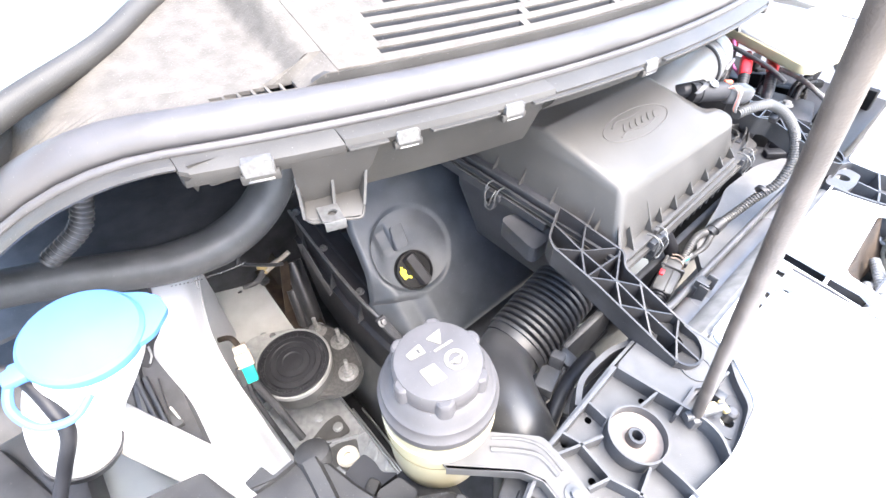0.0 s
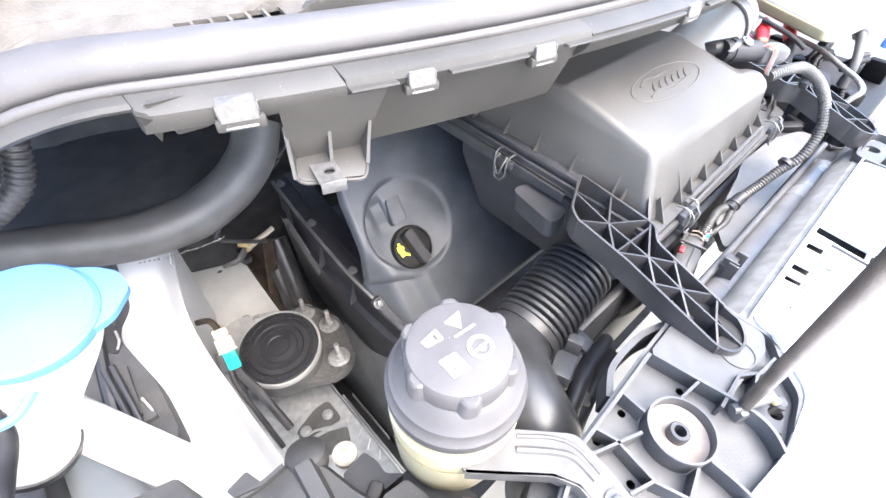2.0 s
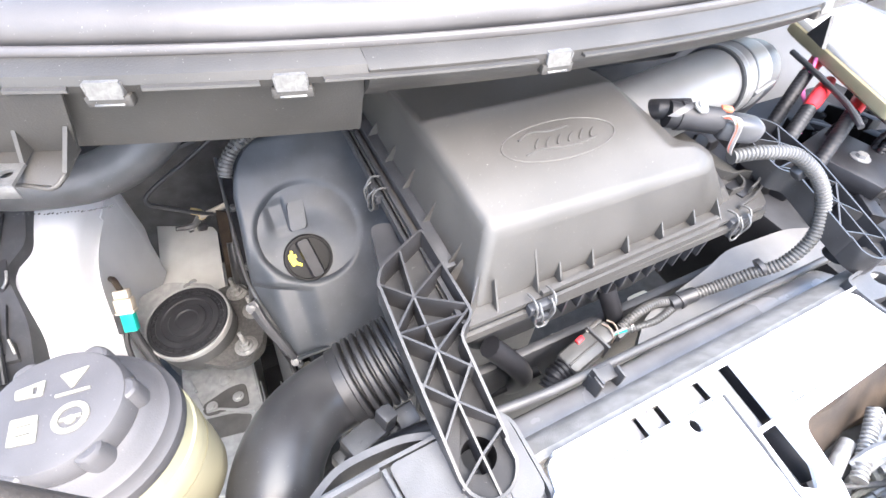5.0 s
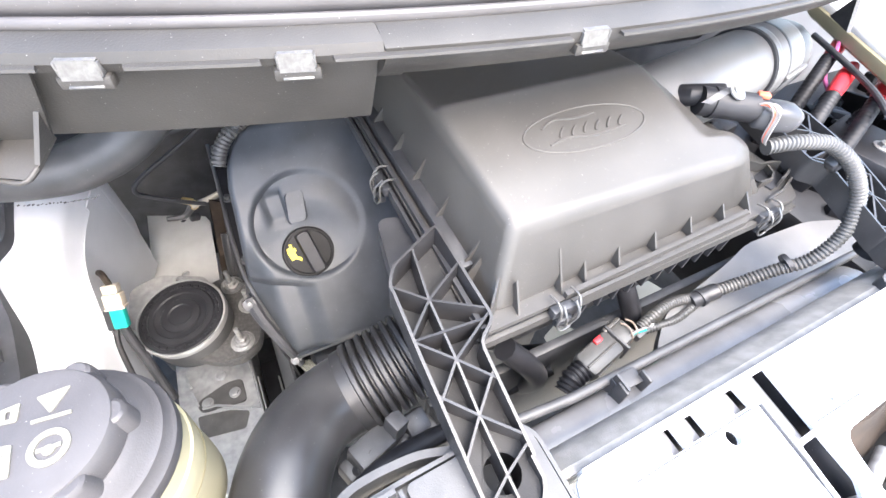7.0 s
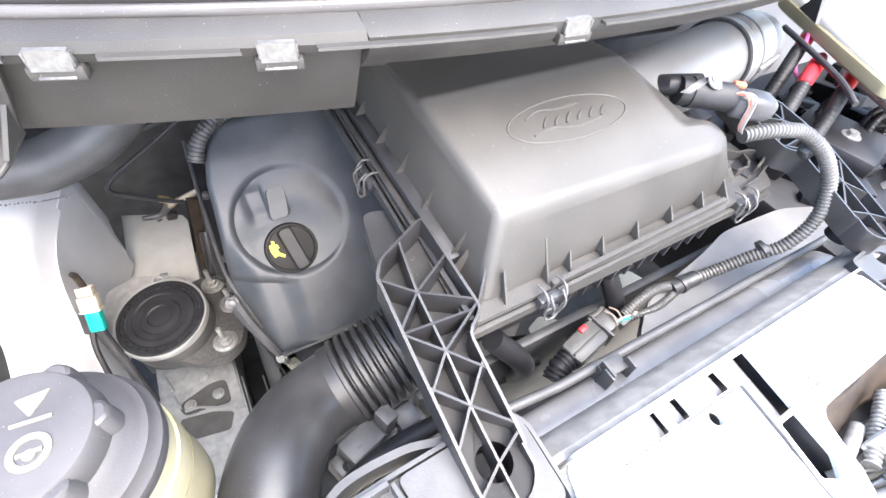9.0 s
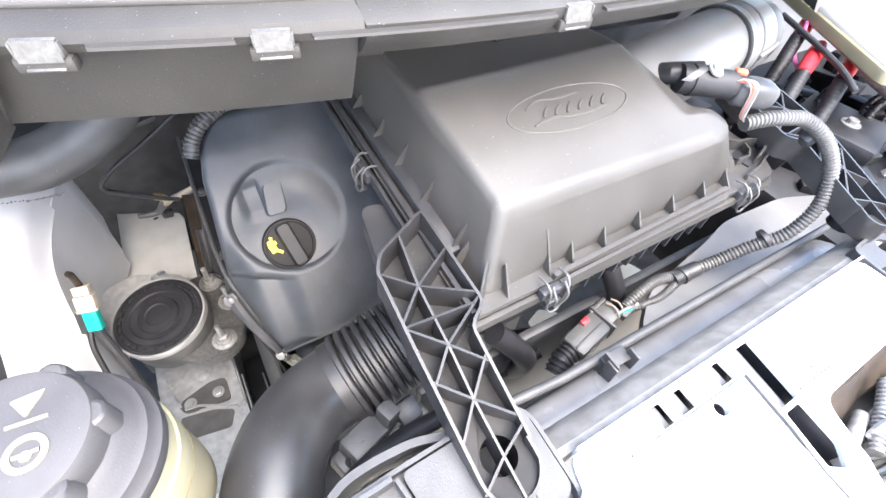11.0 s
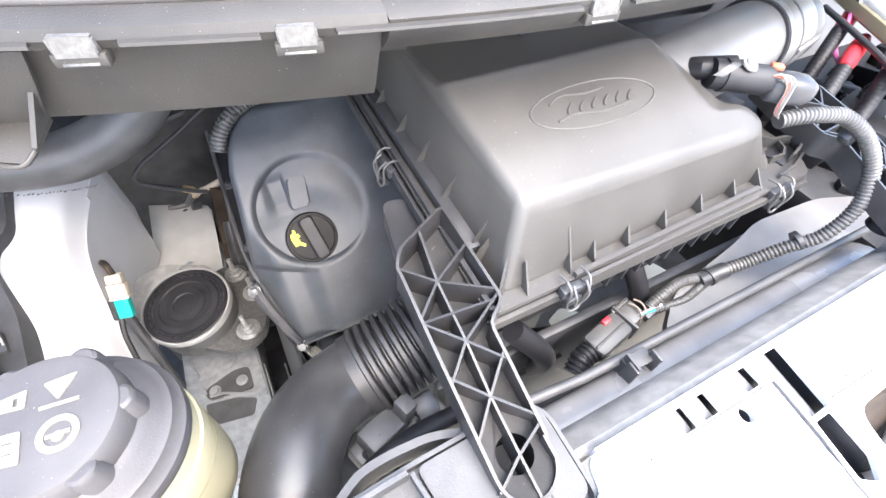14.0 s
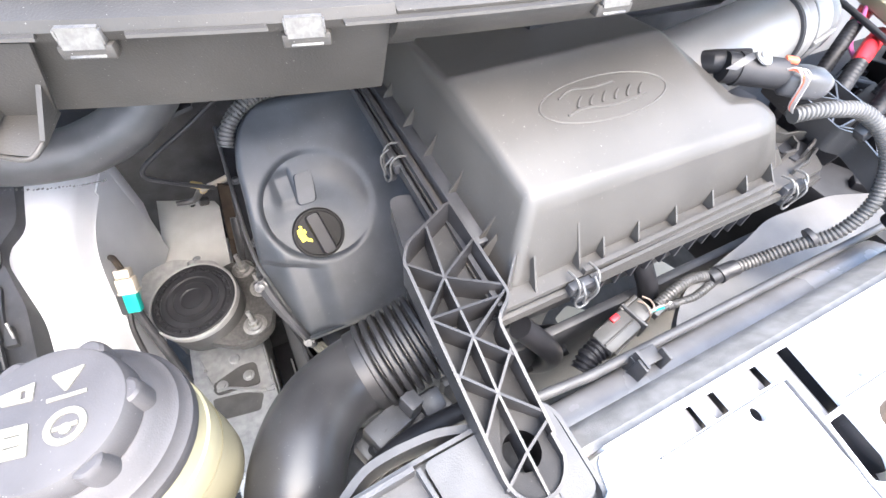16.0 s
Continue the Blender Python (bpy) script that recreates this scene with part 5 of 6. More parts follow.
for pts, r in (([(-0.236, 0.585, 0.52), (-0.244, 0.545, 0.470), (-0.254, 0.500, 0.41), (-0.262, 0.470, 0.34)], 0.019), ([(-0.262, 0.560, 0.47), (-0.272, 0.520, 0.42), (-0.280, 0.488, 0.37), (-0.284, 0.47, 0.33)], 0.012)):
    part("large_hose", tube(smooth_path(pts, 6), r, 18), M_RUBBER, belt)
part("pale_tube", tube([(-0.296, 0.562, 0.553), (-0.262, 0.567, 0.559), (-0.240, 0.570, 0.563)], 0.0048, 10), M_IVORY, belt, "short cream tube")
part("cream_plug", box((-0.2995, 0.567, 0.5635), (0.020, 0.010, 0.011), 0.003, pose(0, 0, 0, 0, 18, -20)), M_BRASS, belt, "yellowed plug")
part("wire_bracket", tube(smooth_path([(-0.345, 0.575, 0.528), (-0.318, 0.578, 0.522), (-0.302, 0.575, 0.538), (-0.294, 0.570, 0.552)], 5), lambda t: 0.0042 + 0.003 * t, 10), M_BRACKET, belt)
part("bracket", box((-0.303, 0.580, 0.512), (0.018, 0.012, 0.014), 0.003, pose(0, 0, 0, 10, 20, 15)), M_BLACK, belt)
part("rusty_strip", sheet([[(-0.2985, 0.45, 0.412), (-0.2925, 0.60, 0.414), (-0.2885, 0.72, 0.416)], [(-0.272, 0.45, 0.405), (-0.266, 0.60, 0.41), (-0.262, 0.72, 0.415)], [(-0.248, 0.45, 0.425), (-0.242, 0.60, 0.435), (-0.238, 0.72, 0.445)]], 0.003), M_CARD, belt, "rust-brown strip beside the pale plate")

# ---- left apron ----
apron = thing("inner_wing", (-0.45, 0.3, 0.3), "silver painted inner wing panel beside the engine bay", "car panel", kind="structure")
inner = smooth_path([(-0.403, 0.550, 0.656), (-0.4255, 0.475, 0.6406), (-0.439, 0.430, 0.6120), (-0.4435, 0.390, 0.570), (-0.442, 0.335, 0.508), (-0.438, 0.228, 0.46), (-0.43, 0.15, 0.43), (-0.42, 0.05, 0.42)], 6)
outer = smooth_path([(-0.475, 0.505, 0.704), (-0.495, 0.46, 0.680), (-0.520, 0.395, 0.640), (-0.532, 0.350, 0.605), (-0.540, 0.300, 0.572), (-0.55, 0.22, 0.52), (-0.55, 0.05, 0.47)], 6)
rows = []
for s, lift in ((0.0, -0.035), (0.0, 0.0), (0.12, 0.010), (0.4, 0.020), (0.65, 0.021), (0.80, 0.019), (0.86, 0.016), (0.89, 0.011), (1.0, -0.014)):
    rows.append([o_.lerp(i_, s) + Vector((-0.3 * lift if s < 0.01 else 0, 0, lift)) for o_, i_ in zip(outer, inner)])
rows.append([p + Vector((0.004, 0.004, -0.008)) for p in inner])
rows.append([Vector((max(p.x, -0.43) + 0.006, p.y + 0.02, min(p.z - 0.05, 0.43))) for p in inner])
part("ledge", sheet(rows, 0.003), M_APRON, apron, sharp=50)
edge_line = [(-0.404, 0.549, 0.655), (-0.402, 0.558, 0.636), (-0.4005, 0.5625, 0.5465), (-0.4055, 0.560, 0.510), (-0.408, 0.562, 0.46), (-0.416, 0.57, 0.418)]
part("flange", sheet([[(x, y, z) for x, y, z in edge_line], [(x + 0.002, y + 0.003, z + 0.001) for x, y, z in edge_line], [(x + 0.004, y + 0.030, z - 0.012) for x, y, z in edge_line]], 0.0025), M_APRON, apron)
part("face", sheet([[(-0.4165, 0.512, 0.645), (-0.4180, 0.512, 0.55), (-0.4195, 0.512, 0.425)], [(x, y, z) for x, y, z in (edge_line[0], edge_line[2], edge_line[5])]], 0.002), M_APRON, apron)
part("rail_plate", plate([(-0.412, 0.46), (-0.302, 0.46), (-0.2935, 0.655), (-0.300, 0.672), (-0.335, 0.690), (-0.408, 0.72)], [ring(-0.356, 0.531, 0.0075, 14), ring(-0.3426, 0.678, 0.006, 12)], 0.418, 0.422), M_PRIMER, apron)
part("rail", box((-0.35, 0.30, 0.20), (0.10, 0.80, 0.16), 0.01), M_PRIMER, apron)
fm = Vector((0, 0, 1)).rotation_difference(Vector((0.86, -0.50, 0.1))).to_matrix().to_4x4()
# no holes are cut: dark discs on the face imitate their shade
for x, y, z, r in ((-0.4225, 0.5157, 0.5914, 0.0026), (-0.4205, 0.5159, 0.5652, 0.0024), (-0.4195, 0.5199, 0.5493, 0.0026), (-0.4120, 0.538, 0.470, 0.0055)):
    part("hole_shade_disc", lathe([(r, 0), (r, 0.0012), (r * 0.3, 0.0012)], (0, 0, 0), 10, Matrix.Translation((x, y, z)) @ fm), M_DARK, apron)

clip_plug = thing("harness_plug", (-0.407, 0.376, 0.56), "cream and green wiring plug clipped to the inner wing", "plug")
pd = Vector((-0.0083, -0.039, -0.057)).normalized()
pc = Vector((-0.4155, 0.3800, 0.5680))
pm = pd.to_track_quat("Y", "X").to_matrix().to_4x4()
for nm, k, size, mt in (("cream_half", -0.010, (0.017, 0.020, 0.024), M_IVORY), ("cream_cap", -0.027, (0.015, 0.013, 0.020), M_IVORY), ("green_half", 0.017, (0.014, 0.032, 0.018), M_GREEN), ("collar", 0.0015, (0.019, 0.004, 0.026), M_IVORY)):
    part(nm, box(pc + pd * k, size, 0.002, pm), mt, clip_plug)
part("lead", tube(smooth_path([pc - pd * 0.030, pc - pd * 0.045 + Vector((-0.006, 0.006, 0.0)), Vector((-0.432, 0.444, 0.578))], 5), 0.0045, 8), M_RUST, clip_plug)
part("lead", tube(smooth_path([pc + pd * 0.030, pc + pd * 0.046 + Vector((0.004, -0.004, -0.006)), pc + pd * 0.070 + Vector((0.014, -0.016, -0.02)), pc + pd * 0.10 + Vector((0.026, -0.04, -0.06))], 6), 0.0068, 10), M_BLACK, clip_plug)
part("lead", tube(smooth_path([pc + pd * 0.030 + Vector((-0.008, 0, 0)), pc + pd * 0.050 + Vector((-0.010, -0.010, 0)), pc + pd * 0.080 + Vector((-0.004, -0.030, -0.01)), pc + pd * 0.11 + Vector((0.004, -0.06, -0.04))], 6), 0.0040, 8), M_CAP, clip_plug)
part("retainer", box(pc + pd * 0.014 + Vector((-0.012, 0.0, -0.004)), (0.010, 0.034, 0.014), 0.003, pm), M_BLACK, clip_plug)

# ---- steering fluid reservoir ----
res = thing("steering_fluid_reservoir", (-0.318, 0.012, 0.78), "cream steering fluid reservoir with a lobed grey cap", "reservoir")
RC = Vector((-0.3155, 0.0205, 0.0))
part("tank", lathe([(0.030, 0.752), (0.040, 0.757), (0.0455, 0.768), (0.0470, 0.79), (0.0475, 0.870)], RC, 48), M_CREAM, res, "translucent cream tank")
part("tank_mark", join(*[lathe([(0.0474, 0.822 + 0.012 * k), (0.0482, 0.823 + 0.012 * k)], RC, 48, None, (False, False)) for k in (0, 1)]), M_CREAM, res)
part("collar", lathe([(0.0475, 0.864), (0.0495, 0.867), (0.0495, 0.876), (0.0470, 0.879), (0.0462, 0.886), (0.0425, 0.889), (0.040, 0.896), (0.036, 0.899)], RC, 48), M_RESCAP, res)
cap2 = part("cap", lathe([(0.0345, 0.893), (0.0355, 0.897), (0.0355, 0.911), (0.0335, 0.9145), (0.030, 0.9155), (0.0, 0.9157)], RC, 48, None, (True, False)), M_RESCAP, res, "lobed grey screw cap")
for k in range(6):
    a = radians(-3 + 60 * k)
    lobe = rounded([(-0.008, -0.0088), (0.0010, -0.0078), (0.0050, -0.0040), (0.0050, 0.0040), (0.0010, 0.0078), (-0.008, 0.0088)], 0.0025, 3)
    part("lobe", loft([[RC + Vector((math.cos(a) * (0.0345 + q[0] * s) - math.sin(a) * q[1] * s, math.sin(a) * (0.0345 + q[0] * s) + math.cos(a) * q[1] * s, z)) for q in lobe] for z, s in ((0.896, 1.0), (0.909, 0.96), (0.9125, 0.84), (0.9138, 0.6))]), M_RESCAP, cap2)


def on_cap(u, v, a=0):
    c, s = math.cos(radians(a)), math.sin(radians(a))
    return RC + Vector((c * u - s * v, s * u + c * v, 0.9160))


def mark(poly, holes=(), lift=0.0):
    tf = lambda lp: [tuple(on_cap(*q).xy) for q in lp]
    return plate(tf(poly), [tf(h) for h in holes], 0.9157, 0.9164 + lift)


part("warning_mark", mark(rounded([(0.003, 0.0184), (0.018, 0.0188), (0.0092, 0.0071)], 0.0015, 2)), M_PRINT, cap2)
part("line_mark", mark([(0.0014, 0.0050), (0.018, 0.0034), (0.018, 0.0052), (0.0014, 0.0068)]), M_PRINT, cap2)
part("wheel_mark", join(mark(ring(0.009, -0.0098, 0.0088, 28), [ring(0.009, -0.0098, 0.0058, 28)]), mark([(0.0040, -0.0108), (0.0140, -0.0112), (0.0140, -0.0094), (0.0040, -0.0090)], (), 0.0002), mark(ring(0.009, -0.0112, 0.0026, 10), (), 0.0003)), M_PRINT, cap2)
part("book_mark", mark(rounded([(-0.0174, 0.0175), (-0.0033, 0.0187), (-0.0044, 0.0092), (-0.017, 0.0115)], 0.001, 2), [[(-0.0092, 0.0118), (-0.0072, 0.0116), (-0.0070, 0.0160), (-0.0090, 0.0160)]]), M_PRINT, cap2)
part("page_mark", mark(rounded([(-0.018, 0.0004), (-0.0056, -0.0016), (-0.0059, -0.017), (-0.0187, -0.0144)], 0.001, 2), [[(-0.015, -0.0045), (-0.0085, -0.0055), (-0.0085, -0.0062), (-0.015, -0.0052)], [(-0.015, -0.0095), (-0.0085, -0.0105), (-0.0085, -0.0112), (-0.015, -0.0102)]]), M_PRINT, cap2)

brk = thing("reservoir_bracket", (-0.30, -0.06, 0.82), "pressed grey steel bracket holding the reservoir", "bracket")
part("strap", plate(rounded([(-0.3445, -0.0144), (-0.346, -0.0230), (-0.3030, -0.0645), (-0.2950, -0.080), (-0.2975, -0.101), (-0.296, -0.122), (-0.2780, -0.119), (-0.2720, -0.087), (-0.2690, -0.0580), (-0.302, -0.0230)], 0.006), [], 0.836, 0.840), M_STRAP, brk)
part("strap_bead", tube(smooth_path([(-0.309, -0.036, 0.8395), (-0.292, -0.0535, 0.8395), (-0.2835, -0.067, 0.8395), (-0.2845, -0.085, 0.8395)], 5), 0.0028, 8), M_STRAP, brk)
part("strap_bead", tube(smooth_path([(-0.302, -0.030, 0.8395), (-0.284, -0.0480, 0.8395), (-0.2765, -0.064, 0.8395), (-0.2785, -0.085, 0.8395)], 5), 0.0018, 8), M_STRAP, brk)
part("strap_edge", wall([(-0.345, -0.022), (-0.303, -0.064), (-0.2955, -0.080), (-0.298, -0.100)], 0.002, 0.826, 0.840), M_STRAP, brk)
part("band", lathe([(0.0474, 0.835), (0.0490, 0.836), (0.0490, 0.848), (0.0474, 0.849)], RC, 40, None, (False, False)), M_CREAM, brk)
for x, y in ((-0.2860, -0.1020),):
    part("bolt", hexbolt(Vector((x, y, 0.840)), 0.0042, 0.006, None, 1.9), M_BRACKET, brk)
part("bolt", hexbolt(Vector((-0.2640, -0.1260, 0.8185)), 0.0045, 0.006, None, 1.9), M_BRACKET, frame_l)

# ---- washer bottle neck ----
wash = thing("washer_bottle", (-0.53, 0.2, 0.60), "white washer bottle neck with a large bright blue cap", "washer bottle")
wm = Matrix.Translation((-0.5113, 0.2303, 0.907)) @ Vector((0, 0, 1)).rotation_difference(Vector((0.088, -0.192, 1.0))).to_matrix().to_4x4() @ Matrix.Scale(0.87, 4)
capb = part("cap", lathe([(0.049, -0.010), (0.0500, -0.004), (0.0495, 0.001), (0.046, 0.0045), (0.020, 0.006), (0.0, 0.0062)], (0, 0, 0), 56, wm, (True, False)), M_BLUE, wash, "large flat bright blue flip cap")
tb = plate(rounded([(0.026, 0.038), (0.056, 0.0200), (0.068, 0.007), (0.069, -0.012), (0.049, -0.032), (0.026, -0.038)], 0.006), [], -0.008, -0.001)
bmesh.ops.transform(tb, matrix=wm, verts=tb.verts)
part("cap_tab", tb, M_BLUE, capb)
hb2 = box((-0.052, -0.008, -0.004), (0.022, 0.020, 0.010), 0.003)
bmesh.ops.transform(hb2, matrix=wm, verts=hb2.verts)
part("hinge", hb2, M_BLUE, capb)
part("tether", tube([wm @ Vector(q) for q in smooth_path([(-0.058, -0.010, -0.004), (-0.066, -0.030, -0.016), (-0.056, -0.052, -0.026), (-0.034, -0.058, -0.030), (-0.016, -0.046, -0.026)], 6)], 0.0034, 8), M_BLUE, capb)
part("neck", tube(smooth_path([wm @ Vector((0, 0, -0.012)), wm @ Vector((-0.003, 0, -0.026)), (-0.526, 0.231, 0.872), (-0.546, 0.230, 0.845), (-0.566, 0.236, 0.806), (-0.580, 0.246, 0.760)], 6), lambda t: 0.0395 - 0.009 * t, 32), M_WHITE, wash)
part("neck_band", tube([(-0.5765, 0.243, 0.772), (-0.580, 0.246, 0.762)], 0.0330, 32), M_BLACK, wash)
part("filler_spout", tube(smooth_path([(-0.566, 0.285, 0.757), (-0.543, 0.245, 0.740), (-0.511, 0.190, 0.713), (-0.476, 0.130, 0.683)], 6), 0.021, 20), M_WHITE, wash, "white moulded overflow spout")
part("bottle", box((-0.650, 0.275, 0.590), (0.18, 0.34, 0.10), 0.022, pose(0, 0, 0, 0, 0, 9.5), 4), M_BOTTLE, wash, "pale blue-grey bottle body")

solo("washer_hose", tube(smooth_path([(-0.575, 0.236, 0.910), (-0.5616, 0.2297, 0.9069), (-0.5569, 0.2249, 0.8927), (-0.5521, 0.2012, 0.8784), (-0.554, 0.1879, 0.8594), (-0.5759, 0.1898, 0.8214), (-0.5987, 0.1879, 0.7834), (-0.61, 0.19, 0.74)], 8), 0.0056, 12), M_CAP, "thin black rubber washer hose beside the neck", "hose")
hook = thing("wing_bracket", (-0.50, 0.25, 0.62), "black moulded bracket and pipes beside the inner wing", "bracket")
part("moulding", plate(rounded([(-0.468, 0.505), (-0.482, 0.440), (-0.512, 0.416), (-0.502, 0.350), (-0.510, 0.285), (-0.60, 0.27), (-0.70, 0.40), (-0.60, 0.52)], 0.012), [rrect(-0.575, 0.40, -0.545, 0.44, 0.006, 3)], 0.572 - 0.02, 0.572 + 0.034, lambda x, y: 0.62 * (y - 0.308)), M_DARK, hook)
part("ridge", tube(smooth_path([(-0.503, 0.480, 0.715), (-0.5201, 0.4342, 0.687), (-0.5402, 0.3822, 0.655), (-0.5525, 0.3398, 0.629), (-0.560, 0.30, 0.605)], 5), 0.0075, 10), M_BLACK, hook)
part("step", plate(rounded([(-0.5456, 0.3856), (-0.5174, 0.3766), (-0.524, 0.350), (-0.529, 0.322), (-0.556, 0.330)], 0.004), [], 0.604, 0.611, lambda x, y: 0.62 * (y - 0.308)), M_BLACK, hook)
for x in (-0.5385, -0.5300):
    part("pipe", tube([(x, 0.379, 0.660), (x - 0.004, 0.333, 0.631), (x - 0.008, 0.29, 0.604)], 0.0036, 10), M_BLACK, hook)
# black patch on the moulding in place of a shaded hollow
part("recess_shade", plate(rounded([(-0.5060, 0.428), (-0.5150, 0.426), (-0.5290, 0.400), (-0.5200, 0.391), (-0.5110, 0.398)], 0.004), [], 0.604, 0.6075, lambda x, y: 0.62 * (y - 0.308)), M_CAP, hook)
part("hook_wire", tube(smooth_path([(-0.5085, 0.412, 0.675), (-0.5105, 0.400, 0.669), (-0.5170, 0.394, 0.663)], 5), 0.0016, 6), M_STEEL, hook)
part("clip", plate(rounded([(-0.5249, 0.3356), (-0.5196, 0.3335), (-0.5190, 0.3123), (-0.5330, 0.3134)], 0.002), [], 0.606, 0.613, lambda x, y: 0.62 * (y - 0.308)), M_FRAME, hook)
part("clip_edge", tube([(-0.5225, 0.3350, 0.6318), (-0.5200, 0.3180, 0.6205)], 0.0017, 6), M_STEEL, hook)
for k, (x, y, z, s) in enumerate(((-0.675, 0.19, 0.70, (0.08, 0.06, 0.05)), (-0.70, 0.29, 0.67, (0.10, 0.12, 0.06)), (-0.60, 0.09, 0.64, (0.06, 0.05, 0.06)))):
    part("block", box((x, y, z), s, 0.008, pose(0, 0, 0, 8 * k, 5 * k, 20 * k)), M_DARK, hook)

for k, (x, y, z, s) in enumerate(((-0.66, 0.30, 0.66, (0.10, 0.16, 0.05)), (-0.70, 0.12, 0.62, (0.14, 0.16, 0.06)), (-0.64, 0.05, 0.64, (0.05, 0.10, 0.05)), (-0.68, 0.22, 0.72, (0.05, 0.05, 0.04)), (-0.655, 0.17, 0.745, (0.03, 0.05, 0.02)), (-0.63, 0.12, 0.735, (0.02, 0.05, 0.02)), (-0.70, 0.16, 0.75, (0.03, 0.02, 0.03)), (-0.61, 0.20, 0.74, (0.05, 0.02, 0.015)))):
    part("bracket_block", box((x, y, z), s, 0.006, pose(0, 0, 0, 6 * k, -5 * k, 24 * k)), (M_BLACK, M_DARK, M_BLACK, M_CAP)[k % 4], hook)
for k in range(3):
    part("thin_hose", tube(smooth_path([(-0.72, 0.24 - 0.03 * k, 0.76), (-0.67 + 0.01 * k, 0.20 - 0.02 * k, 0.775), (-0.63, 0.13 - 0.02 * k, 0.76), (-0.62 + 0.02 * k, 0.06, 0.72)], 6), 0.005, 8), M_RUBBER, hook)

# headlamp backs at the near corner
lamp = thing("headlamp_housing", (-0.45, 0.05, 0.68), "black plastic back of a headlamp housing with a mounting cap", "headlamp")
back = [(-0.665, 0.227), (-0.627, 0.202), (-0.604, 0.191), (-0.574, 0.162), (-0.561, 0.144), (-0.540, 0.142), (-0.497, 0.131), (-0.488, 0.104), (-0.480, 0.081), (-0.450, 0.079), (-0.425, 0.080), (-0.408, 0.062), (-0.400, 0.030), (-0.389, 0.0), (-0.340, -0.030), (-0.335, -0.10), (-0.50, -0.06), (-0.62, 0.02), (-0.68, 0.10)]
part("shell", loft([[(x, y, z) for x, y in rounded([tuple(Vector(q) * (1 - s) + Vector((-0.48, 0.02)) * s) for q in back], 0.004)] for s, z in ((-0.02, 0.62), (0.0, 0.780), (0.012, 0.792), (0.05, 0.799), (0.30, 0.802))]), M_LAMP, lamp, sharp=50)
part("cap", lathe([(0.0165, 0.0), (0.0165, 0.009), (0.0150, 0.0135), (0.010, 0.0162), (0.0, 0.017)], (-0.4190, 0.0740, 0.786), 28, pose(0, 0, 0, -18, 12, 0), (True, False)), M_LAMP, lamp)
part("ridge", loft([[(x - 0.010, y, 0.797), (x - 0.006, y, 0.809), (x + 0.005, y - 0.002, 0.809), (x + 0.009, y - 0.002, 0.797)] for x, y in ((-0.4220, 0.070), (-0.4240, 0.045), (-0.4270, 0.018), (-0.4300, -0.02))]), M_LAMP, lamp)
part("tab", plate(rounded([(-0.4725, 0.0905), (-0.4555, 0.0935), (-0.4500, 0.0760), (-0.4680, 0.0780)], 0.002, 2), [], 0.792, 0.8035), M_LAMP, lamp)
part("edge_rib", wall([(-0.4690, 0.0830), (-0.4500, 0.0770), (-0.4330, 0.0780)], 0.003, 0.790, 0.8065), M_LAMP, lamp)
part("dark_block", plate(rounded([(-0.402, 0.058), (-0.378, 0.061), (-0.374, 0.047), (-0.375, 0.035), (-0.363, 0.024), (-0.392, 0.026), (-0.405, 0.041)], 0.004), [], 0.700, 0.760), M_CAP, lamp)
part("grey_block", plate(rounded([(-0.389, 0.018), (-0.368, 0.015), (-0.363, -0.006), (-0.372, -0.012), (-0.389, -0.004), (-0.395, 0.013)], 0.004), [], 0.720, 0.780), M_LAMP, lamp)
part("adjuster", lathe([(0.0105, 0.0), (0.0115, 0.003), (0.0115, 0.012), (0.009, 0.014), (0.004, 0.0142), (0.004, 0.010)], (-0.387, 0.086, 0.706), 24), M_IVORY, lamp, "ivory round adjuster")
part("lamp_bracket", join(box((-0.405, 0.02, 0.758), (0.05, 0.012, 0.02), 0.003, pose(0, 0, 0, 0, 0, 30)), box((-0.35, 0.00, 0.72), (0.05, 0.06, 0.05), 0.006)), M_LAMP, lamp)
part("slab_bracket", join(box((-0.300, -0.088, 0.790), (0.026, 0.070, 0.052), 0.004, pose(0, 0, 0, 0, 0, 22)), box((-0.306, -0.096, 0.817), (0.018, 0.052, 0.006), 0.002, pose(0, 0, 0, 0, 0, 22))), M_LAMP, lamp)
part("dark_slot", box((-0.345, -0.085, 0.80), (0.03, 0.09, 0.05), 0.004, pose(0, 0, 0, 0, 0, 20)), M_LAMP, lamp)

# ---- cowl clips and tab ----
def cowl_clip(m):
    o = thing("cowl_clip", (0, 0, 0), "pressed zinc-plated spring clip on the cowl edge", "clip", "cowl edge clips")
    part("top_leaf", box((0, 0.0015, 0.010), (0.025, 0.011, 0.0016), 0.0006, pose(0, 0, 0, 8, 0, 0)), M_CLIP, o)
    part("front_leaf", loft([[(x, -0.0045, 0.010), (x, -0.0055, 0.004), (x, -0.007, -0.003), (x, -0.0055, -0.003), (x, -0.004, 0.004), (x, -0.003, 0.010)] for x in (-0.0125, 0.0125)]), M_CLIP, o)
    part("lower_leaf", box((0, -0.002, -0.006), (0.022, 0.012, 0.0016), 0.0006, pose(0, 0, 0, 25, 0, 0)), M_CLIP, o)
    for x in (-0.013, 0.013):
        part("ear", box((x, -0.001, 0.004), (0.0018, 0.010, 0.010), 0.0006), M_CLIP, o)
    part("seat", box((0, 0.0, -0.006), (0.034, 0.012, 0.010), 0.002), M_TRAY, o)
    o.matrix_basis = m
    return o


spots = [-0.351, -0.242, -0.145, 0.03, 0.33, 0.505]
first = None
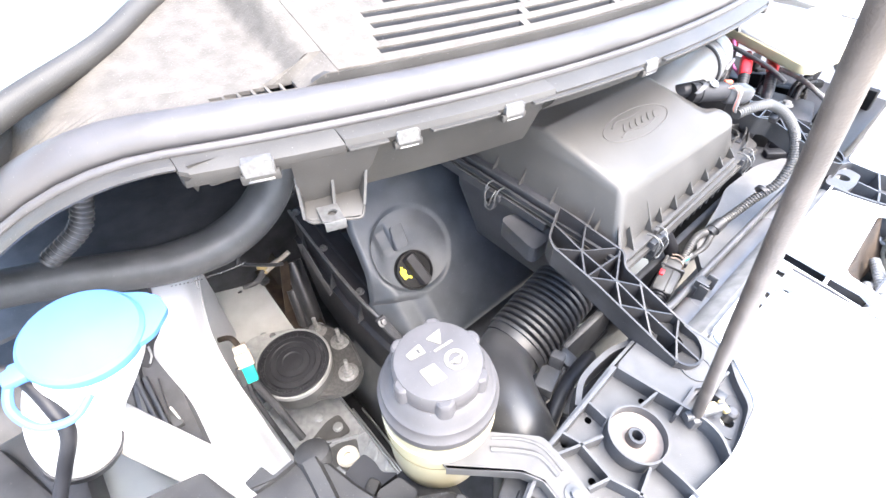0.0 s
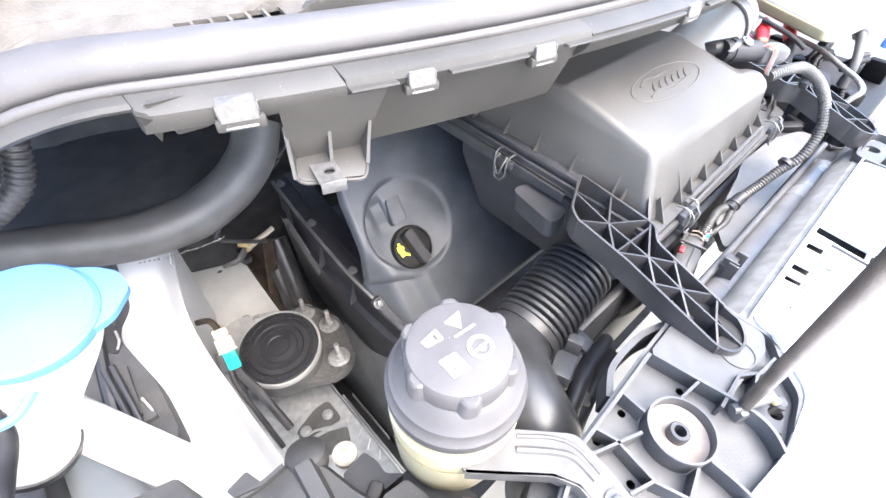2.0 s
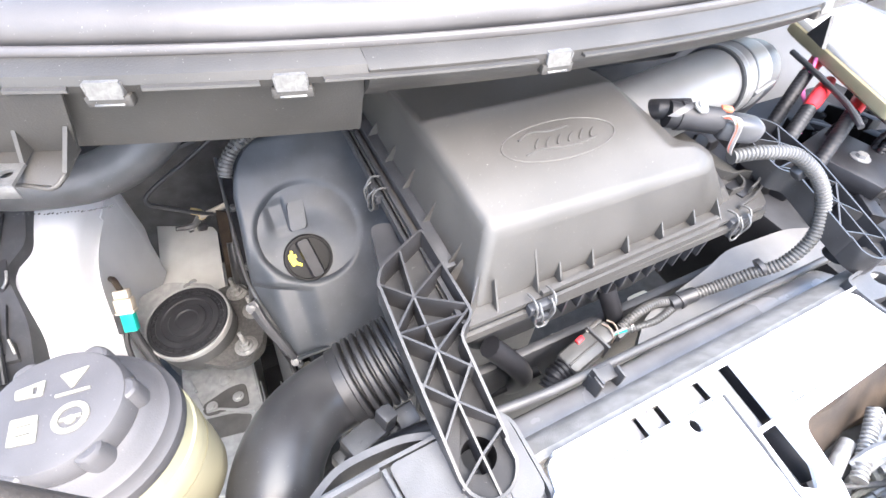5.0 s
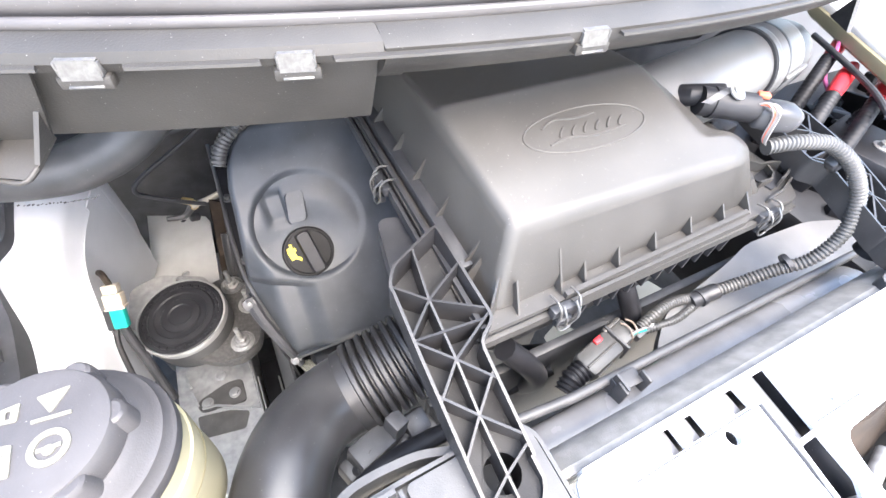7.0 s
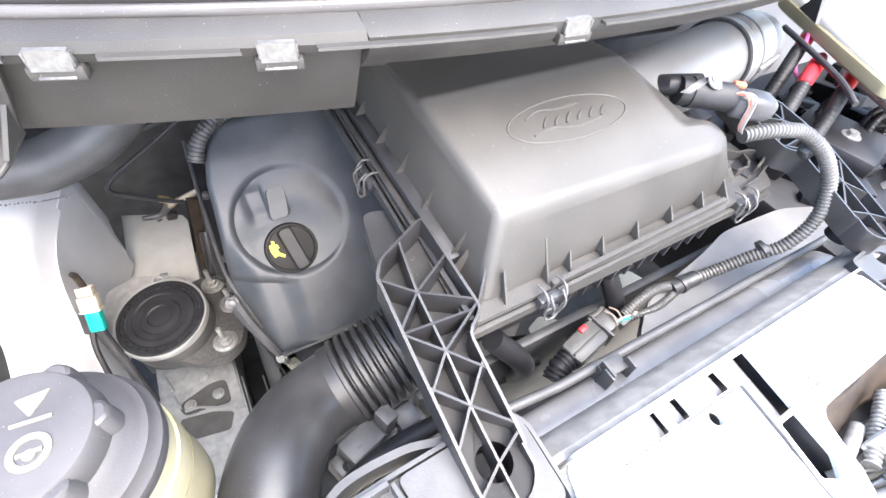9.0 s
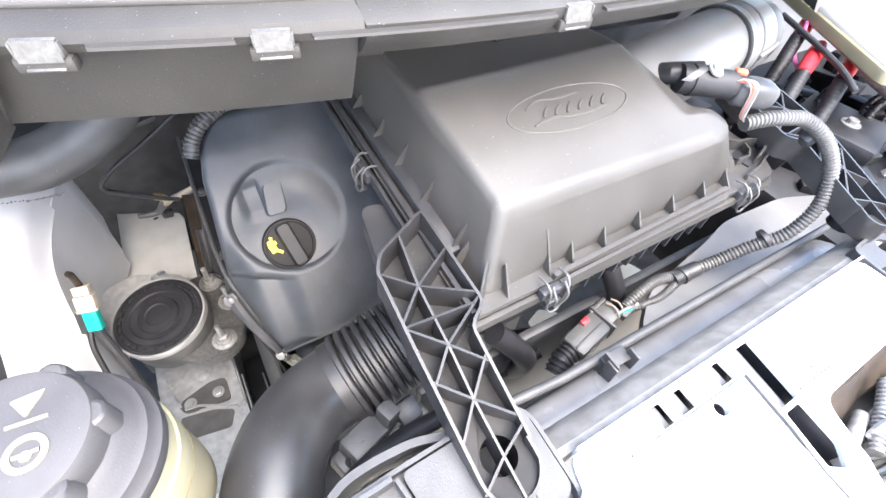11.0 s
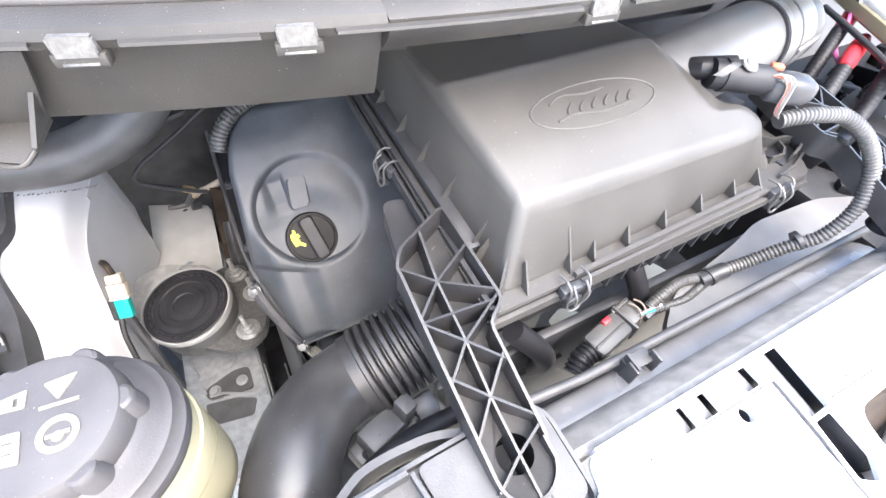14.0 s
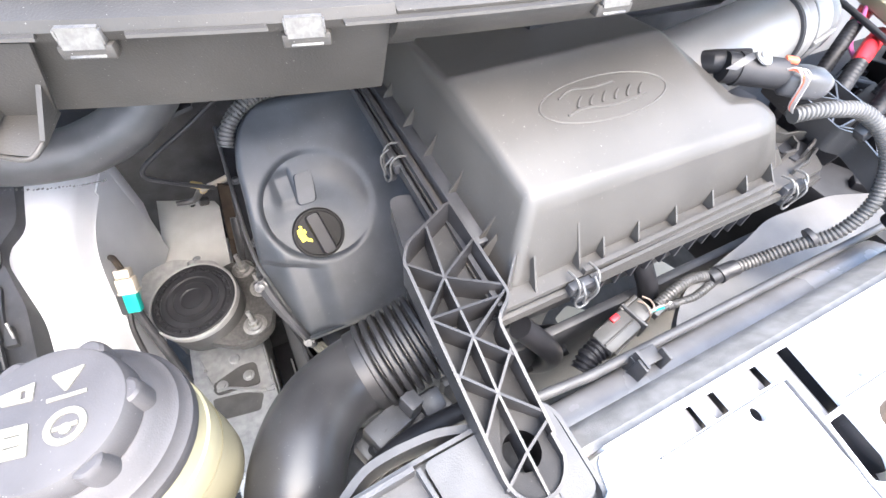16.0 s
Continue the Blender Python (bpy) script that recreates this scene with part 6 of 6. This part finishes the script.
for x in spots:
    m = pose(x, cowl_y(x) - 0.001, 1.0195, 0, 0, math.degrees(math.atan(0.72 * (x - 0.18)))) @ Matrix.Scale(0.85, 4)
    first = cowl_clip(m) if first is None else (copy_thing(first, m), first)[1]

tab = thing("cowl_bracket", (-0.31, 0.17, 0.95), "grey plastic cowl bracket with ribs and a drilled foot", "bracket")
part("web", sheet([[(-0.330, 0.172, 1.020), (-0.297, 0.160, 1.020), (-0.264, 0.150, 1.020)], [(-0.328, 0.176, 0.996), (-0.300, 0.166, 0.996), (-0.271, 0.158, 0.996)], [(-0.325, 0.180, 0.976), (-0.302, 0.173, 0.9755), (-0.278, 0.166, 0.975)]], 0.003), M_TRAY, tab)
part("foot", sheet([[(-0.325, 0.180, 0.976), (-0.302, 0.173, 0.9755), (-0.278, 0.166, 0.975)], [(-0.333, 0.164, 0.971), (-0.312, 0.155, 0.971), (-0.287, 0.146, 0.970)], [(-0.328, 0.158, 0.968), (-0.312, 0.150, 0.968), (-0.293, 0.140, 0.967)]], 0.003), M_TRAY, tab)
part("foot_lip", tube(smooth_path([(-0.333, 0.165, 0.970), (-0.329, 0.157, 0.968), (-0.312, 0.149, 0.967), (-0.296, 0.140, 0.966), (-0.288, 0.146, 0.969)], 5), 0.0014, 8), M_TRAY, tab)
part("spring_nut", plate([(-0.322, 0.164), (-0.306, 0.158), (-0.311, 0.138), (-0.327, 0.144)], [ring(-0.3150, 0.1505, 0.0040, 14)], 0.9735, 0.9755), M_CLIP, tab, "square zinc spring nut")
part("nut_lip", box((-0.3185, 0.1405, 0.9700), (0.017, 0.0016, 0.009), 0.0005, pose(0, 0, 0, 0, 0, -20)), M_CLIP, tab)
for a, b, c in (((-0.3275, 0.177, 1.001), (-0.3255, 0.178, 0.976), (-0.3345, 0.162, 0.971)), ((-0.3010, 0.166, 1.000), (-0.3020, 0.172, 0.977), (-0.3080, 0.158, 0.974)), ((-0.2730, 0.158, 1.000), (-0.2785, 0.165, 0.976), (-0.2870, 0.146, 0.971))):
    part("rib", fin(a, b, c, 0.0024), M_TRAY, tab)
stub = thing("cowl_stub", (-0.385, 0.18, 0.99), "small ribbed plastic stub under the cowl edge", "bracket")
part("web", sheet([[(-0.3925, 0.197, 1.031), (-0.352, 0.191, 1.031)], [(-0.3880, 0.1985, 1.0165), (-0.354, 0.195, 1.0180)]], 0.003), M_TRAY, stub)
part("rib", fin((-0.4000, 0.188, 1.033), (-0.3907, 0.2117, 1.0012), (-0.3870, 0.1985, 1.0190), 0.0035), M_TRAY, stub)
part("foot", box((-0.372, 0.204, 1.011), (0.022, 0.012, 0.010), 0.003, pose(0, 0, 0, 10, 0, -8)), M_TRAY, stub)

solo("drain_hose", corrugated(smooth_path([(-0.452, 0.31, 1.01), (-0.459, 0.31, 0.984), (-0.468, 0.31, 0.96), (-0.480, 0.31, 0.944), (-0.510, 0.315, 0.925)], 8), 0.009, 0.005), M_BLACK, "black corrugated drain hose hanging under the cowl end", "hose")

# ---- bulkhead ----
bulk = thing("bulkhead", (0.18, 0.6, 0.2), "dark sound-deadened bulkhead with a rounded ledge", "bulkhead", kind="structure")
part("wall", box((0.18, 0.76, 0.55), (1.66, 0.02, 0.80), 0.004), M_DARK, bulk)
part("plenum_back", swept([(0.44, 0.80), (0.44, 1.05), (0.45, 1.05), (0.45, 0.80)], -0.70, 1.0, 40), M_DARK, bulk)
lp2 = smooth_path([(-0.80, 0.415, 0.905), (-0.65, 0.418, 0.870), (-0.58, 0.42, 0.847), (-0.529, 0.42, 0.827), (-0.444, 0.42, 0.787), (-0.386, 0.42, 0.777), (-0.350, 0.42, 0.781), (-0.309, 0.424, 0.795), (-0.273, 0.434, 0.819), (-0.250, 0.45, 0.850)], 6)
part("ledge", tube(lp2, lambda t: 0.021 + 0.008 * min(1, max(0, t - 0.40) / 0.35), 24), M_FRAME, bulk, "rounded grey bulkhead ledge")
part("ledge_top", plate([(-0.80, 0.41), (-0.30, 0.42), (-0.24, 0.44), (-0.24, 0.75), (-0.80, 0.75)], [], 0.785, 0.790), M_DARK, bulk)
bars = random.Random(9)
for k in range(30):
    s = 24 + 0.4 * k
    n = int(s)
    q = lp2[n].lerp(lp2[n + 1], s - n) + Vector((0, -0.023 - 0.00024 * k, -0.020 - 0.00024 * k + bars.uniform(-0.0008, 0.0008)))
    part("print_bar", box(q, (bars.uniform(0.0016, 0.0040), 0.0008, bars.uniform(0.0008, 0.0022)), 0.0002, pose(0, 0, 0, -42, -14 if k < 17 else -22, 0)), M_LOOM, bulk)
cab = thing("bulkhead_cable", (-0.33, 0.5, 0.6), "thin black cable with a brass end along the bulkhead", "cable")
part("cable", tube(smooth_path([(-0.20, 0.50, 0.765), (-0.26, 0.50, 0.725), (-0.33, 0.50, 0.682), (-0.345, 0.50, 0.66), (-0.33, 0.505, 0.64), (-0.29, 0.52, 0.60), (-0.27, 0.53, 0.58)], 7), 0.0035, 8), M_BLACK, cab)
part("brass_end", lathe([(0.006, 0), (0.008, 0.003), (0.008, 0.012), (0.005, 0.018)], (-0.297, 0.575, 0.542), 12, pose(0, 0, 0, 30, 30, 0)), M_BRASS, cab)
part("rusty_strap", loft([[(-0.267, 0.56, 0.560), (-0.250, 0.56, 0.548), (-0.281, 0.56, 0.366), (-0.297, 0.56, 0.380)], [(-0.267, 0.564, 0.560), (-0.250, 0.564, 0.548), (-0.281, 0.564, 0.366), (-0.297, 0.564, 0.380)]]), M_CARD, cab, "rusty brown flat strap")
part("pale_link", box((-0.266, 0.58, 0.546), (0.038, 0.004, 0.011), 0.001, pose(0, 0, 0, 0, -10, 0)), M_STEEL, cab)

# ---- right side of the bay ----
bres = thing("coolant_reservoir", (0.75, 0.15, 0.83), "milky cream fluid reservoir with a ribbed cap", "reservoir")
rp = [(0.715, 0.295), (0.580, 0.050), (0.590, 0.032), (0.70, 0.016), (0.86, 0.03), (0.90, 0.30)]
part("tank", loft([[(x, y, z) for x, y in rounded([tuple(Vector(q) * (1 - s) + Vector((0.74, 0.15)) * s) for q in rp], 0.012)] for s, z in ((0.05, 0.862), (0.0, 0.866), (0.0, 0.876), (0.012, 0.880), (0.04, 0.882))]), M_CREAM, bres)
part("lid", loft([[(x, y, z) for x, y in rounded([tuple(Vector(q) * (1 - s) + Vector((0.74, 0.15)) * s) for q in rp], 0.012)] for s, z in ((0.05, 0.880), (0.05, 0.886), (0.08, 0.890))]), M_WHITE, bres)
part("cap", lathe([(0.030, 0.0), (0.030, 0.022), (0.026, 0.026), (0.0, 0.026)], (0.80, 0.10, 0.889), 28, None, (True, False)), M_WHITE, bres)
for k in range(14):
    a = 2 * math.pi * k / 14
    part("cap_rib", box((0.80 + 0.030 * math.cos(a), 0.10 + 0.030 * math.sin(a), 0.900), (0.004, 0.005, 0.020), 0.001, pose(0, 0, 0, 0, 0, math.degrees(a))), M_WHITE, bres)
part("fin", fin((0.640, 0.190, 0.888), (0.668, 0.235, 0.888), (0.660, 0.215, 0.925), 0.006), M_BLACK, bres)
leads = thing("battery_leads", (0.6, 0.14, 0.80), "red-sleeved battery leads with a pink wire", "cable")
for o, q in (((0.566, 0.128, 0.840), 1), ((0.628, 0.098, 0.836), 0), ((0.640, 0.190, 0.85), 0)):
    o, w = Vector(o), Vector((0.095, 0.035, 0.006))
    part("red_sleeve", tube([o, o + w * 0.2, o + w * 0.7, o + w], lambda t: 0.0085 + 0.004 * math.sin(3.1 * t), 12), M_RED, leads)
    part("black_sleeve", corrugated([o - w * 0.02, o - w * 0.4 + Vector((0, -0.002, -0.016)), o - w * 0.9 + Vector((0, -0.006, -0.06))], 0.0105, 0.006, 0.05), M_CAP, leads)
part("pink_wire", tube(smooth_path([(0.68, 0.21, 0.866), (0.639, 0.187, 0.860), (0.628, 0.183, 0.846), (0.612, 0.165, 0.834), (0.594, 0.142, 0.827), (0.575, 0.120, 0.80)], 6), 0.0030, 8), M_PINK, leads)
part("black_lead", tube(smooth_path([(0.655, 0.235, 0.862), (0.625, 0.165, 0.860), (0.59, 0.098, 0.858), (0.57, 0.06, 0.850)], 6), 0.0042, 10), M_BLACK, leads)
batt = thing("battery_tray", (0.62, 0.10, 0.5), "black battery and fuse tray crowded with connectors", "battery")
part("case", box((0.73, 0.10, 0.61), (0.52, 0.36, 0.24), 0.01), M_CAP, batt)
part("cover", box((0.63, 0.06, 0.775), (0.13, 0.12, 0.03), 0.008, pose(0, 0, 0, 0, 5, 12)), M_CAP, batt)
part("bolt", hexbolt(Vector((0.625, 0.049, 0.791)), 0.008, 0.008), M_STEEL, batt)
rng = random.Random(11)
for k in range(44):
    x, y = rng.uniform(0.48, 0.94), rng.uniform(-0.06, 0.22)
    t = rng.uniform(0.015, 0.05)
    part("connector", box((x, y, 0.725 + t / 2), (rng.uniform(0.02, 0.055), rng.uniform(0.016, 0.04), t), 0.004, pose(0, 0, 0, rng.uniform(-12, 12), rng.uniform(-12, 12), rng.uniform(0, 90))), (M_JET, M_CAP, M_JET, M_CAP, M_BLACK)[k % 5], batt)
for k in range(6):
    x, y = rng.uniform(0.50, 0.80), rng.uniform(-0.03, 0.12)
    part("lead", corrugated(smooth_path([(x, y, 0.74), (x + 0.03, y + 0.02, 0.80), (x + 0.08, y + 0.01, 0.805), (x + 0.13, y + 0.04, 0.76)], 5), 0.006, 0.005), M_CAP, batt)
solo("coolant_pipe", tube(smooth_path([(0.715, 0.11, 0.82), (0.69, 0.055, 0.82), (0.64, 0.005, 0.82), (0.600, -0.032, 0.82), (0.572, -0.047, 0.816), (0.560, -0.042, 0.805), (0.555, -0.035, 0.79)], 7), 0.0046, 12), M_STEEL, "bent grey pipe across the battery side", "pipe")
far_rim = rounded([(0.314, -0.094), (0.372, -0.090), (0.402, -0.100), (0.398, -0.137), (0.410, -0.184), (0.393, -0.210), (0.352, -0.211), (0.331, -0.188), (0.319, -0.158), (0.313, -0.127)], 0.008, 3)
far_car = thing("headlamp_carrier", (0.36, -0.15, 0.79), "ribbed dark grey plastic headlamp carrier beside the latch opening", "car part", "headlamp carriers")
part("floor", plate(far_rim, [ring(0.3600, -0.1060, 0.009, 20), ring(0.372, -0.160, 0.004, 12)], 0.806, 0.810), M_FRAME, far_car)
part("rim", wall(far_rim, 0.003, 0.800, 0.832, closed=True), M_FRAME, far_car)
part("arm_pad", plate(rounded([(0.317, -0.096), (0.371, -0.092), (0.392, -0.104), (0.386, -0.122), (0.352, -0.124), (0.320, -0.119)], 0.006), [ring(0.3600, -0.1060, 0.009, 20)], 0.810, 0.826), M_FRAME, far_car)
for line in ([(0.352, -0.124), (0.3475, -0.151), (0.3470, -0.186), (0.352, -0.210)], [(0.3185, -0.156), (0.3475, -0.151), (0.398, -0.138)], [(0.3470, -0.186), (0.408, -0.182)]):
    part("rib", wall([Vector(p) for p in line], 0.0026, 0.808, 0.832), M_FRAME, far_car)
filler = thing("filler_pipe", (0.80, 0.03, 0.82), "pale grey elbow pipe with a blue plug", "pipe")
part("elbow", tube(smooth_path([(0.692, -0.012, 0.770), (0.700, -0.006, 0.815), (0.74, 0.010, 0.838), (0.80, 0.030, 0.846), (0.86, 0.055, 0.846), (0.90, 0.09, 0.83)], 6), 0.008, 16), M_FRAME, filler)
part("clamp", tube([(0.762, 0.018, 0.841), (0.772, 0.021, 0.842)], 0.0125, 16), M_STEEL, filler)
part("blue_plug", lathe([(0.010, 0.0), (0.010, 0.014), (0.008, 0.018), (0.0, 0.018)], (0.745, -0.030, 0.838), 16), M_BLUE, filler, "small blue plug")
rwing = thing("far_inner_wing", (0.90, 0.2, 0.3), "silver painted inner wing on the far side", "car panel", kind="structure")
part("ledge", sheet([[(1.0, y, 0.40) for y in (-0.1, 0.2, 0.6)], [(1.0, y, 0.68) for y in (-0.1, 0.2, 0.6)], [(1.01, y, 0.70) for y in (-0.1, 0.2, 0.6)], [(1.02, y, 0.86) for y in (-0.1, 0.2, 0.6)]], 0.003), M_APRON, rwing)
lwing = thing("near_wing", (-0.68, 0.2, 0.3), "silver painted outer wing on the near side", "car panel", kind="structure")
part("skin", sheet([[(-0.80, y, 0.60) for y in (0.0, 0.3, 0.7)], [(-0.83, y, 0.85 + 0.08 * y) for y in (0.0, 0.3, 0.7)], [(-0.87, y, 0.86 + 0.08 * y) for y in (0.0, 0.3, 0.7)], [(-0.95, y, 0.6) for y in (0.0, 0.3, 0.7)], [(-0.95, y, 0.2) for y in (0.0, 0.3, 0.7)]], 0.003), M_PAINT, lwing)
far = thing("far_wing", (1.05, 0.2, 0.3), "silver painted outer wing on the far side", "car panel", kind="structure")
part("skin", sheet([[(1.02, y, 0.86 + 0.08 * y) for y in (-0.1, 0.3, 0.7)], [(1.08, y, 0.85) for y in (-0.1, 0.3, 0.7)], [(1.14, y, 0.6) for y in (-0.1, 0.3, 0.7)], [(1.14, y, 0.2) for y in (-0.1, 0.3, 0.7)]], 0.003), M_PAINT, far)

# hoses low in the bay
low = thing("coolant_hoses", (-0.05, -0.02, 0.5), "black coolant hoses and pipes low in the bay", "hose")
for k, pts in enumerate(([(-0.02, 0.02, 0.76), (0.02, 0.0, 0.70), (0.03, 0.03, 0.60), (0.02, 0.10, 0.5)], [(0.14, 0.03, 0.76), (0.15, 0.0, 0.70), (0.13, 0.03, 0.62), (0.10, 0.10, 0.5)], [(-0.16, -0.01, 0.62), (-0.10, 0.01, 0.60), (-0.02, 0.02, 0.62), (0.06, 0.01, 0.66)])):
    part("hose", tube(smooth_path(pts, 7), (0.012, 0.011, 0.008)[k], 12), M_CAP, low)
for pts, r in (([(-0.25, -0.055, 0.70), (-0.20, -0.035, 0.735), (-0.15, -0.020, 0.735), (-0.08, -0.010, 0.70)], 0.0085), ([(-0.23, -0.07, 0.62), (-0.18, -0.045, 0.66), (-0.12, -0.03, 0.665), (-0.05, -0.02, 0.64)], 0.010), ([(-0.20, -0.015, 0.56), (-0.19, -0.025, 0.64), (-0.165, -0.020, 0.70), (-0.13, 0.0, 0.715)], 0.007)):
    part("hose", tube(smooth_path(pts, 7), r, 14), M_CAP, low)
part("sensor_block", join(box((-0.163, 0.000, 0.722), (0.042, 0.024, 0.022), 0.003, pose(0, 0, 0, 0, 10, 20)), box((-0.139, 0.006, 0.733), (0.015, 0.017, 0.026), 0.002, pose(0, 0, 0, 0, 10, 20)), box((-0.186, -0.007, 0.712), (0.017, 0.019, 0.017), 0.002, pose(0, 0, 0, 0, 10, 20))), M_FRAME, low, "grey sensor plug below the bellows")
part("bracket", join(box((-0.14, -0.02, 0.66), (0.05, 0.03, 0.03), 0.005, pose(0, 0, 0, 0, 15, 30)), box((-0.115, 0.0, 0.70), (0.03, 0.02, 0.02), 0.004, pose(0, 0, 0, 10, 0, 20))), M_BOX, low)

# added tray that blocks the bright ground; cuts leave pale patches of it
tray = thing("undertray", (0.1, 0.3, 0.2), "black tray added below the bay to block the bright ground", "undertray", kind="structure")
cuts = [rounded([(x + r * math.cos(1.26 * k + 7 * x), y + 0.8 * r * math.sin(1.26 * k + 7 * x)) for k in range(5)], 0.01, 2) for x, y, r in ((0.675, 0.200, 0.06), (0.376, 0.194, 0.05), (0.205, 0.155, 0.045), (0.290, 0.085, 0.035), (0.045, 0.100, 0.03), (-0.105, 0.114, 0.025), (-0.180, 0.128, 0.022), (-0.364, 0.250, 0.03))]
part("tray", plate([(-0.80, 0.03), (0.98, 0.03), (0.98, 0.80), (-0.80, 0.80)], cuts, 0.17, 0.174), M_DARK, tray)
part("arch_liner", plate(rounded([(-0.90, -0.02), (-0.585, 0.0), (-0.575, 0.30), (-0.56, 0.76), (-0.90, 0.76)], 0.03), [], 0.0, 0.004, lambda x, y: 0.58 + 0.10 * math.sin(9 * y) * math.cos(7 * x)), M_DARK, tray)
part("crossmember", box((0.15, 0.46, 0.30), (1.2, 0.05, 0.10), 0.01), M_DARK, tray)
